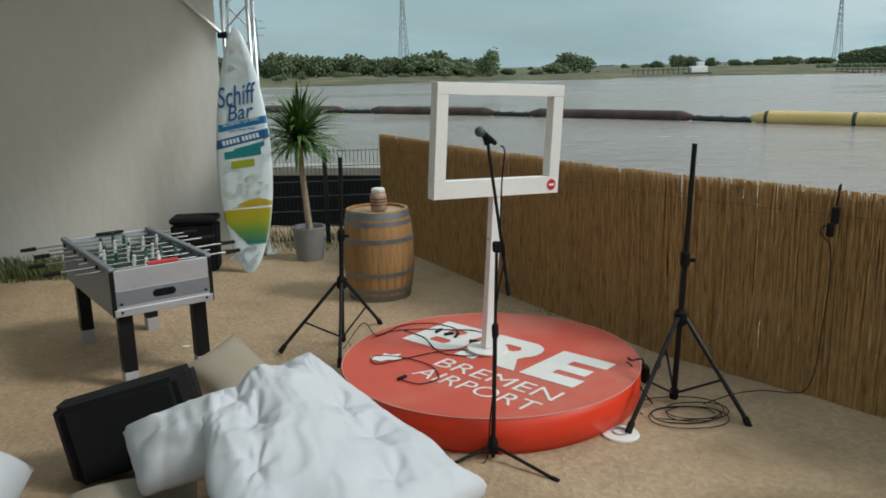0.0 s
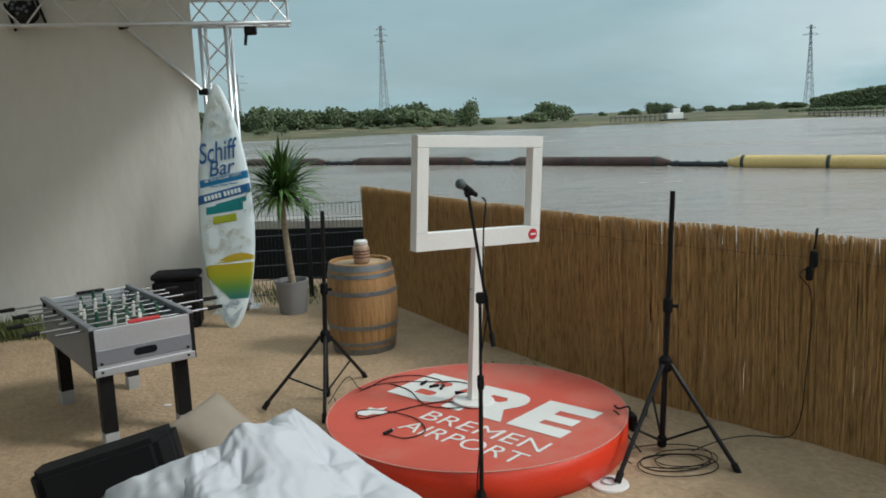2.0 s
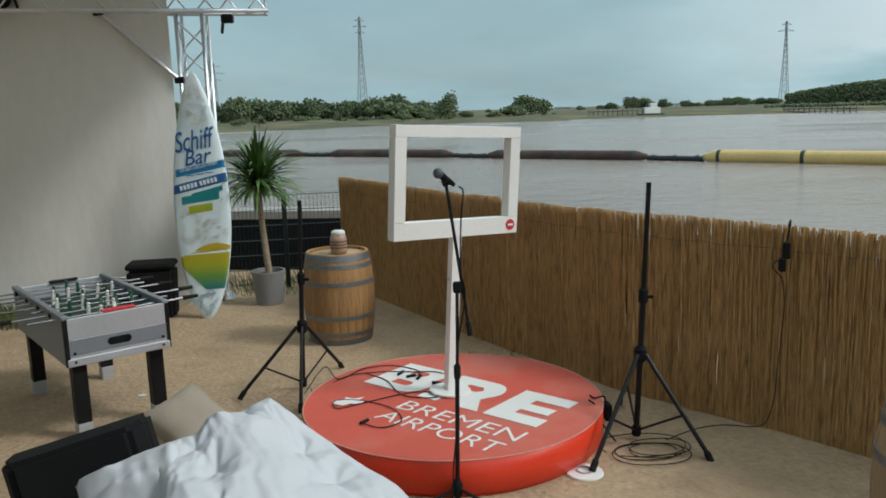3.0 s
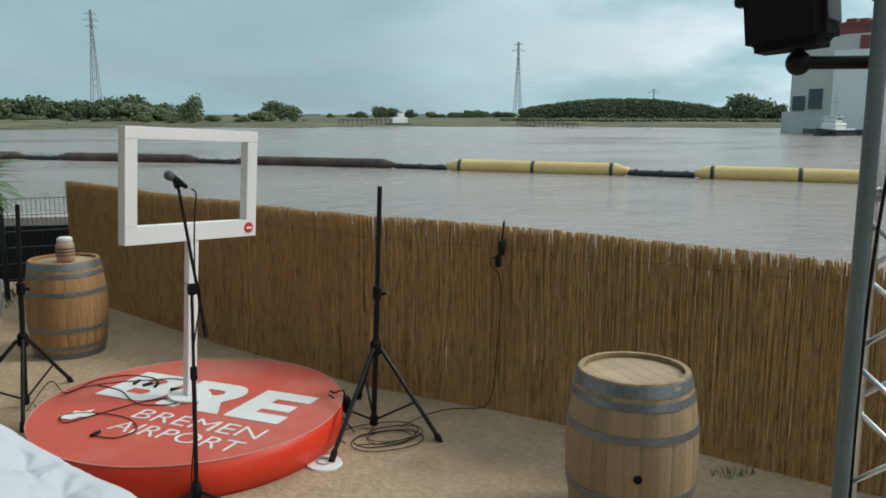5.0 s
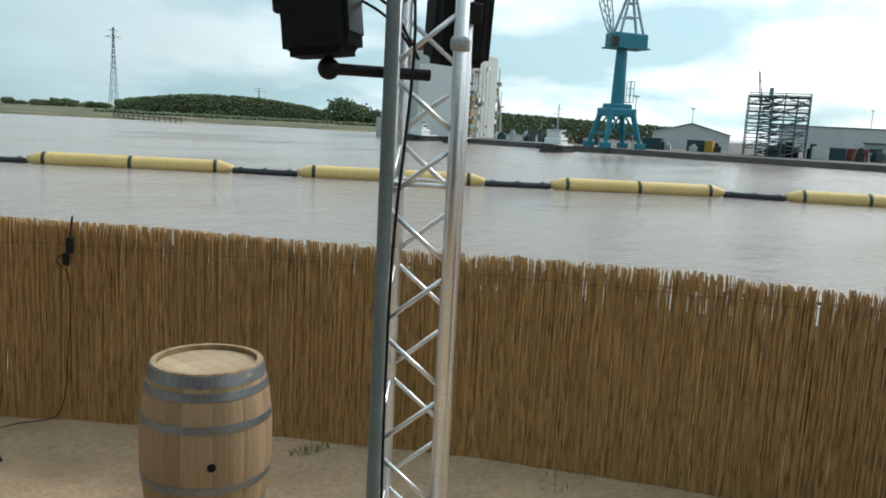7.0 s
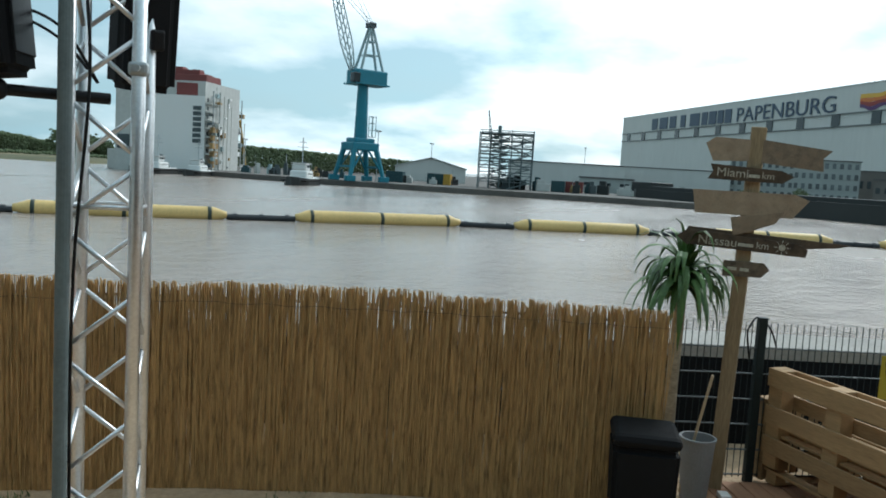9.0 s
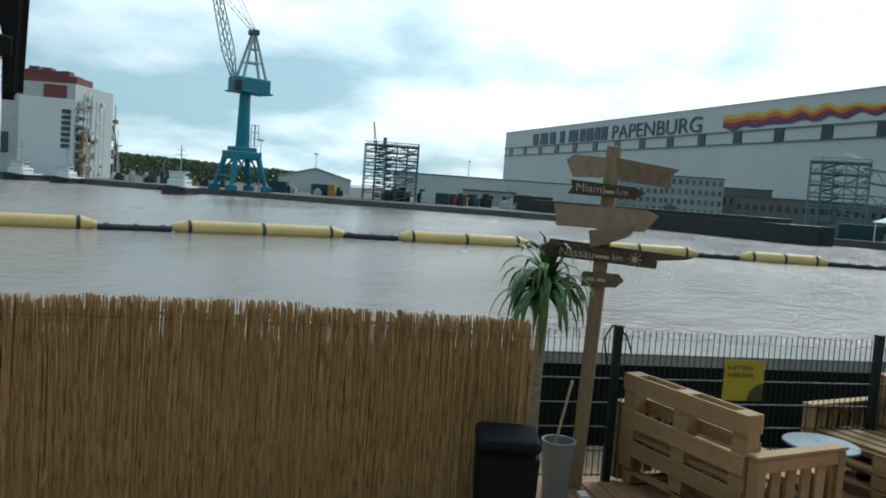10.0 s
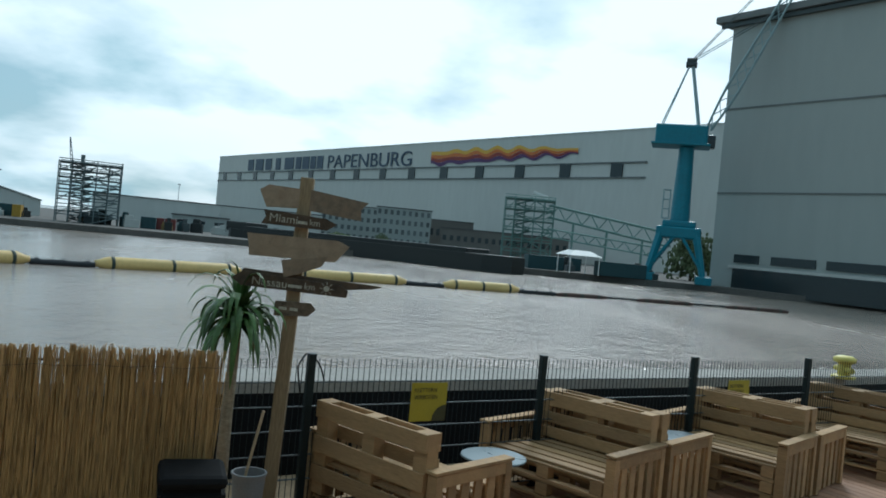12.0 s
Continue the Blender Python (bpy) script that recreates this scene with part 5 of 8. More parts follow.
# ---- floating dredging pipe ----
def float_segment(a, b, material, label, dia):
    a, b = Vector(a), Vector(b)
    d = b - a
    L = d.length
    z = WATER + dia * 0.30
    t = thing("pipe_float", label, "float", Matrix.Translation((a.x, a.y, z)) @ Matrix.Rotation(math.atan2(d.y, d.x), 4, "Z"), "floating pipeline")
    r = dia / 2
    prof = [(r * 0.45, 0), (r * 0.55, 0.25), (r * 0.97, 0.85), (r, 1.0), (r, L - 1.0), (r * 0.97, L - 0.85), (r * 0.55, L - 0.25), (r * 0.45, L)]
    bm = lathe(prof, 18)
    bmesh.ops.transform(bm, matrix=Matrix.Rotation(radians(90), 4, "Y"), verts=bm.verts)
    part("float_body", bm, material, t, smooth=True)
    for q in (1.15, L / 2, L - 1.15):
        bm = lathe([(r * 1.0, q - 0.13), (r * 1.03, q - 0.12), (r * 1.03, q + 0.12), (r * 1.0, q + 0.13)], 18, close=False)
        bmesh.ops.transform(bm, matrix=Matrix.Rotation(radians(90), 4, "Y"), verts=bm.verts)
        part("strap", bm, "strap", t, smooth=True)
    return t


def link(a, b, dia):
    a, b = Vector((*a, WATER + 0.18)), Vector((*b, WATER + 0.18))
    t = thing("pipe_link", "dark flexible hose between two floats", "hose", group="floating pipeline")
    part("hose", tube(a, b, dia * 0.2, 10), "pipe", t)
    for q in (0.12, 0.5, 0.88):
        c = a.lerp(b, q)
        part("flange", tube(c - (b - a).normalized() * 0.12, c + (b - a).normalized() * 0.12, dia * 0.28, 10), "pipe", t)


floats = [((-31, 99.5), (-20.5, 92.2), 0), ((-17.3, 90.3), (-7.9, 84.3), 0), ((-4.9, 82.2), (6.6, 73.2), 0), ((9.5, 70.3), (20.4, 60.6), 0), ((23.5, 57.2), (33.3, 47.5), 1), ((36.2, 44.0), (45.2, 34.5), 1), ((48.6, 31.2), (58.0, 22.4), 1),
          ((60.0, 18.6), (66.8, 9.4), 1), ((69.2, 5.6), (73.6, -4.4), 1), ((74.8, -8.0), (77.6, -15.6), 1), ((78.6, -19.5), (81.0, -25.5), 0), ((82.0, -29.0), (84.0, -36.0), 0), ((85.0, -40.0), (86.5, -48.0), 0)]
for i, (a, b, yellow) in enumerate(floats):
    dia = (1.05 if yellow else 0.9) if i < 10 else 0.5
    float_segment((*a, 0), (*b, 0), "yellowfloat" if yellow else "brownfloat", "yellow plastic pipe float with dark straps" if yellow else "brown weathered pipe float on the river", dia)
    if i + 1 < len(floats):
        link(b, floats[i + 1][0], dia)

# more growth along the far bank
rnd = random.Random(77)
for k in range(13):
    az = lerp(-10.4, 4.2, k / 12) + rnd.uniform(-0.2, 0.2)
    plant(rnd.choice((0, 1, 0, 2)), az, 352 + rnd.uniform(0, 12), rnd.uniform(0.5, 1.0), 1.15)
for k in range(16):
    az = lerp(-10.2, 12.5, k / 15) + rnd.uniform(-0.4, 0.4)
    plant(3, az, 300 + rnd.uniform(0, 14), rnd.uniform(-0.45, -0.1), 1.2, base=-0.9)
for k in range(14):
    az = lerp(14.5, 26.5, k / 13) + rnd.uniform(-0.3, 0.3)
    plant(rnd.choice((0, 1, 3)), az, 470 + rnd.uniform(0, 30), rnd.uniform(-0.15, 0.25), 1.5)

# ---- the terrace: screen wall and trusses ----
def screen_wall():
    a, b = Vector((-9.0, 8.42, 0)), Vector((-2.28, 9.52, 0))
    d = b - a
    m = Matrix.Translation(a) @ Matrix.Rotation(math.atan2(d.y, d.x), 4, "Z")
    L = d.length
    bm = bmesh.new()
    nx, nz = 60, 30
    g = []
    for j in range(nz + 1):
        row = []
        for i in range(nx + 1):
            x, z = L * i / nx, lerp(0.10, 3.95, j / nz)
            y = 0.02 * noise.noise((x * 0.7, z * 0.5, 0)) + 0.008 * noise.noise((x * 2.5, z * 1.2, 4))
            if j == 0:
                z += 0.03 * math.sin(x * 2.1)
            row.append((x, y, z))
        g.append(row)
    f = [[bm.verts.new((x, y, z)) for x, y, z in r] for r in g]
    k = [[bm.verts.new((x, y + 0.012, z)) for x, y, z in r] for r in g]
    for j in range(nz):
        for i in range(nx):
            bm.faces.new((f[j][i], f[j][i + 1], f[j + 1][i + 1], f[j + 1][i]))
            bm.faces.new((k[j][i], k[j][i + 1], k[j + 1][i + 1], k[j + 1][i]))
    single("wall_screen", bm, "sheet", "taut off-white tarpaulin stage wall, slightly creased", "tarpaulin wall", m, kind="structure", smooth=True)
    # truss frame
    t = thing("stage_truss", "silver aluminium lattice truss holding the tarpaulin", "truss", Matrix.Translation((-2.06, 9.72, 0)))
    ch, fa = truss_lattice(3.4, 0.29, 0.024, 0.33, 0.011)
    for bm in ch:
        part("chord", bm, "alu", t, smooth=True)
    for bm in fa:
        part("lattice", bm, "alu", t)
    part("base_plate", box((0.5, 0.5, 0.02), (0, 0, 0.012)), "alu", t)
    t = thing("beam_truss", "horizontal silver lattice truss above the tarpaulin", "truss", Matrix.Translation((-1.18, 9.62, 3.50)) @ Matrix.Rotation(math.atan2(d.y, d.x), 4, "Z") @ Matrix.Rotation(radians(-90), 4, "Y"))
    ch, fa = truss_lattice(7.6, 0.29, 0.024, 0.28, 0.010)
    for bm in ch:
        part("chord", bm, "alu", t, smooth=True)
    for bm in fa:
        part("lattice", bm, "alu", t)
    t = thing("corner_brace", "diagonal silver tube brace between beam and column", "brace", Matrix.Identity(4))
    part("tube", tube((-2.98, 9.36, 3.36), (-2.2, 9.5, 2.62), 0.024, 10), "alu", t)
    for p in ((-2.98, 9.36, 3.36), (-2.2, 9.5, 2.62)):
        part("clamp", tube(Vector(p) - Vector((0.05, 0, 0)), Vector(p) + Vector((0.05, 0, 0)), 0.038, 10), "black", t)
    t = thing("clamp_hook", "black truss clamp under the beam end", "clamp", Matrix.Translation((-1.62, 9.5, 3.28)))
    part("jaw", box((0.14, 0.08, 0.10), (0, 0, 0), 0.02), "black", t)
    part("handle", tube((-0.05, 0, -0.03), (-0.07, 0, -0.16), 0.018, 8), "black", t)
    t = thing("stage_lamp", "black round LED stage spotlight under the truss", "spotlight", Matrix.Translation((-3.95, 9.18, 3.52)) @ Matrix.Rotation(radians(62), 4, "X") @ Matrix.Rotation(radians(15), 4, "Z"))
    part("housing", lathe([(0.09, -0.10), (0.13, -0.06), (0.14, 0.08), (0.145, 0.10)], 20), "black", t, smooth=False)
    for k in range(12):
        a2 = k * 0.5236 * 2 if k < 6 else k * 1.047 + 0.5
        r2 = 0.095 if k < 9 else 0.04
        part("lens", tube((r2 * math.cos(a2), r2 * math.sin(a2), 0.10), (r2 * math.cos(a2), r2 * math.sin(a2), 0.108), 0.02, 10), "lens", t)
    for s in (-1, 1):
        part("bracket", box((0.02, 0.05, 0.30), (s * 0.16, -0.02, 0.0), 0.004, rot=Matrix.Rotation(radians(-50), 4, "X")), "black", t)


screen_wall()


def speaker_truss():
    m = Matrix.Translation((2.42, 1.56, 0)) @ Matrix.Rotation(radians(-55), 4, "Z")
    t = thing("truss_tower", "upright silver aluminium lattice truss with worn tubes", "truss", m)
    ch, fa = truss_lattice(3.9, 0.235, 0.025, 0.235, 0.0095)
    for i, bm in enumerate(ch):
        part("chord", bm, "alu", t, smooth=True)
    for bm in fa:
        part("lattice", bm, "alu", t, smooth=True)
    part("base_plate", box((0.6, 0.6, 0.02), (0, 0, 0.012)), "alu", t)
    part("side_pole", tube((-0.118, -0.163, 0.02), (-0.118, -0.163, 3.85), 0.025, 16), "towersteel", t, "dull grey steel pole")
    part("clamp", box((0.068, 0.068, 0.05), (0.1175, -0.1175, 2.45), 0.012), "galv", t, "grey half coupler")
    part("clamp_bolt", tube((0.1175, -0.18, 2.45), (0.1175, -0.10, 2.45), 0.012, 8), "galv", t)
    part("cord", cable([(-0.02, -0.16, 3.8), (-0.06, -0.15, 2.9), (-0.04, -0.15, 2.4), (-0.085, -0.15, 1.7), (-0.09, -0.14, 0.9), (-0.07, -0.15, 0.05)], 0.006), "black", t)

    def loud(at, turn, label):
        s = thing("loudspeaker", label, "loudspeaker", Matrix.Translation(at) @ Matrix.Rotation(radians(turn), 4, "Z") @ Matrix.Rotation(radians(-6), 4, "X"), "truss loudspeakers")
        bm = slab([(-0.115, -0.135), (0.115, -0.135), (0.112, 0.04), (0.08, 0.12), (-0.08, 0.12), (-0.112, 0.04)], 0, 0.56)
        bmesh.ops.remove_doubles(bm, verts=bm.verts, dist=0.0005)
        bmesh.ops.bevel(bm, geom=list(bm.edges), offset=0.03, segments=3, affect="EDGES")
        part("cabinet", bm, "plastic", s, smooth=False)
        part("grille", box((0.18, 0.010, 0.44), (0, -0.136, 0.29), 0.004), "black", s)
        bm = bmesh.new()
        box((0.05, 0.04, 0.08), (0, 0.14, 0.2), 0.01, bm)
        part("connector", bm, "black", s)

    loud((2.10, 1.80, 2.385), 30, "black plastic loudspeaker hung beside the truss tower")
    loud((2.66, 1.63, 2.40), 150, "black plastic loudspeaker behind the truss tower")
    b = thing("mounting_bar", "short black steel bar with a round knob", "bar")
    part("bar", tube((2.13, 1.76, 2.345), (2.42, 1.56, 2.345), 0.021, 12), "black", b)
    bm = bmesh.new()
    bmesh.ops.create_uvsphere(bm, u_segments=14, v_segments=10, radius=0.04, matrix=Matrix.Translation((2.115, 1.77, 2.345)))
    tube((2.115, 1.77, 2.345), (2.115, 1.77, 2.41), 0.017, 10, bm)
    part("knob", bm, "black", b, smooth=True)
    c = thing("speaker_cable", "two thin black cables from loudspeaker to truss", "cable")
    for k in range(2):
        part("strand", cable([(2.19, 1.83, 2.64 - 0.02 * k), (2.25, 1.74, 2.63 - 0.04 * k), (2.31, 1.65, 2.56 - 0.04 * k), (2.40, 1.60, 2.40)], 0.006), "black", c)


speaker_truss()

# ---- reed fence ----
FENCE = [(-0.50, 10.22), (-0.06, 9.36), (0.86, 7.52), (1.82, 5.80), (2.60, 4.90), (3.62, 3.48), (4.25, 2.52), (4.76, 1.50), (5.15, 0.55), (5.375, -0.16)]


def along(line, s):
    for (x0, y0), (x1, y1) in zip(line, line[1:]):
        L = math.hypot(x1 - x0, y1 - y0)
        if s <= L:
            return x0 + (x1 - x0) * s / L, y0 + (y1 - y0) * s / L, math.atan2(y1 - y0, x1 - x0)
        s -= L
    return x1, y1, math.atan2(y1 - y0, x1 - x0)


def reed_fence():
    rnd = random.Random(11)
    total = sum(math.hypot(b[0] - a[0], b[1] - a[1]) for a, b in zip(FENCE, FENCE[1:]))
    panels = 8
    for p in range(panels):
        t = thing("reed_fence", "brown reed screen fence panel with ragged top", "fence", group="reed fence panels")
        s0, s1 = total * p / panels, total * (p + 1) / panels
        verts, faces = [], []
        ph = rnd.uniform(-0.03, 0.03)
        for layer in range(3):
            s = s0
            while s < s1:
                s += rnd.uniform(0.0034, 0.0062)
                x, y, a = along(FENCE, s)
                off = (layer - 1) * 0.011 + rnd.uniform(-0.006, 0.006)
                clump = 0.02 * noise.noise((s * 2.1, 0, layer)) + 0.022 * noise.noise((s * 14, 3, layer))
                near = max(0.0, min(1.0, (8.5 - s) / 2))
                h = 1.368 + 0.5 * ph + clump * (1 - 0.5 * near) - abs(rnd.gauss(0, 0.016 - 0.004 * near)) + 0.032 * near + (0.015 if s < 3.6 else 0)
                if layer == 1:
                    h -= 0.03
                if noise.noise((s * 26, layer * 1.7, 4)) > 0.16 + 0.12 * near:
                    h -= rnd.uniform(0.06, 0.10)
                elif layer != 1 and rnd.random() < 0.10:
                    h -= rnd.uniform(0.03, 0.10)
                r = rnd.uniform(0.0026, 0.0046)
                lean, lean2 = rnd.gauss(0, 0.020), rnd.gauss(0, 0.010)
                nx, ny = -math.sin(a), math.cos(a)
                bx, by = x + nx * off, y + ny * off
                k = len(verts)
                bot = rnd.uniform(0.0, 0.02)
                bow = rnd.gauss(0, 0.009)
                for z, q in ((bot, 0), (h * 0.55, 0.5), (h, 1)):
                    rr = r * (1 - 0.12 * q)
                    cx = bx + math.cos(a) * (lean * q + bow * (1 if q == 0.5 else 0)) + nx * lean2 * q
                    cy = by + math.sin(a) * (lean * q + bow * (1 if q == 0.5 else 0)) + ny * lean2 * q
                    for w in range(4):
                        g = a + w * math.pi / 2 + 0.4
                        verts.append((cx + rr * math.cos(g), cy + rr * math.sin(g), z))
                for lev in (0, 4):
                    for w in range(4):
                        faces.append((k + lev + w, k + lev + (w + 1) % 4, k + lev + 4 + (w + 1) % 4, k + lev + 4 + w))
                faces.append((k + 8, k + 9, k + 10, k + 11))
        me = bpy.data.meshes.new("reeds")
        me.from_pydata(verts, [], faces)
        me.materials.append(M["reed"])
        ob = new("reeds", me)
        ob.parent = t
        tagged(ob, kind="stuff")
        n = 14
        for z in (1.24,):
            pts = [along(FENCE, lerp(s0, s1, i / n)) for i in range(n + 1)]
            part("wire", cable([(x + 0.022 * math.sin(a), y - 0.022 * math.cos(a), z + 0.006 * math.sin(i * 2.0)) for i, (x, y, a) in enumerate(pts)], 0.0016, 4), "wire", t)
        pts = [along(FENCE, lerp(s0, s1, i / n)) for i in range(n + 1)]
        part("back_rail", cable([(x - 0.03 * math.sin(a), y + 0.03 * math.cos(a), 1.265) for x, y, a in pts], 0.009, 6), "wire", t, "dark rail showing through the reed tips")


reed_fence()


# ---- steel mesh fence ----
def mesh_panel(a, b, top, name="mesh_fence"):
    a, b = Vector((*a, 0)), Vector((*b, 0))
    d = b - a
    L = d.length
    t = thing(name, "dark steel double-rod mesh fence panel", "fence", Matrix.Translation(a) @ Matrix.Rotation(math.atan2(d.y, d.x), 4, "Z"), "mesh fence panels")
    part("post", box((0.06, 0.06, top + 0.04), (0, 0, (top + 0.04) / 2), 0.006), "fencegreen", t)
    part("cap", box((0.068, 0.068, 0.012), (0, 0, top + 0.046), 0.003), "fencegreen", t)
    bm = bmesh.new()
    n = int(L / 0.05)
    for k in range(n + 1):
        box((0.005, 0.005, top - 0.03), (0.02 + (L - 0.04) * k / n, 0, (top + 0.05) / 2), 0, bm)
    tagged(part("wire_grid", bm, "fencegreen", t), kind="stuff")
    z = 0.06
    while z < top:
        bm = box((L, 0.006, 0.007), (L / 2, 0.008, z))
        box((L, 0.006, 0.007), (L / 2, -0.008, z), 0, bm)
        part("rod", bm, "fencewire", t)
        z += 0.19


POSTS = [(4.35, 3.35), (5.35, 1.32), (6.37, -0.69), (7.44, -2.77), (8.36, -4.62), (9.25, -6.40), (10.1, -8.1), (11.0, -9.9), (11.9, -11.7)]
for a, b in zip(POSTS[1:], POSTS[2:]):
    mesh_panel(a, b, 1.185)
for a, b in (((-3.5, 10.15), (-1.22, 10.28)), ((-1.22, 10.28), (-0.48, 10.34))):
    mesh_panel(a, b, 1.22)

# ---- wooden deck on the seating side ----
deck = thing("deck", "reddish brown timber deck boards under the pallet sofas", "deck", Matrix.Translation((6.30, -0.80, 0)) @ Matrix.Rotation(math.atan2(0.46, 0.89), 4, "Z"), kind="structure")
board = None
for k in range(-4, 78):
    mm = Matrix.Translation((-2.25, -0.142 * k - 0.05, 0.012)) @ Matrix.Rotation(random.uniform(-0.002, 0.002), 4, "Z")
    if board is None:
        ob = part("board", box((4.6, 0.134, 0.028), (0, 0, 0), 0.004), "deck", deck)
        ob.matrix_basis = mm
        board = ob.data
    else:
        share("board", board, deck, mm)


# ---- round stage ----
STAGE = Vector((0.450, 5.235, 0))
SH = 0.245


def stage():
    t = thing("round_stage", "low round stage, red top and glossy red side", "stage", Matrix.Translation(STAGE))
    part("side", lathe([(0.985, 0.0), (0.995, 0.03), (1.015, 0.045), (1.015, SH - 0.006), (1.005, SH - 0.002)], 96, close=False), "redside", t, smooth=True)
    part("top", lathe([(1.008, SH - 0.012), (1.008, SH)], 96), "red", t)
    part("rim", lathe([(1.010, SH - 0.003), (1.0175, SH - 0.002), (1.0175, SH + 0.002), (1.011, SH + 0.003), (1.010, SH - 0.003)], 96, close=False), "rimpale", t, "thin pale edge strip", smooth=True)
    o = Vector((-0.165, 5.667, 0)) - STAGE
    flat = Matrix.Translation((o.x, o.y, SH + 0.001)) @ Matrix.Rotation(radians(-44), 4, "Z")
    base = flat @ Matrix.Diagonal((1.04, 1.11, 1, 1))
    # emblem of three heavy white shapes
    def shape(pts, holes=()):
        bm = bmesh.new()
        edges = []
        for loop in (pts, *holes):
            vs = [bm.verts.new((x, y, 0.003)) for x, y in loop]
            edges += [bm.edges.new((vs[i], vs[(i + 1) % len(vs)])) for i in range(len(vs))]
        bmesh.ops.triangle_fill(bm, use_beauty=True, edges=edges)
        ob = part("emblem", bm, "white", t, "white emblem shape")
        ob.matrix_basis = base
    def arc(cx, cy, r, a0, a1, n=12):
        return [(cx + r * math.cos(radians(lerp(a0, a1, k / n))), cy + r * math.sin(radians(lerp(a0, a1, k / n)))) for k in range(n + 1)]
    h = 0.47
    shape([(0.0, 0.0)] + arc(0.32, 0.14, 0.14, -90, 48) + arc(0.30, 0.345, 0.125, -28, 90) + [(0.0, h)], [[(0.16, 0.10), (0.30, 0.10), (0.32, 0.14), (0.30, 0.18), (0.16, 0.18)], [(0.16, 0.29), (0.28, 0.29), (0.30, 0.33), (0.28, 0.37), (0.16, 0.37)]])
    shape([(0.50, 0.0), (0.66, 0.0), (0.66, 0.14), (0.74, 0.14), (0.83, 0.0), (1.0, 0.0), (0.89, 0.17)] + arc(0.80, 0.32, 0.15, -40, 90) + [(0.50, h)], [[(0.66, 0.26), (0.78, 0.26), (0.81, 0.305), (0.78, 0.35), (0.66, 0.35)]])
    shape([(1.04, 0.0), (1.44, 0.0), (1.44, 0.12), (1.20, 0.12), (1.20, 0.18), (1.40, 0.18), (1.40, 0.28), (1.20, 0.28), (1.20, 0.35), (1.44, 0.35), (1.44, h), (1.04, h)])
    words("BREMEN", 0.965, flat @ Matrix.Translation((0.545, -0.25, 0.002)), "white", t, height=0.150, depth=0.001, bold=-0.008)
    words("AIRPORT", 0.95, flat @ Matrix.Translation((0.55, -0.462, 0.002)), "white", t, height=0.150, depth=0.001, bold=-0.008)
    # sign frame on a post
    f = thing("photo_frame", "white wooden picture frame on a square post", "frame", Matrix.Translation((0.445, 5.36, SH + 0.008)) @ Matrix.Rotation(radians(3.4), 4, "Y") @ Matrix.Rotation(radians(31), 4, "Z"))
    part("base_plate", lathe([(0.145, 0), (0.145, 0.010), (0.135, 0.014)], 40), "white", f)
    part("post", box((0.075, 0.055, 1.12), (0, 0, 0.575), 0.004), "white", f)
    part("bolt", tube((-0.05, 0, 0.80), (0.05, 0, 0.80), 0.008, 8), "galv", f)
    W2, z0, z1, dp = 0.515, 1.095, 1.835, 0.075
    tilt = Matrix.Identity(4)
    part("top_bar", box((2 * W2, dp, 0.075), (0, 0, z1 - 0.0375), 0.0012, rot=None), "white", f).matrix_basis = tilt
    part("bottom_bar", box((2 * W2, dp, 0.115), (0, 0, z0 + 0.0575), 0.0012), "white", f).matrix_basis = tilt
    for s in (-1, 1):
        part("side_bar", box((0.085, dp, z1 - z0 - 0.194), (s * (W2 - 0.0425), 0, (z0 + 0.115 + z1 - 0.075) / 2), 0.0012), "white", f).matrix_basis = tilt
    bm = tube((W2 - 0.065, -dp / 2 - 0.004, z0 + 0.06), (W2 - 0.065, -dp / 2 + 0.01, z0 + 0.06), 0.038, 24)
    part("badge", bm, "redplastic", f, "round red sticker").matrix_basis = tilt
    part("badge_mark", box((0.045, 0.004, 0.014), (W2 - 0.065, -dp / 2 - 0.005, z0 + 0.06)), "white", f).matrix_basis = tilt


stage()


# ---- stands ----
def leg_stand(name, label, x, y, hub, top, feet, brace=True):
    t = thing(name, label, "stand", Matrix.Translation((x, y, 0.008)) @ Matrix.Rotation(radians(2.2), 4, "Y"), "loudspeaker stands")
    part("lower_pole", tube((0, 0, 0.04), (0, 0, hub + 0.42), 0.019, 14), "black", t, smooth=False)
    part("upper_pole", tube((0, 0, hub + 0.36), (0, 0, top), 0.016, 14), "black", t)
    part("collar", lathe([(0.026, hub + 0.34), (0.030, hub + 0.35), (0.030, hub + 0.42), (0.024, hub + 0.43)], 16), "plastic", t)
    part("knob", tube((0, 0, hub + 0.38), (0.06, -0.02, hub + 0.38), 0.012, 8), "plastic", t)
    part("hub", lathe([(0.035, hub - 0.05), (0.04, hub - 0.04), (0.04, hub + 0.03), (0.026, hub + 0.05)], 16), "plastic", t)
    part("lower_hub", lathe([(0.026, 0.03), (0.03, 0.04), (0.03, 0.09), (0.026, 0.1)], 14), "plastic", t)
    for fx, fy in feet:
        q = Vector((fx - x, fy - y, 0.02))
        d = Vector((q.x, q.y, 0)).normalized() * 0.04
        leg = part("leg", tube(d + Vector((0, 0, hub)), q, 0.0145, 10), "black", t)
        part("rubber_foot", tube(q + (d + Vector((0, 0, hub)) - q).normalized() * 0.06, q - Vector((0, 0, 0.014)), 0.021, 10), "rubber", leg)
        if brace:
            part("strut", tube((0, 0, 0.065), (d + Vector((0, 0, hub))).lerp(q, 0.58), 0.008, 8), "black", t)


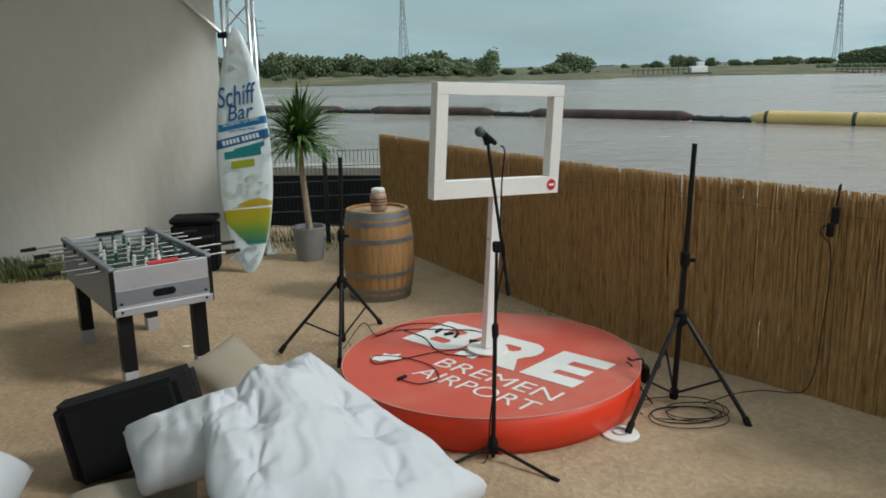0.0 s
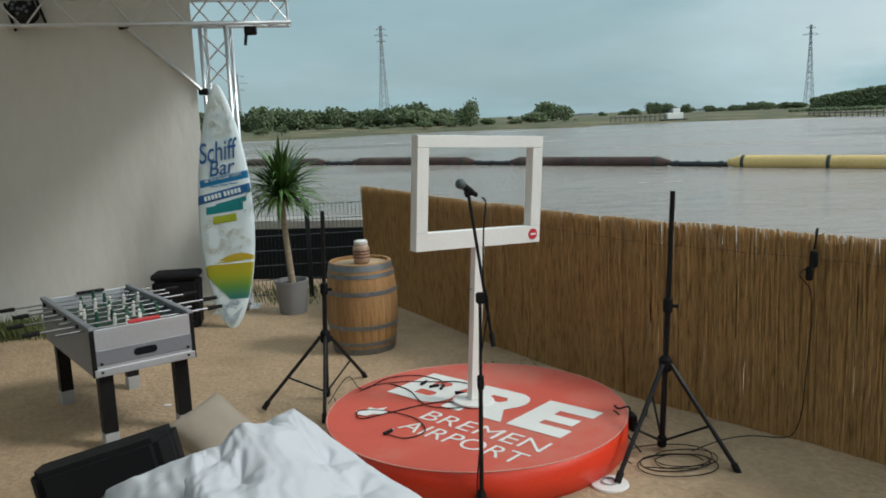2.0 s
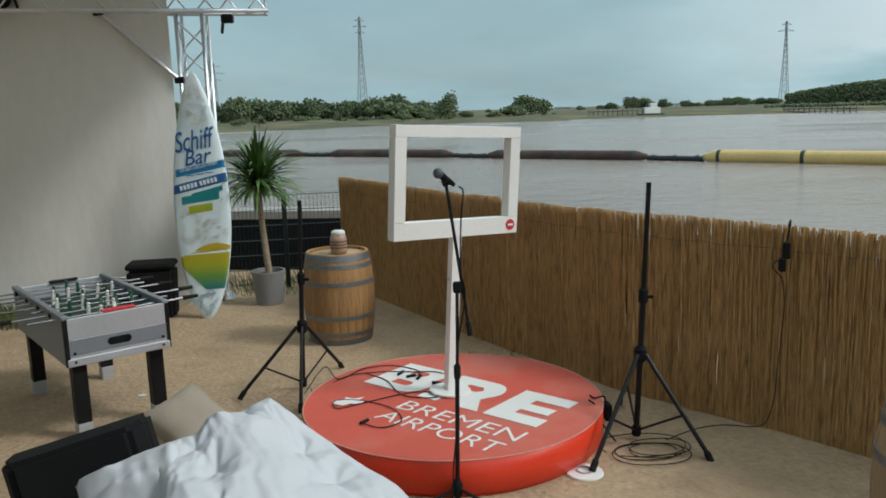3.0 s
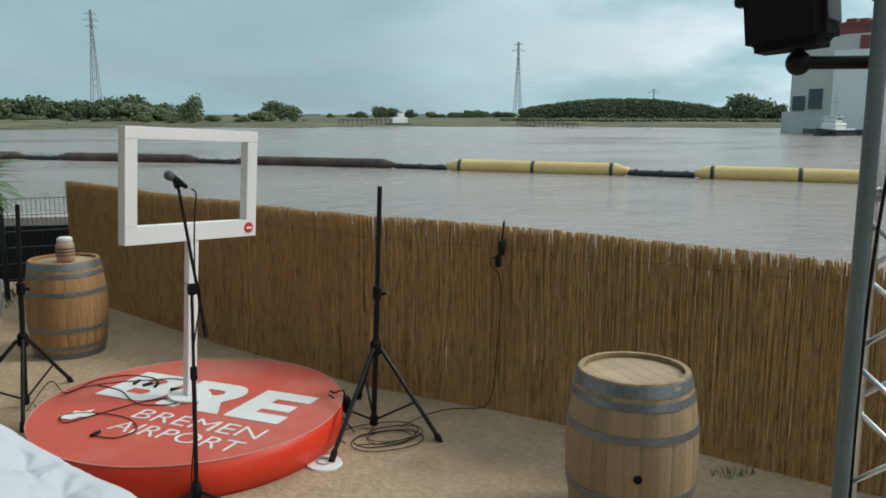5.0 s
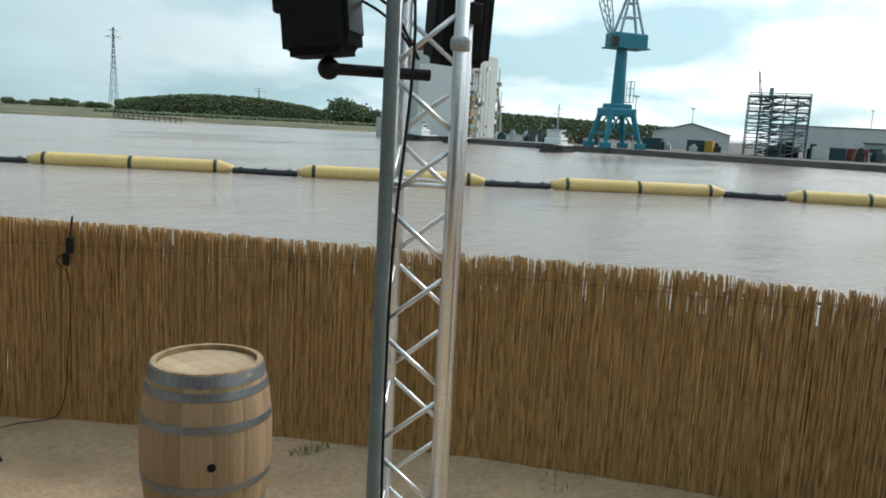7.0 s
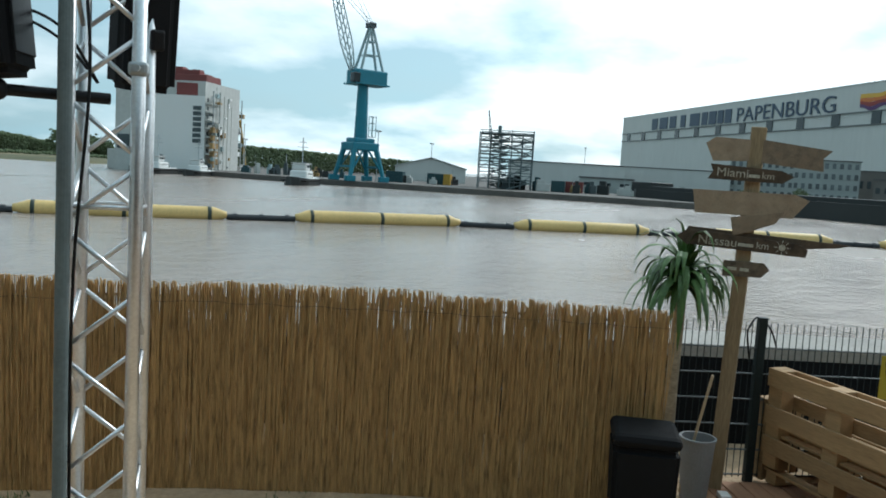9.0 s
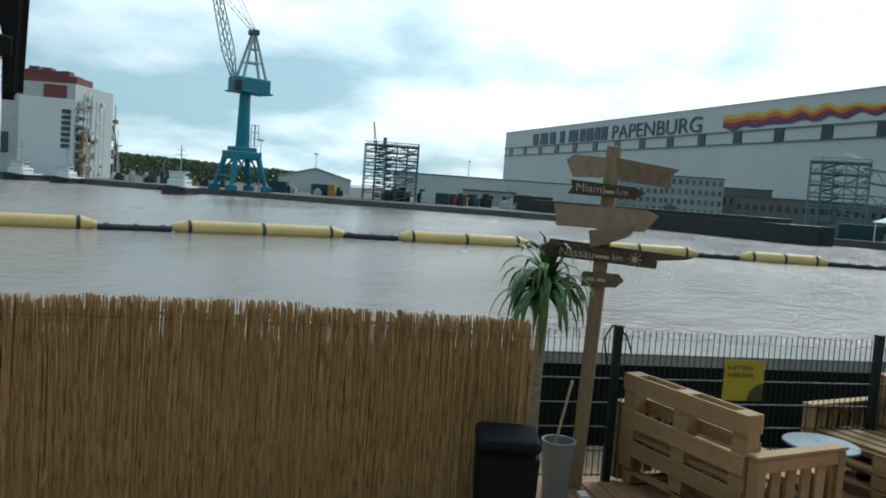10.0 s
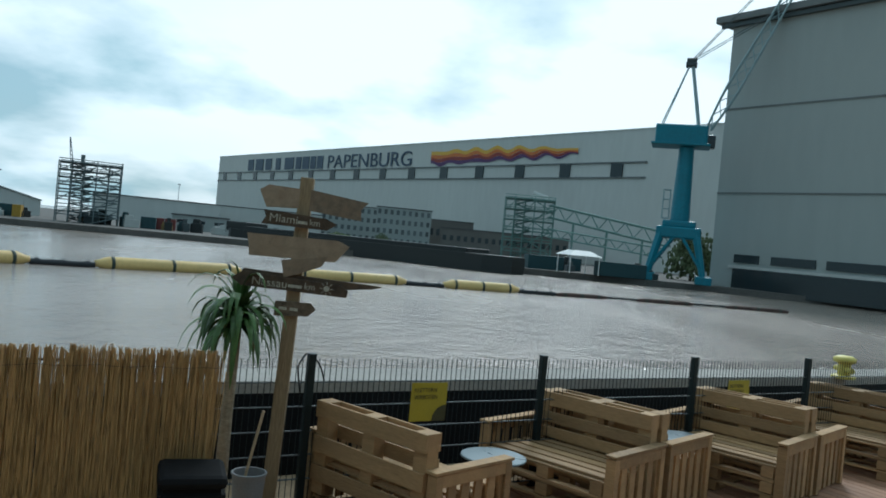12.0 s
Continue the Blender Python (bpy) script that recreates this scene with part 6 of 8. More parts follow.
leg_stand("speaker_stand", "black steel tripod loudspeaker stand, empty, on sand", 1.630, 4.90, 0.59, 1.70, ((1.21, 4.43), (1.98, 4.50), (1.70, 5.52)))
leg_stand("speaker_stand", "black steel tripod loudspeaker stand behind the stage", -0.67, 6.25, 0.53, 1.53, ((-1.14, 6.04), (-0.38, 6.78), (-0.64, 5.72)))


def mic_stand():
    t = thing("microphone_stand", "black boom microphone stand in front of the stage", "stand", Matrix.Translation((0.378, 4.19, 0)))
    part("hub", lathe([(0.022, 0.05), (0.03, 0.06), (0.03, 0.12), (0.018, 0.15)], 14), "plastic", t)
    for fx, fy in ((0.32, -0.27), (-0.30, -0.10), (-0.04, 0.19)):
        leg = part("leg", tube((0, 0, 0.10), (fx, fy, 0.015), 0.010, 8), "black", t)
        part("rubber_foot", tube((fx * 0.93, fy * 0.93, 0.021), (fx * 1.03, fy * 1.03, 0.013), 0.014, 8), "rubber", leg)
    part("pole", tube((0, 0, 0.03), (0.018, 0, 0.78), 0.0125, 12), "black", t)
    part("inner_pole", tube((0.018, 0, 0.76), (0.03, 0, 1.25), 0.009, 12), "black", t)
    part("collar", lathe([(0.016, 0.74), (0.019, 0.75), (0.019, 0.81), (0.014, 0.82)], 12), "plastic", t).location.x = 0.018
    part("clutch", box((0.05, 0.045, 0.06), (0.032, 0, 1.25), 0.012), "plastic", t)
    top, end = Vector((-0.012, 0.02, 1.812)), Vector((0.092, -0.02, 0.985))
    part("boom", tube(end, top, 0.009, 10), "black", t)
    part("counterweight", tube(end, end.lerp(top, 0.09), 0.014, 10), "rubber", t)
    part("mic_clip", tube(top - Vector((0.02, 0, 0.005)), top + Vector((0.025, 0, 0.01)), 0.018, 12), "plastic", t)
    mic = thing("microphone", "black handheld microphone with grey mesh head", "microphone", Matrix.Translation(Vector((0.378, 4.19, 0)) + top + Vector((0, 0, 0.02))))
    a, b = Vector((0.045, 0.05, -0.035)), Vector((-0.03, -0.03, 0.025))
    part("handle", tube(a, b, 0.013, 14, r2=0.020), "plastic", mic)
    bm = bmesh.new()
    bmesh.ops.create_uvsphere(bm, u_segments=16, v_segments=12, radius=0.028, matrix=Matrix.Translation((-0.042, -0.042, 0.034)))
    part("grille", bm, "darksteel", mic, "dark wire mesh head", smooth=True)
    c = thing("microphone_cable", "thin black cable hanging down the microphone stand", "cable", Matrix.Translation((0.378, 4.19, 0)))
    part("cord", cable([(0.055, 0, 1.79), (0.075, -0.01, 1.76), (0.06, -0.012, 1.62), (0.05, -0.02, 1.35), (0.07, -0.02, 1.2), (0.02, -0.02, 0.9), (0.012, -0.02, 0.55), (-0.018, -0.02, 0.25), (-0.05, -0.06, 0.03), (-0.2, 0.05, 0.012)], 0.0045), "rubber", c)


mic_stand()


# ---- barrels ----
def barrel(name, label, x, y, h, r_end, r_mid, material, bung_turn=None, turn=0.0, group="wine barrels"):
    t = thing(name, label, "barrel", Matrix.Translation((x, y, 0)) @ Matrix.Rotation(turn, 4, "Z"), group)
    n = 26
    def rad(z):
        u = 2 * z / h - 1
        return r_mid - (r_mid - r_end) * u * u
    bm = bmesh.new()
    zs = [h * k / 10 for k in range(11)]
    da = math.pi / n
    for lev in zs:
        for a, dr in ((-da * 0.985, 0), (-da * 0.5, 0.0022), (da * 0.5, 0.0022), (da * 0.985, 0)):
            r = (rad(lev)) / math.cos(da * 0.5) + dr - 0.001
            bm.verts.new((r * math.cos(a), r * math.sin(a), lev))
        for a in (da * 0.985, -da * 0.985):
            bm.verts.new(((rad(lev) - 0.025) * math.cos(a), (rad(lev) - 0.025) * math.sin(a), lev))
    bm.verts.ensure_lookup_table()
    v = bm.verts
    for k in range(10):
        for j in range(6):
            jj = (j + 1) % 6
            bm.faces.new((v[6 * k + j], v[6 * k + jj], v[6 * k + 6 + jj], v[6 * k + 6 + j]))
    bm.faces.new([v[j] for j in range(6)]); bm.faces.new([v[60 + j] for j in range(6)])
    first = part("stave", bm, material, t)
    for k in range(1, n):
        share("stave", first.data, t, Matrix.Rotation(2 * da * k, 4, "Z"))
    for zc, hw in ((0.045 * h, 0.030), (0.13 * h, 0.02), (0.315 * h, 0.02), (0.685 * h, 0.02), (0.87 * h, 0.02), (0.955 * h, 0.030)):
        part("hoop", lathe([(rad(zc - hw) + 0.001, zc - hw), (rad(zc - hw) + 0.0055, zc - hw), (rad(zc + hw) + 0.0055, zc + hw), (rad(zc + hw) + 0.001, zc + hw)], 48, close=False), "hoop", t, smooth=False)
        part("rivet", tube((rad(zc) * 0.995, 0, zc), (rad(zc) + 0.010, 0, zc), 0.008, 8), "hoop", t)
    hw = (r_end - 0.026) * 2 / 6
    for k in range(6):
        x0, x1 = -r_end + 0.026 + hw * k + 0.001, -r_end + 0.026 + hw * (k + 1) - 0.001
        rr = r_end - 0.024
        pts = [(x0, -math.sqrt(max(0, rr * rr - x0 * x0))), (x1, -math.sqrt(max(0, rr * rr - x1 * x1))), (x1, math.sqrt(max(0, rr * rr - x1 * x1))), (x0, math.sqrt(max(0, rr * rr - x0 * x0)))]
        xm = (x0 + x1) / 2
        pts.insert(1, (xm, -math.sqrt(max(0, rr * rr - xm * xm)))); pts.insert(4, (xm, math.sqrt(max(0, rr * rr - xm * xm))))
        part("head_board", slab(pts, h - 0.05, h - 0.028), "head", t)
    if bung_turn is not None:
        c, s = math.cos(bung_turn), math.sin(bung_turn)
        r = r_mid
        part("bung_hole", tube((c * (r - 0.02), s * (r - 0.02), h * 0.465), (c * (r + 0.006), s * (r + 0.006), h * 0.465), 0.022, 16), "dullblack", t, "dark round bung hole")
        for k in range(3):
            a = bung_turn + 0.62 + 0.06 * k
            z = h * 0.955
            part("mark", box((0.004, 0.012, 0.035), (math.cos(a) * (r_end + 0.013), math.sin(a) * (r_end + 0.013), z), 0, rot=Matrix.Rotation(a, 4, "Z")), "chalk", t)
    return t


barrel("wine_barrel", "honey-brown oak wine barrel with grey steel hoops", -0.43, 7.74, 0.885, 0.295, 0.345, "stave")
barrel("wine_barrel", "weathered grey-brown oak barrel with bung hole facing the seats", 2.53, 3.15, 0.875, 0.285, 0.345, "stavegrey", bung_turn=math.atan2(-3.6, -2.0))

j = thing("jar", "small brown patterned stoneware jar on the barrel", "jar", Matrix.Translation((-0.41, 7.70, 0.858)) @ Matrix.Diagonal((1.0, 1.0, 1.16, 1)))
part("body", lathe([(0.05, 0), (0.075, 0.012), (0.08, 0.05), (0.08, 0.13), (0.068, 0.155), (0.055, 0.16)], 24), "jar", j, smooth=True)
part("lid", lathe([(0.062, 0.16), (0.066, 0.165), (0.066, 0.185), (0.05, 0.195)], 24), "figwhite", j)
for z in (0.05, 0.075, 0.10):
    part("band", lathe([(0.0805, z), (0.0825, z + 0.002), (0.0825, z + 0.012), (0.0805, z + 0.014)], 24, close=False), "pattern", j)


# ---- table football ----
def football_table():
    t = thing("football_table", "silver and black table football table on sand", "football table", Matrix.Translation((-2.255, 6.17, 0)) @ Matrix.Rotation(radians(35), 4, "Z"))
    W, L, z0, z1 = 0.68, 1.42, 0.555, 0.885
    for s in (-1, 1):
        # end panels with a sloped upper half and a goal slot
        y = s * L / 2
        part("end_panel", box((W, 0.03, z1 - z0 - 0.05), (0, y, (z0 + z1) / 2 + 0.025), 0.004), "silver", t)
        part("end_band", box((W + 0.012, 0.036, 0.11), (0, y, z0 + 0.13), 0.004), "silver2", t)
        part("end_rail", box((W + 0.02, 0.044, 0.055), (0, y, z0 + 0.027), 0.006), "silver", t)
        bm = tube((-0.055, y + s * 0.021, z0 + 0.13), (-0.055, y + s * 0.0, z0 + 0.13), 0.027, 16)
        tube((0.055, y + s * 0.021, z0 + 0.13), (0.055, y, z0 + 0.13), 0.027, 16, bm)
        box((0.11, 0.021, 0.054), (0, y + s * 0.0105, z0 + 0.13), 0, bm)
        part("goal_slot", bm, "dullblack", t)
        for bx in (-0.3, 0.3):
            for bz in (z0 + 0.03, z0 + 0.09):
                part("bolt", tube((bx, y, bz), (bx, y + s * 0.026, bz), 0.010, 10), "black", t)
        part("side_panel", box((0.03, L, z1 - z0), (s * W / 2, 0, (z0 + z1) / 2), 0.004), "silver2", t)
        part("side_rail", box((0.045, L + 0.03, 0.03), (s * W / 2, 0, z1 + 0.006), 0.006), "silver2", t)
        part("corner", box((0.03, 0.03, z1 - z0), (s * (W / 2 + 0.004), -L / 2 - 0.004, (z0 + z1) / 2), 0.004), "black", t)
    part("playfield", box((W - 0.03, L - 0.03, 0.02), (0, 0, z1 - 0.11)), "pitchgreen", t)
    part("floor_panel", box((W - 0.02, L - 0.02, 0.02), (0, 0, z0 + 0.02)), "silver2", t)
    part("score_counter", box((0.22, 0.05, 0.02), (0.02, -L / 2 + 0.02, z1 + 0.012), 0.005), "redplastic", t, "red score slider")
    part("score_counter", box((0.22, 0.04, 0.02), (0.02, L / 2 - 0.02, z1 + 0.012), 0.005), "black", t)
    rods = 8
    man = None
    for k in range(rods):
        y = lerp(-L / 2 + 0.13, L / 2 - 0.13, k / (rods - 1))
        s = -1 if k % 2 else 1
        z = z1 - 0.02
        slide = ((k * 37) % 11 - 5) * 0.012
        rod = part("rod", tube((s * (-W / 2 - 0.14) + slide, y, z), (s * (W / 2 + 0.26) + slide, y, z), 0.0065, 10), "chrome", t)
        part("handle", tube((s * (W / 2 + 0.25) + slide, y, z), (s * (W / 2 + 0.36) + slide, y, z), 0.017, 12, r2=0.014), "rubber", rod)
        part("bearing", tube((s * (W / 2 - 0.02), y, z), (s * (W / 2 + 0.03), y, z), 0.018, 12), "black", rod)
        men = (1, 2, 5, 3, 3, 5, 2, 1)[k] if k < 8 else 2
        col = "figwhite" if k in (0, 1, 3, 5) else "figgreen"
        for i in range(men):
            x = slide + (i - (men - 1) / 2) * (0.11 if men > 3 else 0.18)
            bm = box((0.026, 0.018, 0.085), (0, 0, -0.015), 0.006)
            box((0.022, 0.03, 0.022), (0, -0.004, -0.062), 0.004, bm)
            bmesh.ops.create_uvsphere(bm, u_segments=8, v_segments=6, radius=0.013, matrix=Matrix.Translation((0, 0, 0.042)))
            ob = part("player", bm, col, rod)
            ob.matrix_basis = Matrix.Translation((x, y, z)) @ Matrix.Rotation(radians((k * 29 + i) % 30 - 15), 4, "X")
    for sx in (-1, 1):
        for sy in (-1, 1):
            leg = part("leg", box((0.095, 0.095, z0 - 0.10), (sx * (W / 2 - 0.075), sy * (L / 2 - 0.09), (z0 + 0.12) / 2 - 0.01), 0.004), "black", t)
            part("foot", box((0.097, 0.097, 0.125), (sx * (W / 2 - 0.075), sy * (L / 2 - 0.09), 0.064), 0.004), "silver", leg, "silver painted foot")


football_table()


# ---- surfboard ----
def surfboard():
    H = 2.62
    m = Matrix.Translation((-1.925, 8.82, 0.0)) @ Matrix.Rotation(radians(-3), 4, "Z") @ Matrix.Rotation(radians(-6.5), 4, "X") @ Matrix.Rotation(radians(-1.2), 4, "Y")
    t = thing("surfboard", "white printed surfboard standing against the truss", "surfboard", m @ Matrix.Diagonal((1, 1, 1.03, 1)))
    def half(z):
        u = min(1, max(0, z / H))
        return 0.308 * (math.sin(math.pi * u ** 0.86) ** 0.62)
    n = 48
    bm = bmesh.new()
    rows = []
    for k in range(n + 1):
        z = H * (0.5 - 0.5 * math.cos(math.pi * k / n))
        w = max(half(z), 0.004)
        th = 0.030 * min(1, w / 0.12)
        ry = 0.05 * (z / H - 0.5) ** 2 * 4
        rows.append([bm.verts.new((x * w, y * th - ry, z)) for x, y in ((-1, 0), (-0.9, -0.7), (-0.6, -0.95), (0, -1), (0.6, -0.95), (0.9, -0.7), (1, 0), (0.9, 0.7), (0.5, 1), (-0.5, 1), (-0.9, 0.7))])
    for a, b in zip(rows, rows[1:]):
        for i in range(11):
            bm.faces.new((a[i], a[(i + 1) % 11], b[(i + 1) % 11], b[i]))
    bm.faces.new(rows[0]); bm.faces.new(rows[-1])
    part("board", bm, "boardwhite", t, smooth=True)

    def face_y(x, z):
        w = max(half(z), 0.01)
        u = min(1, abs(x) / w)
        th = 0.030 * min(1, w / 0.12)
        k = 1 - 0.05 * min(1, u / 0.6) if u < 0.6 else (0.95 - 0.25 * (u - 0.6) / 0.3 if u < 0.9 else 0.70 - 0.7 * (u - 0.9) / 0.1)
        return -th * k - 0.05 * (z / H - 0.5) ** 2 * 4 - 0.003

    layer = [0.0]

    def printed(name, fn_lo, fn_hi, x0, x1, material, n=24, inset=0.02):
        """A printed field on the curved face between two curves, cut at the board's outline."""
        bm = bmesh.new()
        prev = None
        layer[0] += 0.0004
        for k in range(n + 1):
            x = lerp(x0, x1, k / n)
            lo, hi = fn_lo(x), fn_hi(x)
            col = []
            for i in range(9):
                z = lerp(lo, hi, i / 8)
                w = half(z) - inset * 0.3
                xx = max(-w, min(w, x))
                col.append(bm.verts.new((xx, face_y(xx, z) - layer[0], z)))
            if prev:
                for i in range(8):
                    bm.faces.new((prev[i], col[i], col[i + 1], prev[i + 1]))
            prev = col
        bmesh.ops.remove_doubles(bm, verts=bm.verts, dist=0.0004)
        part(name, bm, material, t)

    s = lambda x: 0.06 * x  # noqa: E731
    printed("banner", lambda x: 1.565 + s(x) + 0.10 * x, lambda x: 1.645 + s(x) + 0.10 * x, -0.26, 0.30, "blueprint")
    printed("banner", lambda x: 1.40 + 0.20 * x, lambda x: 1.495 + 0.20 * x, -0.31, 0.31, "navy")
    printed("ribbon", lambda x: 1.255 + 0.10 * x, lambda x: 1.335 + 0.10 * x, -0.21, 0.20, "teal")
    printed("ribbon", lambda x: 1.325 + 0.16 * x, lambda x: 1.365 + 0.22 * x, -0.10, 0.24, "teal")
    printed("ribbon", lambda x: 1.145 + 0.10 * x, lambda x: 1.225 + 0.10 * x, -0.14, 0.12, "lime")
    printed("wave", lambda x: 0.62 - 1.0 * (0.30 + x) if x < 0.0 else 0.32 + 0.02 * x, lambda x: 0.665 + 0.12 * math.sin((x + 0.3) * 4.4) * 0.6, -0.275, 0.27, "waveprint")
    printed("wave", lambda x: 0.735, lambda x: 0.735 + 0.075 * math.sin(max(0, (x + 0.11) * 6.5)), -0.11, 0.285, "waveprint")
    printed("wave_foam", lambda x: 0.700 + 0.03 * x, lambda x: 0.715 + 0.06 * x, -0.20, 0.28, "boardwhite")
    # fine line ornaments
    rnd = random.Random(5)
    for cx, cz, n2, mm, big in ((0.0, 2.26, 46, "sandprint", 0.12), (0.0, 2.12, 20, "paleblue", 0.10), (-0.14, 0.98, 50, "sandprint", 0.13), (0.08, 0.92, 40, "sandprint", 0.10), (0.0, 0.19, 46, "inkline", 0.09), (-0.15, 0.42, 16, "inkline", 0.06)):
        for k in range(n2):
            a = 2 * math.pi * k / n2
            px, pz = cx + big * 1.1 * math.cos(a) * rnd.uniform(0.5, 1.5), cz + big * 1.3 * math.sin(a) * rnd.uniform(0.5, 1.3)
            r = big * rnd.uniform(0.15, 0.38)
            bm = bmesh.new()
            ok = True
            pts = []
            for i in range(22):
                g = i * 0.42
                rr = r * (1 - i / 30)
                x, z = px + rr * math.cos(g), pz + rr * math.sin(g)
                if abs(x) > half(z) - 0.025:
                    ok = False
                    break
                pts.append((x, face_y(x, z), z))
            if ok:
                part("ornament", cable(pts, 0.0012, 4, bm), mm, t)
            else:
                bm.free()
    up_m = Matrix.Rotation(radians(90), 4, "X")
    words("Schiff", 0.45, Matrix.Translation((-0.235, -0.047, 1.775)) @ Matrix.Rotation(radians(-7), 4, "Y") @ up_m, "navy", t, height=0.215, depth=0.0015, shear=0.3, bold=0.004)
    words("Bar", 0.30, Matrix.Translation((-0.14, -0.041, 1.635)) @ Matrix.Rotation(radians(-7), 4, "Y") @ up_m, "navy", t, height=0.16, depth=0.0015, shear=0.3, bold=0.004)
    words("DIE BAR AN DER WERFT", 0.42, Matrix.Translation((-0.20, -0.041, 1.575)) @ Matrix.Rotation(radians(-9), 4, "Y") @ up_m, "boardwhite", t, height=0.036, depth=0.0015)
    for k in range(10):
        x = -0.205 + 0.040 * k + (0.018 if k > 4 else 0)
        part("name_bar", box((0.029, 0.002, 0.050), (x, -0.0400, 1.447 + 0.20 * x), 0, rot=Matrix.Rotation(radians(-11), 4, "Y")), "boardwhite", t)
    for k in range(3):
        part("small_print", box((0.09, 0.002, 0.010), (-0.10 + 0.105 * k, -0.038, 1.535 + 0.011 * k)), "blueprint", t)
    part("fin_slot", box((0.012, 0.006, 0.15), (0.02, -0.024, 0.22), 0.002), "dullblack", t)


surfboard()


# ---- plants ----
def yucca(x, y, z0, trunk_h, r_trunk, n, length, droop, label, seed, lean=0.0, pot=None, dead=0, spread=1.0, wide=1.0):
    rnd = random.Random(seed)
    t = thing("yucca_palm", label, "plant", Matrix.Translation((x, y, z0)))
    if pot:
        r0, r1, h = pot
        p = part("planter", lathe([(r0 * 0.96, 0.0), (r0, 0.01), (r1, h - 0.03), (r1 + 0.008, h - 0.028), (r1 + 0.008, h), (r1 - 0.012, h), (r1 - 0.02, h - 0.05)], 40), "potgrey", t, smooth=False)
        part("soil", lathe([(r1 - 0.02, h - 0.06), (r1 - 0.02, h - 0.05)], 24), "soil", p)
    pts = [(lean * q * q + 0.012 * math.sin(q * 7), 0.01 * math.sin(q * 5), trunk_h * q) for q in (0, 0.25, 0.5, 0.75, 1)]
    bm = bmesh.new()
    for a, b, q in zip(pts, pts[1:], range(4)):
        tube(a, b, r_trunk * (1.15 - 0.1 * q), 12, bm, r2=r_trunk * (1.05 - 0.1 * q))
    part("trunk", bm, "bark", t)
    top = Vector(pts[-1])

    def leaf(bm, az, el, L, wid, dr):
        d = Vector((math.cos(az) * math.cos(el), math.sin(az) * math.cos(el), math.sin(el)))
        side = Vector((-math.sin(az), math.cos(az), 0))
        p = top + Vector((0, 0, rnd.uniform(-0.10, 0.06)))
        prev = None
        n2 = 8
        for k in range(n2 + 1):
            q = k / n2
            w = wid * (1 - q ** 1.8) * min(1, 0.5 + q * 3)
            nrm = d.cross(side).normalized()
            c = bm.verts.new(p + nrm * w * 0.28)
            l2, r2 = bm.verts.new(p + side * w), bm.verts.new(p - side * w)
            if prev:
                bm.faces.new((prev[0], l2, c, prev[1])); bm.faces.new((prev[1], c, r2, prev[2]))
            prev = (l2, c, r2)
            p = p + d * (L / n2)
            d = (d + Vector((0, 0, -dr * q * 0.55))).normalized()
    bm = bmesh.new()
    for k in range(n):
        q = k / n
        el = lerp(1.45, -0.35 * spread, q ** 0.8) + rnd.uniform(-0.15, 0.15)
        leaf(bm, k * 2.399 + rnd.uniform(-0.2, 0.2), el, length * rnd.uniform(0.75, 1.1), 0.021 * wide * rnd.uniform(0.8, 1.2), droop * rnd.uniform(0.6, 1.3))
    part("leaves", bm, "leaf", t)
    if dead:
        bm = bmesh.new()
        for k in range(dead):
            leaf(bm, k * 2.1, rnd.uniform(-0.9, -0.3), length * 0.6, 0.012, droop)
        part("dry_leaves", bm, "deadleaf", t)


yucca(-1.34, 9.38, 0.0, 1.46, 0.038, 190, 0.68, 0.62, "tall yucca palm in a round grey planter", 4, lean=-0.05, wide=1.55, pot=(0.155, 0.19, 0.41))
yucca(6.02, -0.14, 0.0, 1.55, 0.045, 84, 0.54, 3.2, "drooping palm with ringed trunk behind the reed fence", 9, dead=9, spread=1.6, wide=1.7)


def tuft(x, y, n, r, h, label, seed):
    rnd = random.Random(seed)
    bm = bmesh.new()
    for _ in range(n):
        a, rr = rnd.uniform(0, 6.28), r * math.sqrt(rnd.random())
        px, py = x + rr * math.cos(a) * 1.6, y + rr * math.sin(a) * 0.6
        g = rnd.uniform(0, 6.28)
        hh = h * rnd.uniform(0.4, 1)
        dx, dy = 0.35 * hh * math.cos(g), 0.35 * hh * math.sin(g)
        v = [bm.verts.new(p) for p in ((px - 0.004, py, 0), (px + 0.004, py, 0), (px + 0.003 + dx * 0.5, py + dy * 0.5, hh * 0.7), (px + dx, py + dy, hh))]
        bm.faces.new(v[:3]); bm.faces.new((v[0], v[2], v[3]))
    single("grass_tuft", bm, "blade", label, "grass", kind="stuff")


tuft(-4.0, 8.95, 900, 0.5, 0.24, "green grass growing at the foot of the tarpaulin", 1)
tuft(-4.9, 8.85, 700, 0.5, 0.26, "green grass growing at the foot of the tarpaulin", 2)
tuft(-3.3, 9.15, 300, 0.3, 0.12, "sparse grass beside the tarpaulin", 3)
tuft(3.46, 3.38, 70, 0.10, 0.07, "small weeds at the foot of the reed fence", 4)
tuft(4.4, 2.0, 60, 0.2, 0.06, "small weeds at the foot of the reed fence", 5)
tuft(0.95, 6.9, 80, 0.2, 0.05, "small weeds at the foot of the reed fence", 6)
tuft(-1.2, 10.3, 900, 1.0, 0.15, "short grass beyond the mesh fence", 7)


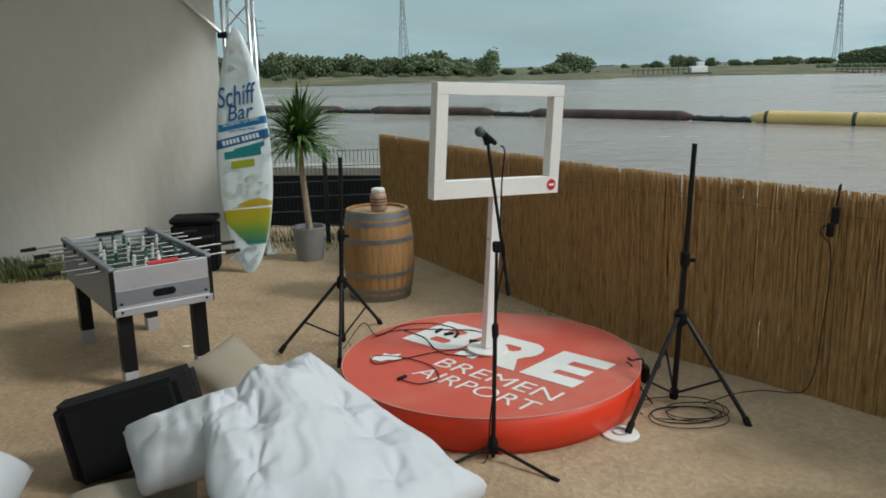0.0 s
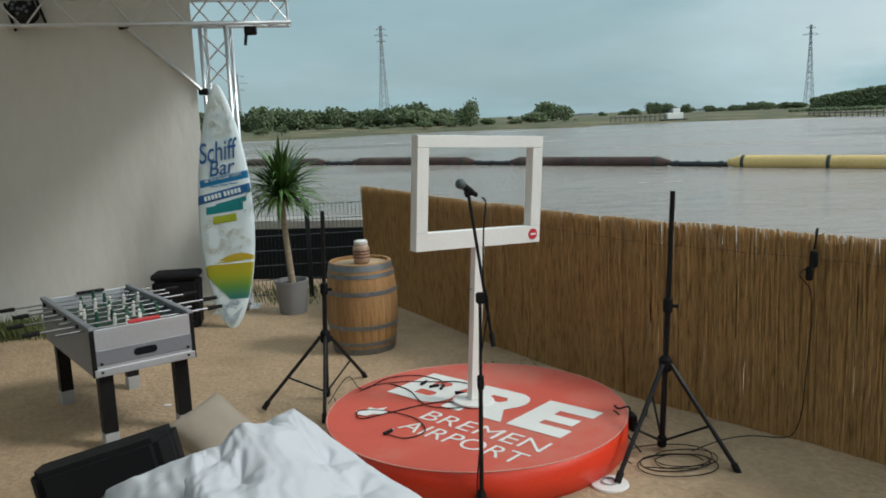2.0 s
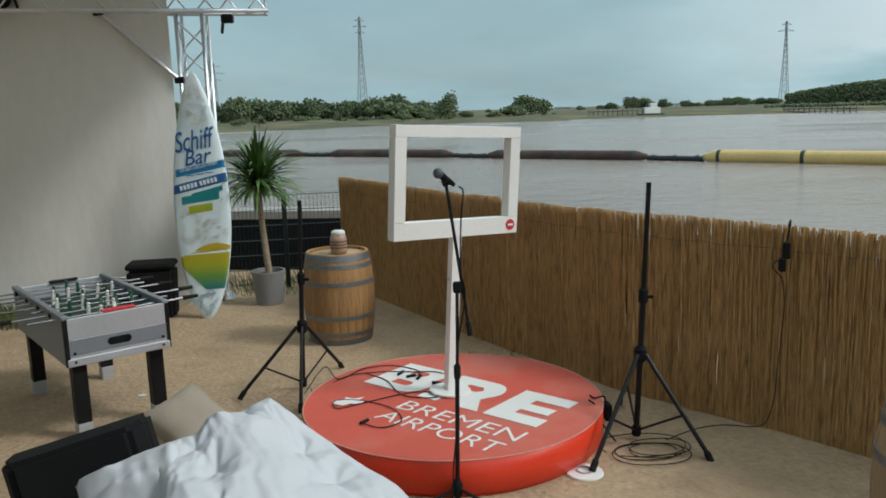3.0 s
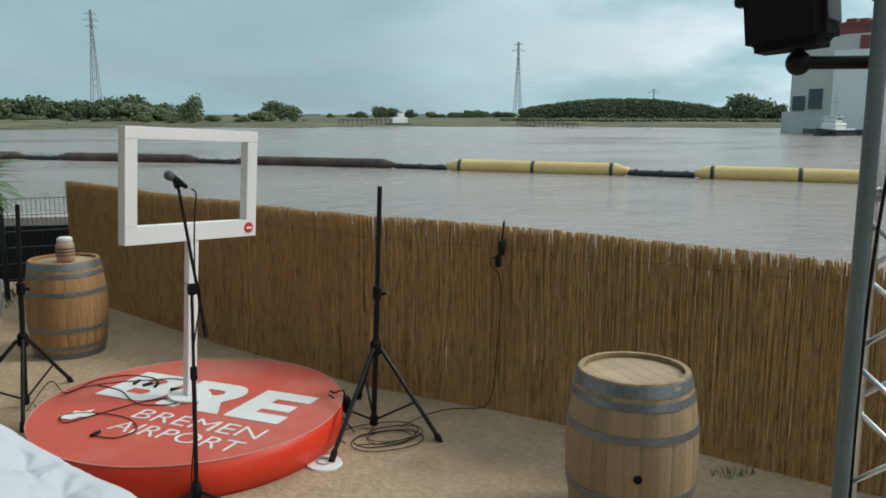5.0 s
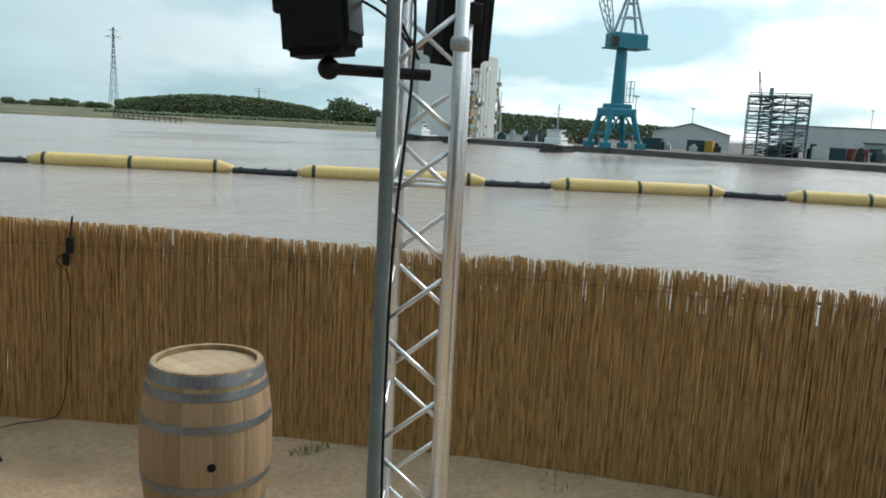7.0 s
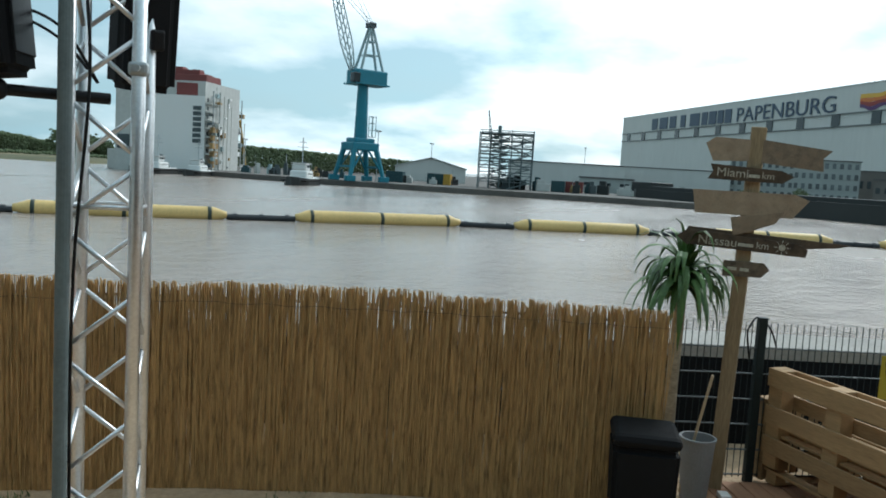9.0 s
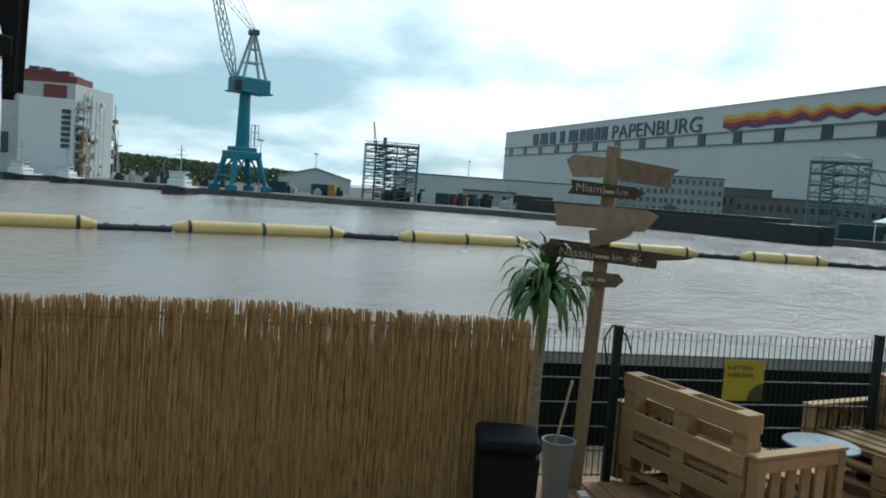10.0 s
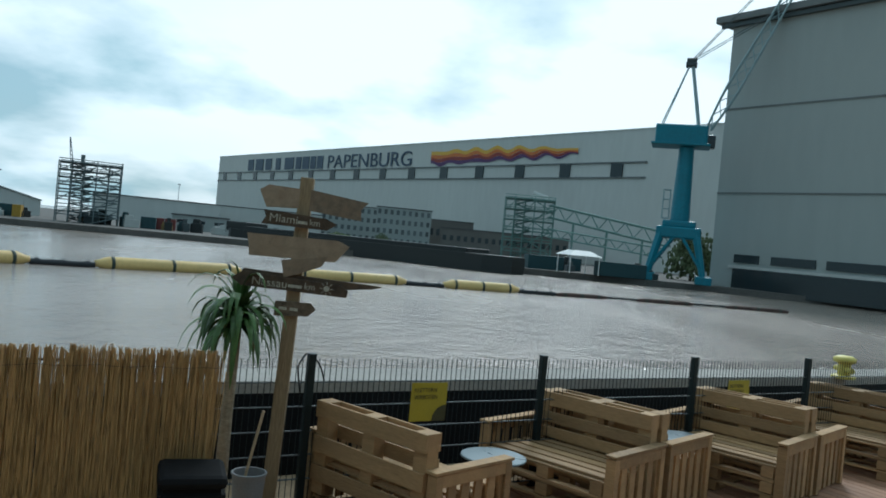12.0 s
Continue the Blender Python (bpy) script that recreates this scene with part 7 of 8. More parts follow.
# ---- bins and buckets ----
def bin_box(x, y, turn, w, d, h, label, lid_h=0.05):
    t = thing("waste_bin", label, "bin", Matrix.Translation((x, y, 0)) @ Matrix.Rotation(radians(turn), 4, "Z"))
    bm = slab([(-w * 0.46, -d * 0.46), (w * 0.46, -d * 0.46), (w * 0.46, d * 0.46), (-w * 0.46, d * 0.46)], 0, h - lid_h)
    for v in bm.verts:
        if v.co.z > 0.1:
            v.co.x *= 1.08; v.co.y *= 1.08
    bmesh.ops.remove_doubles(bm, verts=bm.verts, dist=0.0005)
    bmesh.ops.bevel(bm, geom=list(bm.edges), offset=0.03, segments=3, affect="EDGES")
    part("body", bm, "plastic", t)
    part("lid", box((w * 1.03, d * 1.03, lid_h), (0, 0, h - lid_h / 2 + 0.004), lid_h * 0.46), "plastic", t)
    return t


bin_box(-2.56, 9.02, 5, 0.50, 0.36, 0.63, "black plastic bin before the tarpaulin", 0.07)
bin_box(5.12, -0.10, 14, 0.42, 0.40, 0.655, "black plastic bin at the end of the reed fence", 0.085)
b = thing("bucket", "light grey plastic bucket planter with a wooden stick", "bucket", Matrix.Translation((5.83, -0.36, 0)))
part("shell", lathe([(0.085, 0), (0.09, 0.006), (0.118, 0.42), (0.126, 0.425), (0.126, 0.44), (0.11, 0.44), (0.08, 0.03)], 32), "potgrey", b, smooth=False)
s = thing("wooden_stick", "pale wooden slat standing in the bucket", "stick")
part("slat", box((0.042, 0.018, 0.85), (0, 0, 0.425), 0.003), "head", s)
s.matrix_basis = Matrix.Translation((5.80, -0.27, 0.04)) @ Matrix.Rotation(radians(10), 4, "X") @ Matrix.Rotation(radians(4), 4, "Y")
bx = thing("small_box", "small white carton beside the signpost", "box", Matrix.Translation((5.88, -0.56, 0.0)) @ Matrix.Rotation(0.4, 4, "Z"))
part("carton", box((0.10, 0.07, 0.06), (0, 0, 0.03), 0.004), "white", bx)


# ---- signpost ----
def signpost():
    t = thing("signpost", "timber signpost with weathered wooden arrow boards", "signpost", Matrix.Translation((6.07, -0.46, 0.02)) @ Matrix.Rotation(radians(-90), 4, "Z") @ Matrix.Rotation(radians(1.7), 4, "Y"))
    part("post", box((0.10, 0.09, 2.60), (0.02, 0, 1.26), 0.008), "postwood", t)

    def arrow(pts, y, material, thick=0.022):
        bm = bmesh.new()
        f = [bm.verts.new((x, y, z)) for x, z in pts]
        k = [bm.verts.new((x, y + thick, z)) for x, z in pts]
        bm.faces.new(f); bm.faces.new(k)
        for i in range(len(pts)):
            jn = (i + 1) % len(pts)
            bm.faces.new((f[i], f[jn], k[jn], k[i]))
        return part("board", bm, material, t)
    fr, bk = -0.07, 0.047
    arrow([(-0.31, 2.43), (-0.25, 2.475), (-0.02, 2.47), (-0.02, 2.325), (-0.25, 2.31), (-0.28, 2.37)], fr + 0.02, "signwood")
    arrow([(0.06, 2.475), (0.49, 2.43), (0.44, 2.375), (0.45, 2.29), (0.06, 2.32)], fr + 0.02, "signwood")
    arrow([(-0.26, 2.29), (0.20, 2.275), (0.28, 2.24), (0.21, 2.19), (-0.27, 2.185), (-0.24, 2.24)], fr - 0.015, "darkwood")
    arrow([(-0.36, 2.105), (0.30, 2.125), (0.39, 2.09), (0.30, 1.965), (-0.33, 1.945), (-0.34, 2.02)], fr, "signwood")
    arrow([(-0.09, 1.935), (0.12, 1.975), (0.25, 2.005), (0.20, 1.92), (0.08, 1.865), (-0.06, 1.81)], fr - 0.01, "signwood")
    arrow([(-0.36, 1.845), (0.67, 1.825), (0.60, 1.80), (0.36, 1.765), (-0.38, 1.79)], fr + 0.015, "darkwood")
    arrow([(-0.43, 1.77), (-0.36, 1.825), (0.36, 1.80), (0.42, 1.765), (0.41, 1.715), (-0.36, 1.72)], fr - 0.015, "darkwood")
    arrow([(-0.10, 1.635), (0.16, 1.645), (0.20, 1.60), (0.15, 1.545), (-0.10, 1.525)], fr, "signwood")
    turn = Matrix.Rotation(radians(90), 4, "X")
    words("Miami", 0.20, Matrix.Translation((-0.21, fr - 0.017, 2.21)) @ turn, "chalk", t, height=0.058, depth=0.001)
    words("Nassau", 0.25, Matrix.Translation((-0.28, fr - 0.017, 1.735)) @ turn, "chalk", t, height=0.06, depth=0.001)
    for x, z in ((0.08, 2.212), (0.10, 1.742)):
        words("km", 0.075, Matrix.Translation((x, fr - 0.017, z)) @ turn, "chalk", t, height=0.045, depth=0.001)
    for x, z, w in ((0.03, 2.225, 0.07), (0.03, 1.755, 0.10), (-0.04, 1.585, 0.06), (0.04, 1.585, 0.06)):
        part("scribble", box((w, 0.002, 0.022), (x, fr - (0.0 if z < 1.6 else 0.016) - 0.002, z)), "chalk", t)
    part("sun_mark", tube((0.26, fr - 0.018, 1.765), (0.26, fr - 0.014, 1.765), 0.022, 16), "chalk", t)
    for k in range(8):
        a = k * math.pi / 4
        part("ray", box((0.022, 0.002, 0.005), (0.26 + 0.04 * math.cos(a), fr - 0.016, 1.765 + 0.04 * math.sin(a)), 0, rot=Matrix.Rotation(-a, 4, "Y")), "chalk", t)


signpost()


# ---- pallet sofas ----
def pallet_sofa(label, m):
    """Width along x, the seat faces +y."""
    t = thing("pallet_sofa", label, "sofa", m, "pallet sofas")
    def bd(name, size, at, rot=None):
        part(name, box(size, at, 0.003, rot=rot), "pallet", t)
    for k in range(5):
        bd("seat_board", (1.2, 0.105, 0.022), (0, -0.22 + 0.145 * k, 0.40))
    for z in (0.375, 0.25, 0.235, 0.10):
        for y in (-0.30, 0.05, 0.40):
            bd("stringer", (1.2, 0.095, 0.020), (0, y, z))
    for y in (-0.30, 0.05, 0.40):
        for x in (-0.53, 0, 0.53):
            for z in (0.315, 0.17):
                bd("block", (0.12, 0.095, 0.10), (x, y, z))
    for z in (0.02,):
        for x in (-0.53, 0, 0.53):
            bd("runner", (0.10, 0.8, 0.022), (x, 0.05, 0.018))
            bd("runner_block", (0.10, 0.095, 0.07), (x, 0.40, 0.06)); bd("runner_block", (0.10, 0.095, 0.07), (x, -0.30, 0.06))
    # upright pallet as backrest
    for z, hgt in ((0.79, 0.13), (0.62, 0.10), (0.48, 0.10)):
        bd("back_board", (1.2, 0.020, hgt), (0, -0.255, z))
    for z, hgt in ((0.79, 0.13), (0.52, 0.13), (0.30, 0.12)):
        bd("back_board", (1.2, 0.020, hgt), (0, -0.385, z))
    for x in (-0.535, 0, 0.535):
        bd("back_block", (0.13, 0.11, 0.72), (x, -0.32, 0.495))
    # slatted arms
    for s in (-1, 1):
        x = s * 0.655
        bd("arm_top", (0.10, 0.86, 0.022), (x, 0.05, 0.605))
        bd("arm_rail", (0.022, 0.82, 0.09), (x + s * 0.03, 0.05, 0.545))
        for k in range(6):
            bd("arm_slat", (0.022, 0.085, 0.56), (x + s * 0.008, -0.31 + 0.144 * k, 0.30))
        bd("arm_post", (0.09, 0.07, 0.58), (x, 0.43, 0.295)); bd("arm_post", (0.09, 0.07, 0.58), (x, -0.33, 0.295))
    return t


FACE = math.atan2(-0.74, 0.67) - math.pi / 2
sofa = pallet_sofa("raw pine pallet sofa with slatted arms, back to the viewer", Matrix.Translation((6.17, -1.46, 0.028)) @ Matrix.Rotation(FACE, 4, "Z"))
for x, y, turned in ((7.03, -3.02, 1), (7.55, -3.62, 0), (7.95, -4.93, 1), (8.46, -5.52, 0), (9.16, -6.90, 1), (9.65, -7.5, 0)):
    c = copy_thing(sofa, Matrix.Translation((x, y, 0.028)) @ Matrix.Rotation(FACE + math.pi * turned, 4, "Z"))
    c["label"] = "raw pine pallet sofa with slatted arms by the fence"


def side_table(x, y):
    t = thing("side_table", "low round grey metal side table between pallet sofas", "table", Matrix.Translation((x, y, 0.028)))
    part("tabletop", lathe([(0.26, 0.0), (0.27, 0.004), (0.27, 0.016), (0.262, 0.02)], 40), "tabletop", t).matrix_basis = Matrix.Translation((0, 0, 0.46))
    part("stem", tube((0, 0, 0.012), (0, 0, 0.465), 0.03, 14), "black", t)
    part("foot", lathe([(0.18, 0.0), (0.18, 0.01), (0.04, 0.03)], 30), "black", t)


side_table(6.50, -2.22)
side_table(7.75, -4.30)


# ---- notices and details on the fence ----
def notice(at, turn, label):
    t = thing("notice_sign", label, "sign", Matrix.Translation(at) @ Matrix.Rotation(turn, 4, "Z"), "fence notices")
    part("plate", box((0.36, 0.006, 0.33), (0, 0, 0), 0.002), "ysign", t)
    for k, (text, w) in enumerate((("KLETTERN", 0.22), ("VERBOTEN", 0.23))):
        words(text, w, Matrix.Translation((-0.15, -0.005, 0.085 - 0.06 * k)) @ Matrix.Rotation(radians(90), 4, "X"), "signprint", t, height=0.036, depth=0.001)
    bm = bmesh.new()
    v = [bm.verts.new((0.18 - 0.14 * math.cos(a), -0.005, -0.165 + 0.14 * math.sin(a))) for a in [k * math.pi / 24 for k in range(13)]]
    c = bm.verts.new((0.178, -0.005, -0.163))
    for a2, b2 in zip(v, v[1:]):
        bm.faces.new((a2, b2, c))
    part("corner_mark", bm, "signprint", t)


FDIR = math.atan2(-2.08, 1.07)
notice((6.87, -1.68, 0.83), FDIR, "yellow notice sign fixed to the mesh fence")
notice((8.66, -5.28, 0.82), FDIR, "yellow notice sign fixed to the mesh fence")
t = thing("cable_loop", "black cable loop hung over the fence post", "cable")
part("cord", cable([(6.36, -0.63, 0.9), (6.30, -0.60, 1.10), (6.30, -0.61, 1.17), (6.36, -0.66, 1.235), (6.42, -0.75, 1.15), (6.44, -0.80, 1.02)], 0.007), "black", t)
t = thing("bollard", "yellow mooring bollard on the flood wall", "bollard", Matrix.Translation((10.76, -7.80, 0.845)))
part("base", lathe([(0.16, 0), (0.16, 0.03), (0.10, 0.05)], 24), "bollard", t)
part("column", tube((0, 0, 0.04), (0, 0, 0.22), 0.085, 20), "bollard", t)
part("head", lathe([(0.09, 0.20), (0.15, 0.23), (0.15, 0.28), (0.10, 0.31)], 24), "bollard", t, smooth=True)
part("horn", tube((-0.2, 0, 0.12), (0.2, 0, 0.12), 0.04, 12), "bollard", t)

# plug and cord on the reed fence
t = thing("extension_plug", "black extension socket hung on the reed fence with its cord", "socket", Matrix.Translation((2.575, 4.86, 0.045)))
part("socket", box((0.042, 0.04, 0.11), (0.0, -0.02, 1.20), 0.012), "rubber", t)
part("plug", box((0.04, 0.04, 0.09), (-0.03, -0.03, 1.11), 0.012), "rubber", t)
part("loop", cable([(0.0, -0.02, 1.26), (0.015, -0.02, 1.34), (0.03, 0.0, 1.39), (0.03, 0.03, 1.34)], 0.006), "rubber", t)
part("strand", cable([(-0.03, -0.03, 1.08), (-0.06, -0.03, 1.14), (-0.09, -0.03, 1.10), (-0.05, -0.03, 1.05), (-0.02, -0.03, 1.0), (-0.005, -0.03, 0.8), (-0.03, -0.03, 0.45), (-0.05, -0.03, 0.2), (-0.09, -0.02, 0.06), (-0.16, 0.0, 0.022), (-0.35, 0.06, 0.02), (-0.55, 0.02, 0.02), (-0.80, -0.12, 0.02)], 0.0036), "rubber", t)

# coiled cables on the sand under the stand
t = thing("coiled_cable", "black cable lying in loose loops on the sand", "cable", Matrix.Translation((1.62, 4.72, 0.02)))
rnd = random.Random(3)
for k in range(5):
    r0, cx, cy = rnd.uniform(0.14, 0.25), rnd.uniform(-0.10, 0.10), rnd.uniform(-0.10, 0.08)
    part("loop", cable([(cx + r0 * 1.2 * math.cos(a), cy + r0 * 0.8 * math.sin(a), 0.006 * k + 0.003 * math.sin(3 * a)) for a in [0.45 * i + k for i in range(14)]], 0.0033), "rubber", t)
part("tail", cable([(-0.15, 0.1, 0.02), (-0.22, 0.2, 0.12), (-0.25, 0.24, 0.22), (-0.29, 0.25, 0.255)], 0.0055), "rubber", t)
t = thing("adapter", "black plug adapter hanging over the stage rim", "adapter", Matrix.Translation((1.43, 5.02, 0.17)))
part("body", box((0.05, 0.10, 0.12), (0.04, 0, 0.0), 0.018), "plastic", t)
part("cord", cable([(0.03, 0, 0.05), (0.02, 0.01, 0.10), (-0.04, 0.03, 0.085), (-0.05, 0.10, 0.08)], 0.006), "rubber", t)
t = thing("foot_plate", "white plastic disc under the stand's leg", "plate", Matrix.Translation((1.17, 4.45, 0.012)))
part("disc", lathe([(0.11, 0), (0.115, 0.004), (0.11, 0.014), (0.06, 0.018)], 30), "white", t)
part("ring", lathe([(0.045, 0.018), (0.05, 0.02), (0.05, 0.026), (0.042, 0.026)], 24, close=False), "galv", t)

# loose cables and tape on the stage
t = thing("stage_cable", "black microphone cables lying loose on the red stage", "cable", Matrix.Translation((STAGE.x, STAGE.y, SH + 0.009)))
for pts in (((-1.02, 0.62, -0.10), (-0.95, 0.35, -0.04), (-0.75, 0.55, 0.0), (-0.50, 0.62, 0.0), (-0.25, 0.58, 0.0), (-0.10, 0.56, 0.0), (-0.02, 0.50, 0.0)),
            ((-1.05, 0.45, -0.08), (-0.92, 0.75, 0.02), (-0.80, 0.50, 0.0), (-0.62, 0.72, 0.0), (-0.40, 0.76, 0.0), (-0.22, 0.62, 0.0), (-0.20, 0.50, 0.0)),
            ((-0.60, 0.60, 0.0), (-0.45, 0.42, 0.0), (-0.38, 0.18, 0.0), (-0.30, 0.05, 0.0), (-0.12, 0.0, 0.0), (-0.10, 0.10, 0.0), (-0.30, 0.12, 0.0), (-0.60, -0.02, 0.0), (-0.78, -0.10, 0.0), (-0.80, 0.05, 0.0), (-0.62, 0.02, 0.0), (-0.42, -0.15, 0.0), (-0.36, -0.38, 0.0), (-0.48, -0.48, 0.0), (-0.60, -0.40, 0.0))):
    part("cord", cable(pts, 0.0038), "rubber", t)
for x, y, a in ((-0.30, 0.46, 0.3), (-0.22, 0.40, 1.2), (-0.12, 0.30, -0.4), (-0.05, 0.20, 0.1), (-0.62, -0.40, 0.8), (-0.36, 0.52, 1.0)):
    part("plug", tube((x, y, 0.006), (x + 0.07 * math.cos(a), y + 0.07 * math.sin(a), 0.006), 0.011, 10), "rubber", t)
    part("plug_tip", tube((x + 0.07 * math.cos(a), y + 0.07 * math.sin(a), 0.006), (x + 0.085 * math.cos(a), y + 0.085 * math.sin(a), 0.006), 0.008, 10), "chrome", t)
t = thing("torn_tape", "torn white tape scrap on the red stage", "tape", Matrix.Translation((STAGE.x - 0.70, STAGE.y + 0.02, SH + 0.006)))
part("scrap", slab([(-0.11, -0.03), (-0.05, -0.07), (0.0, -0.04), (0.06, -0.06), (0.10, -0.01), (0.06, 0.02), (0.09, 0.07), (0.02, 0.05), (-0.03, 0.09), (-0.05, 0.03), (-0.12, 0.03)], 0, 0.003), "white", t)


# ---- bedding, cushions, monitor in the foreground ----
def soft_body(name, label, category, fn, material, nu=40, nv=40, group=""):
    """A closed soft body: fn(u, v, side) gives the upper or lower sheet."""
    bm = bmesh.new()
    top = [[bm.verts.new(fn(i / nu, j / nv, 1)) for i in range(nu + 1)] for j in range(nv + 1)]
    bot = [[top[j][i] if i in (0, nu) or j in (0, nv) else bm.verts.new(fn(i / nu, j / nv, -1)) for i in range(nu + 1)] for j in range(nv + 1)]
    for j in range(nv):
        for i in range(nu):
            bm.faces.new((top[j][i], top[j][i + 1], top[j + 1][i + 1], top[j + 1][i]))
            bm.faces.new((bot[j][i], bot[j + 1][i], bot[j + 1][i + 1], bot[j][i + 1]))
    return single(name, bm, material, label, category, smooth=True, group=group)


def duvet():
    A, B, C, D = Vector((-1.17, 3.86, 0.53)), Vector((-0.66, 4.42, 0.56)), Vector((0.30, 3.62, 0.16)), Vector((-0.68, 2.40, 0.42))
    tufts = [((i + 0.5) / 2 + 0.07 * math.sin(i * 5 + j * 2), (j + 0.4) / 4 + 0.04 * math.cos(j * 4 + i * 3)) for i in range(2) for j in range(4)]

    def fn(u, v, side):
        p = A.lerp(B, u).lerp(D.lerp(C, u), v)
        edge = min(u, 1 - u, v, 1 - v)
        puff = min(1, edge * 9) ** 0.5
        dist = min(math.hypot(u - a, v - b) for a, b in tufts)
        quilt = 0.115 * min(1, dist * 4.2) ** 0.5 - 0.06
        ang = max((math.cos(5 * math.atan2(v - b, u - a) + 9 * a) * math.exp(-((math.hypot(u - a, v - b) - 0.07) / 0.05) ** 2) for a, b in tufts), key=abs)
        folds = 0.035 * noise.noise((u * 4.2, v * 4.2, 2)) + 0.018 * noise.noise((u * 8 + 3 * v, v * 5, 5)) + 0.009 * (0.5 - abs(noise.noise((u * 9 + 5 * v, v * 13 - 3 * u, 1)))) + 0.006 * noise.noise((u * 22 + 9 * v, v * 9, 7)) + 0.010 * ang
        hump = 0.07 * math.exp(-((u - 0.55) ** 2 + (v - 0.22) ** 2) / 0.10) + 0.06 * math.exp(-((u - 0.25) ** 2 + (v - 0.6) ** 2) / 0.08)
        z = p.z + hump + (0.05 + quilt + folds) * puff
        if side < 0:
            z = p.z + hump - 0.18 * puff
        wob = 0.035 * noise.noise((u * 5, v * 5, 9))
        return (p.x + wob, p.y + 0.03 * noise.noise((u * 5, v * 5, 13)), max(0.02, z))
    ob = soft_body("duvet", "crumpled white cotton duvet thrown over a seat", "duvet", fn, "cloth", 130, 130)

    E, Fp, G, Hh = Vector((-1.53, 3.80, 0.43)), Vector((-1.02, 3.92, 0.57)), Vector((-0.92, 3.40, 0.42)), Vector((-1.34, 3.46, 0.28))

    def fold(u, v, side):
        p = E.lerp(Fp, u).lerp(Hh.lerp(G, u), v)
        edge = min(u, 1 - u, v, 1 - v)
        puff = min(1, min(u, (1 - u) * 3, v, 1 - v) * 3) ** 0.5
        f = 0.03 * noise.noise((u * 4, v * 6, 22)) + 0.015 * noise.noise((u * 11, v * 4, 25))
        return (p.x, p.y + 0.02 * noise.noise((u * 4, v * 4, 3)), p.z + ((0.12 + f) * puff if side > 0 else -0.10 * puff))
    me = soft_body("duvet_fold", "folded-over corner of the white duvet", "duvet", fold, "cloth", 30, 24)
    me.name = "folded_corner"
    for key in ("label", "category"):
        if key in me:
            del me[key]
    me.parent = ob
    return ob


duvet()


def cushion(label, centre, sx, sy, sz, turn, tilt, material, seed, category="cushion"):
    m = pose(*centre, tilt[0], tilt[1], turn)

    def fn(u, v, side):
        x, y = (u * 2 - 1), (v * 2 - 1)
        e = max(0, 1 - abs(x) ** 3.0) * max(0, 1 - abs(y) ** 3.0)
        pinch = 1 - 0.08 * (1 - abs(x * y))
        f = 0.05 * noise.noise((u * 4, v * 4, seed)) * e
        p = m @ Vector((x * sx * pinch, y * sy * pinch, side * sz * (e ** 0.5) + f * sz))
        return (p.x, p.y, max(0.008, p.z))
    return soft_body("cushion", label, category, fn, material, 28, 28, "cushions")


cushion("beige canvas cushion lying on the sand", (-1.31, 5.22, 0.18), 0.23, 0.25, 0.12, 52, (34, -14), "canvas", 1)
cushion("large pale beanbag on the sand", (-2.36, 3.45, 0.22), 0.38, 0.42, 0.26, 10, (0, 6), "cloth", 2, "beanbag")
cushion("beige canvas beanbag under the black monitor", (-1.42, 3.55, 0.10), 0.32, 0.28, 0.13, 20, (6, 0), "canvas", 3, "beanbag")
cushion("pale beanbag supporting the duvet", (-0.42, 3.42, 0.14), 0.42, 0.40, 0.14, 40, (0, 0), "canvas", 4, "beanbag")


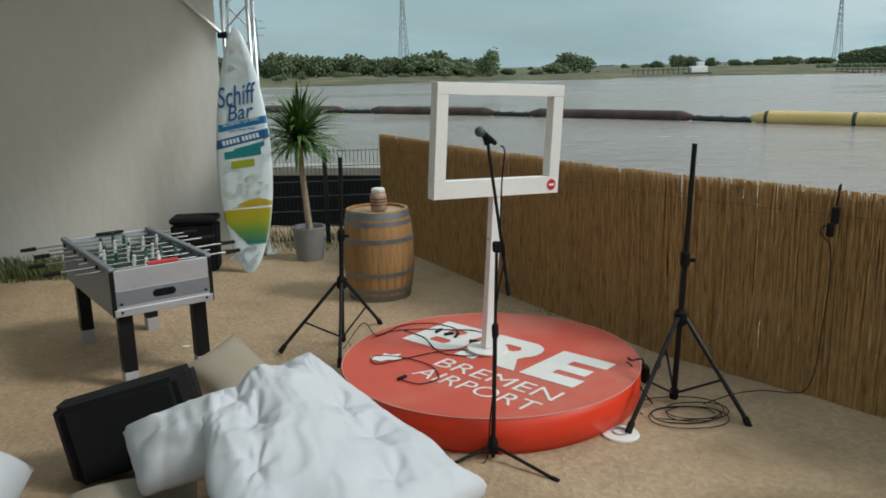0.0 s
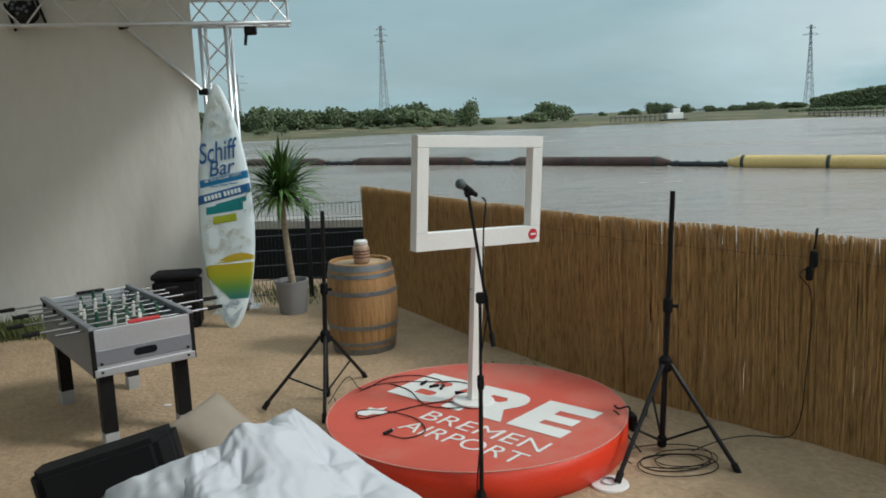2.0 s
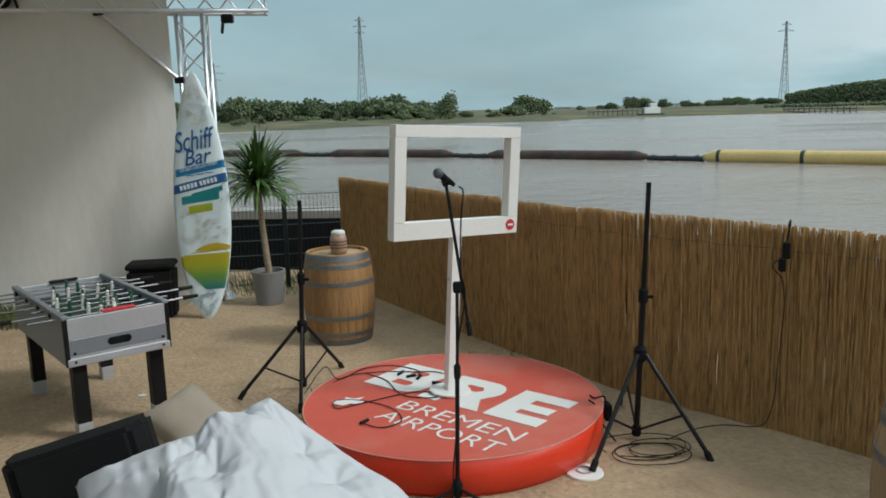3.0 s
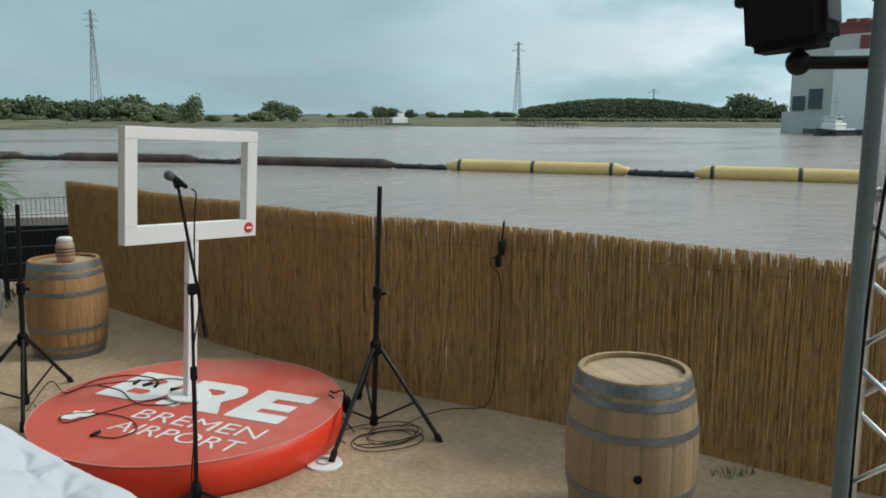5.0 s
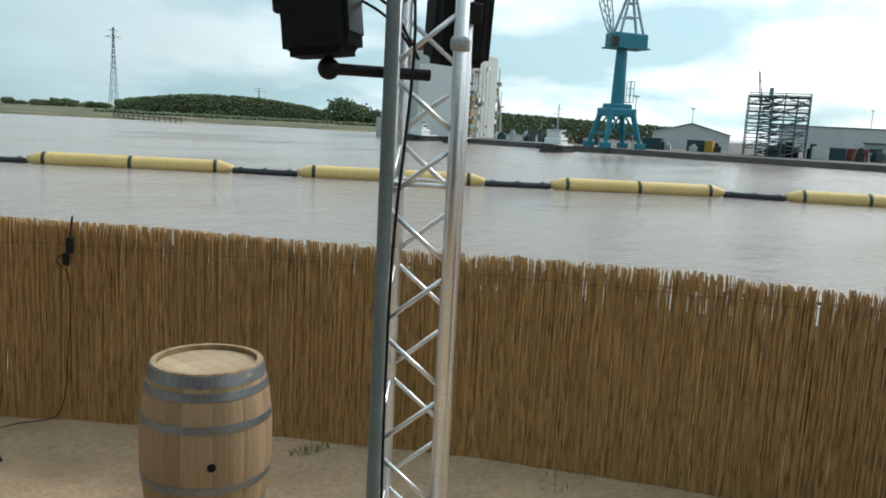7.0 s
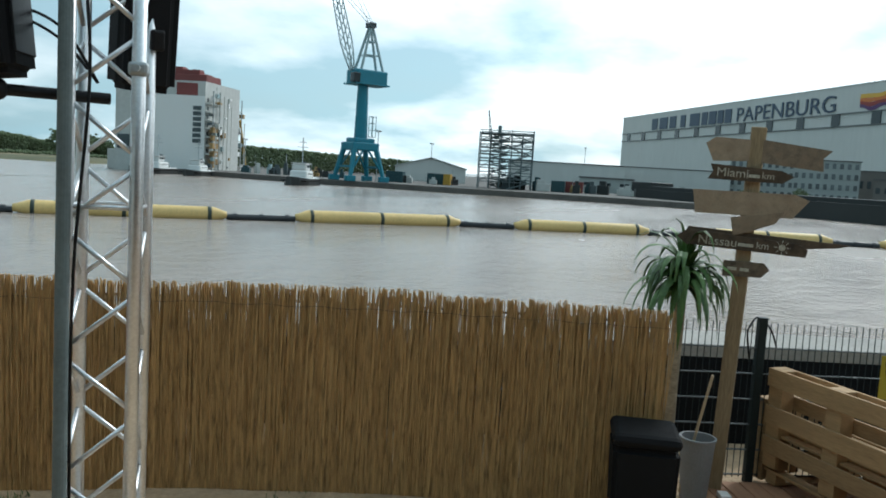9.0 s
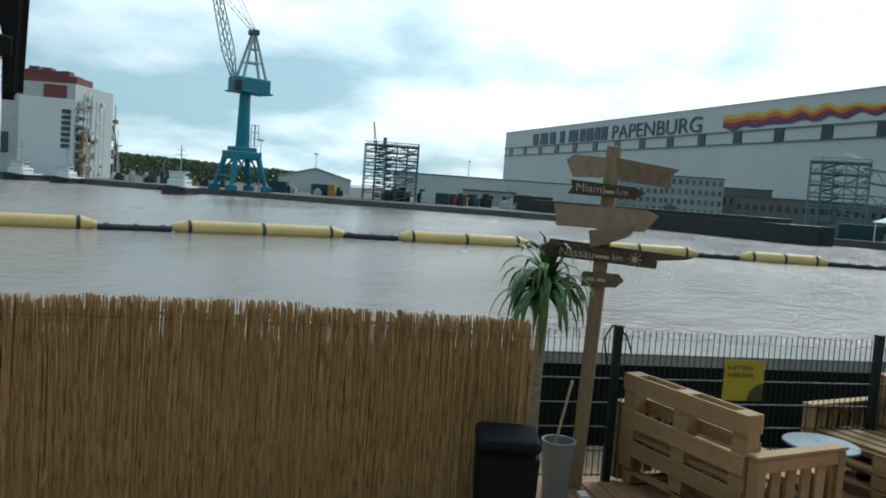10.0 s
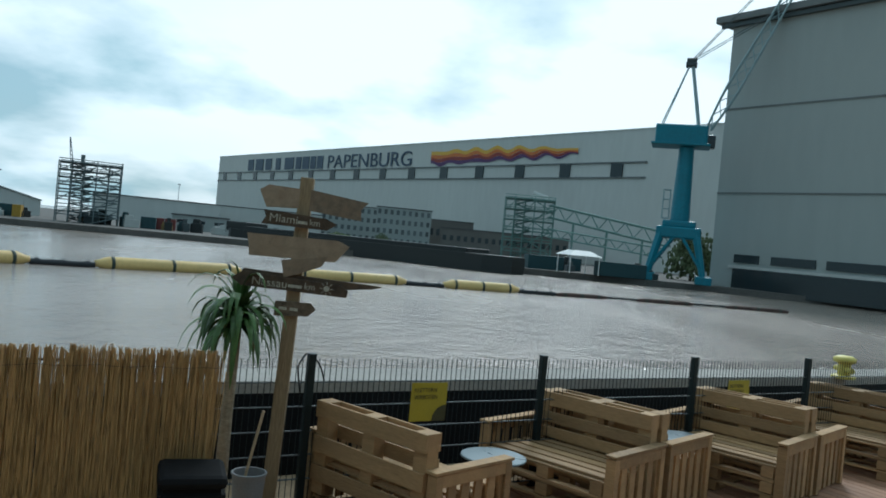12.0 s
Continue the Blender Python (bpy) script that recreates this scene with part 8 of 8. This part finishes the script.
def monitor():
    t = thing("floor_monitor", "black wedge stage monitor lying on a beanbag", "loudspeaker", Matrix.Translation((-1.57, 4.16, 0.10)) @ Matrix.Rotation(radians(12), 4, "Z") @ Matrix.Rotation(radians(-12), 4, "Y") @ Matrix.Rotation(radians(-10), 4, "X"))
    bm = slab([(-0.30, -0.19), (0.30, -0.19), (0.375, -0.04), (0.375, 0.17), (-0.375, 0.17), (-0.375, -0.04)], 0.0, 0.43)
    bmesh.ops.recalc_face_normals(bm, faces=bm.faces)
    bmesh.ops.bevel(bm, geom=list(bm.edges), offset=0.030, segments=4, affect="EDGES")
    part("cabinet", bm, "plastic", t)
    part("handle_recess", box((0.16, 0.012, 0.05), (0.0, 0.168, 0.28), 0.004), "dullblack", t)


monitor()
p = thing("paper_scrap", "small white paper scrap on the sand", "paper", Matrix.Translation((-1.95, 6.3, 0.018)))
part("sheet", slab([(-0.03, -0.02), (0.02, -0.025), (0.035, 0.01), (0.0, 0.03), (-0.03, 0.015)], 0, 0.004), "white", p)

# unseen wall and overhang added behind the viewer to block skylight; closes the terrace
bar = thing("bar_building", "unseen dark timber wall with overhang, added to block skylight", "building", Matrix.Translation((-1.9, -3.0, 0)) @ Matrix.Rotation(radians(-38), 4, "Z"), kind="structure")
part("wall", box((15, 0.3, 4.6), (0, -1.2, 2.3)), "blockerwood", bar)
part("awning", box((9.0, 4.2, 0.12), (-2.6, 0.9, 3.55)), "blockerwood", bar)
for x in (-7.2, 7.2):
    part("side_wall", box((0.3, 3.0, 4.6), (x, -2.8, 2.3)), "blockerwood", bar)

# unseen fabric roof added above the view to shade the tarpaulin side
roof = thing("stage_roof", "unseen white fabric roof added over the stage trusses for shade", "roof", kind="structure")
bm = bmesh.new()
v = [bm.verts.new(p) for p in ((-9.5, 8.6, 3.80), (-1.35, 9.95, 3.80), (0.90, 2.30, 4.3), (-9.5, -1.0, 4.3))]
w = [bm.verts.new((p.co.x, p.co.y, p.co.z + 0.02)) for p in v]
bm.faces.new(v)
bm.faces.new(w)
for i in range(4):
    bm.faces.new((v[i], v[(i + 1) % 4], w[(i + 1) % 4], w[i]))
part("fabric", bm, "rooffabric", roof)
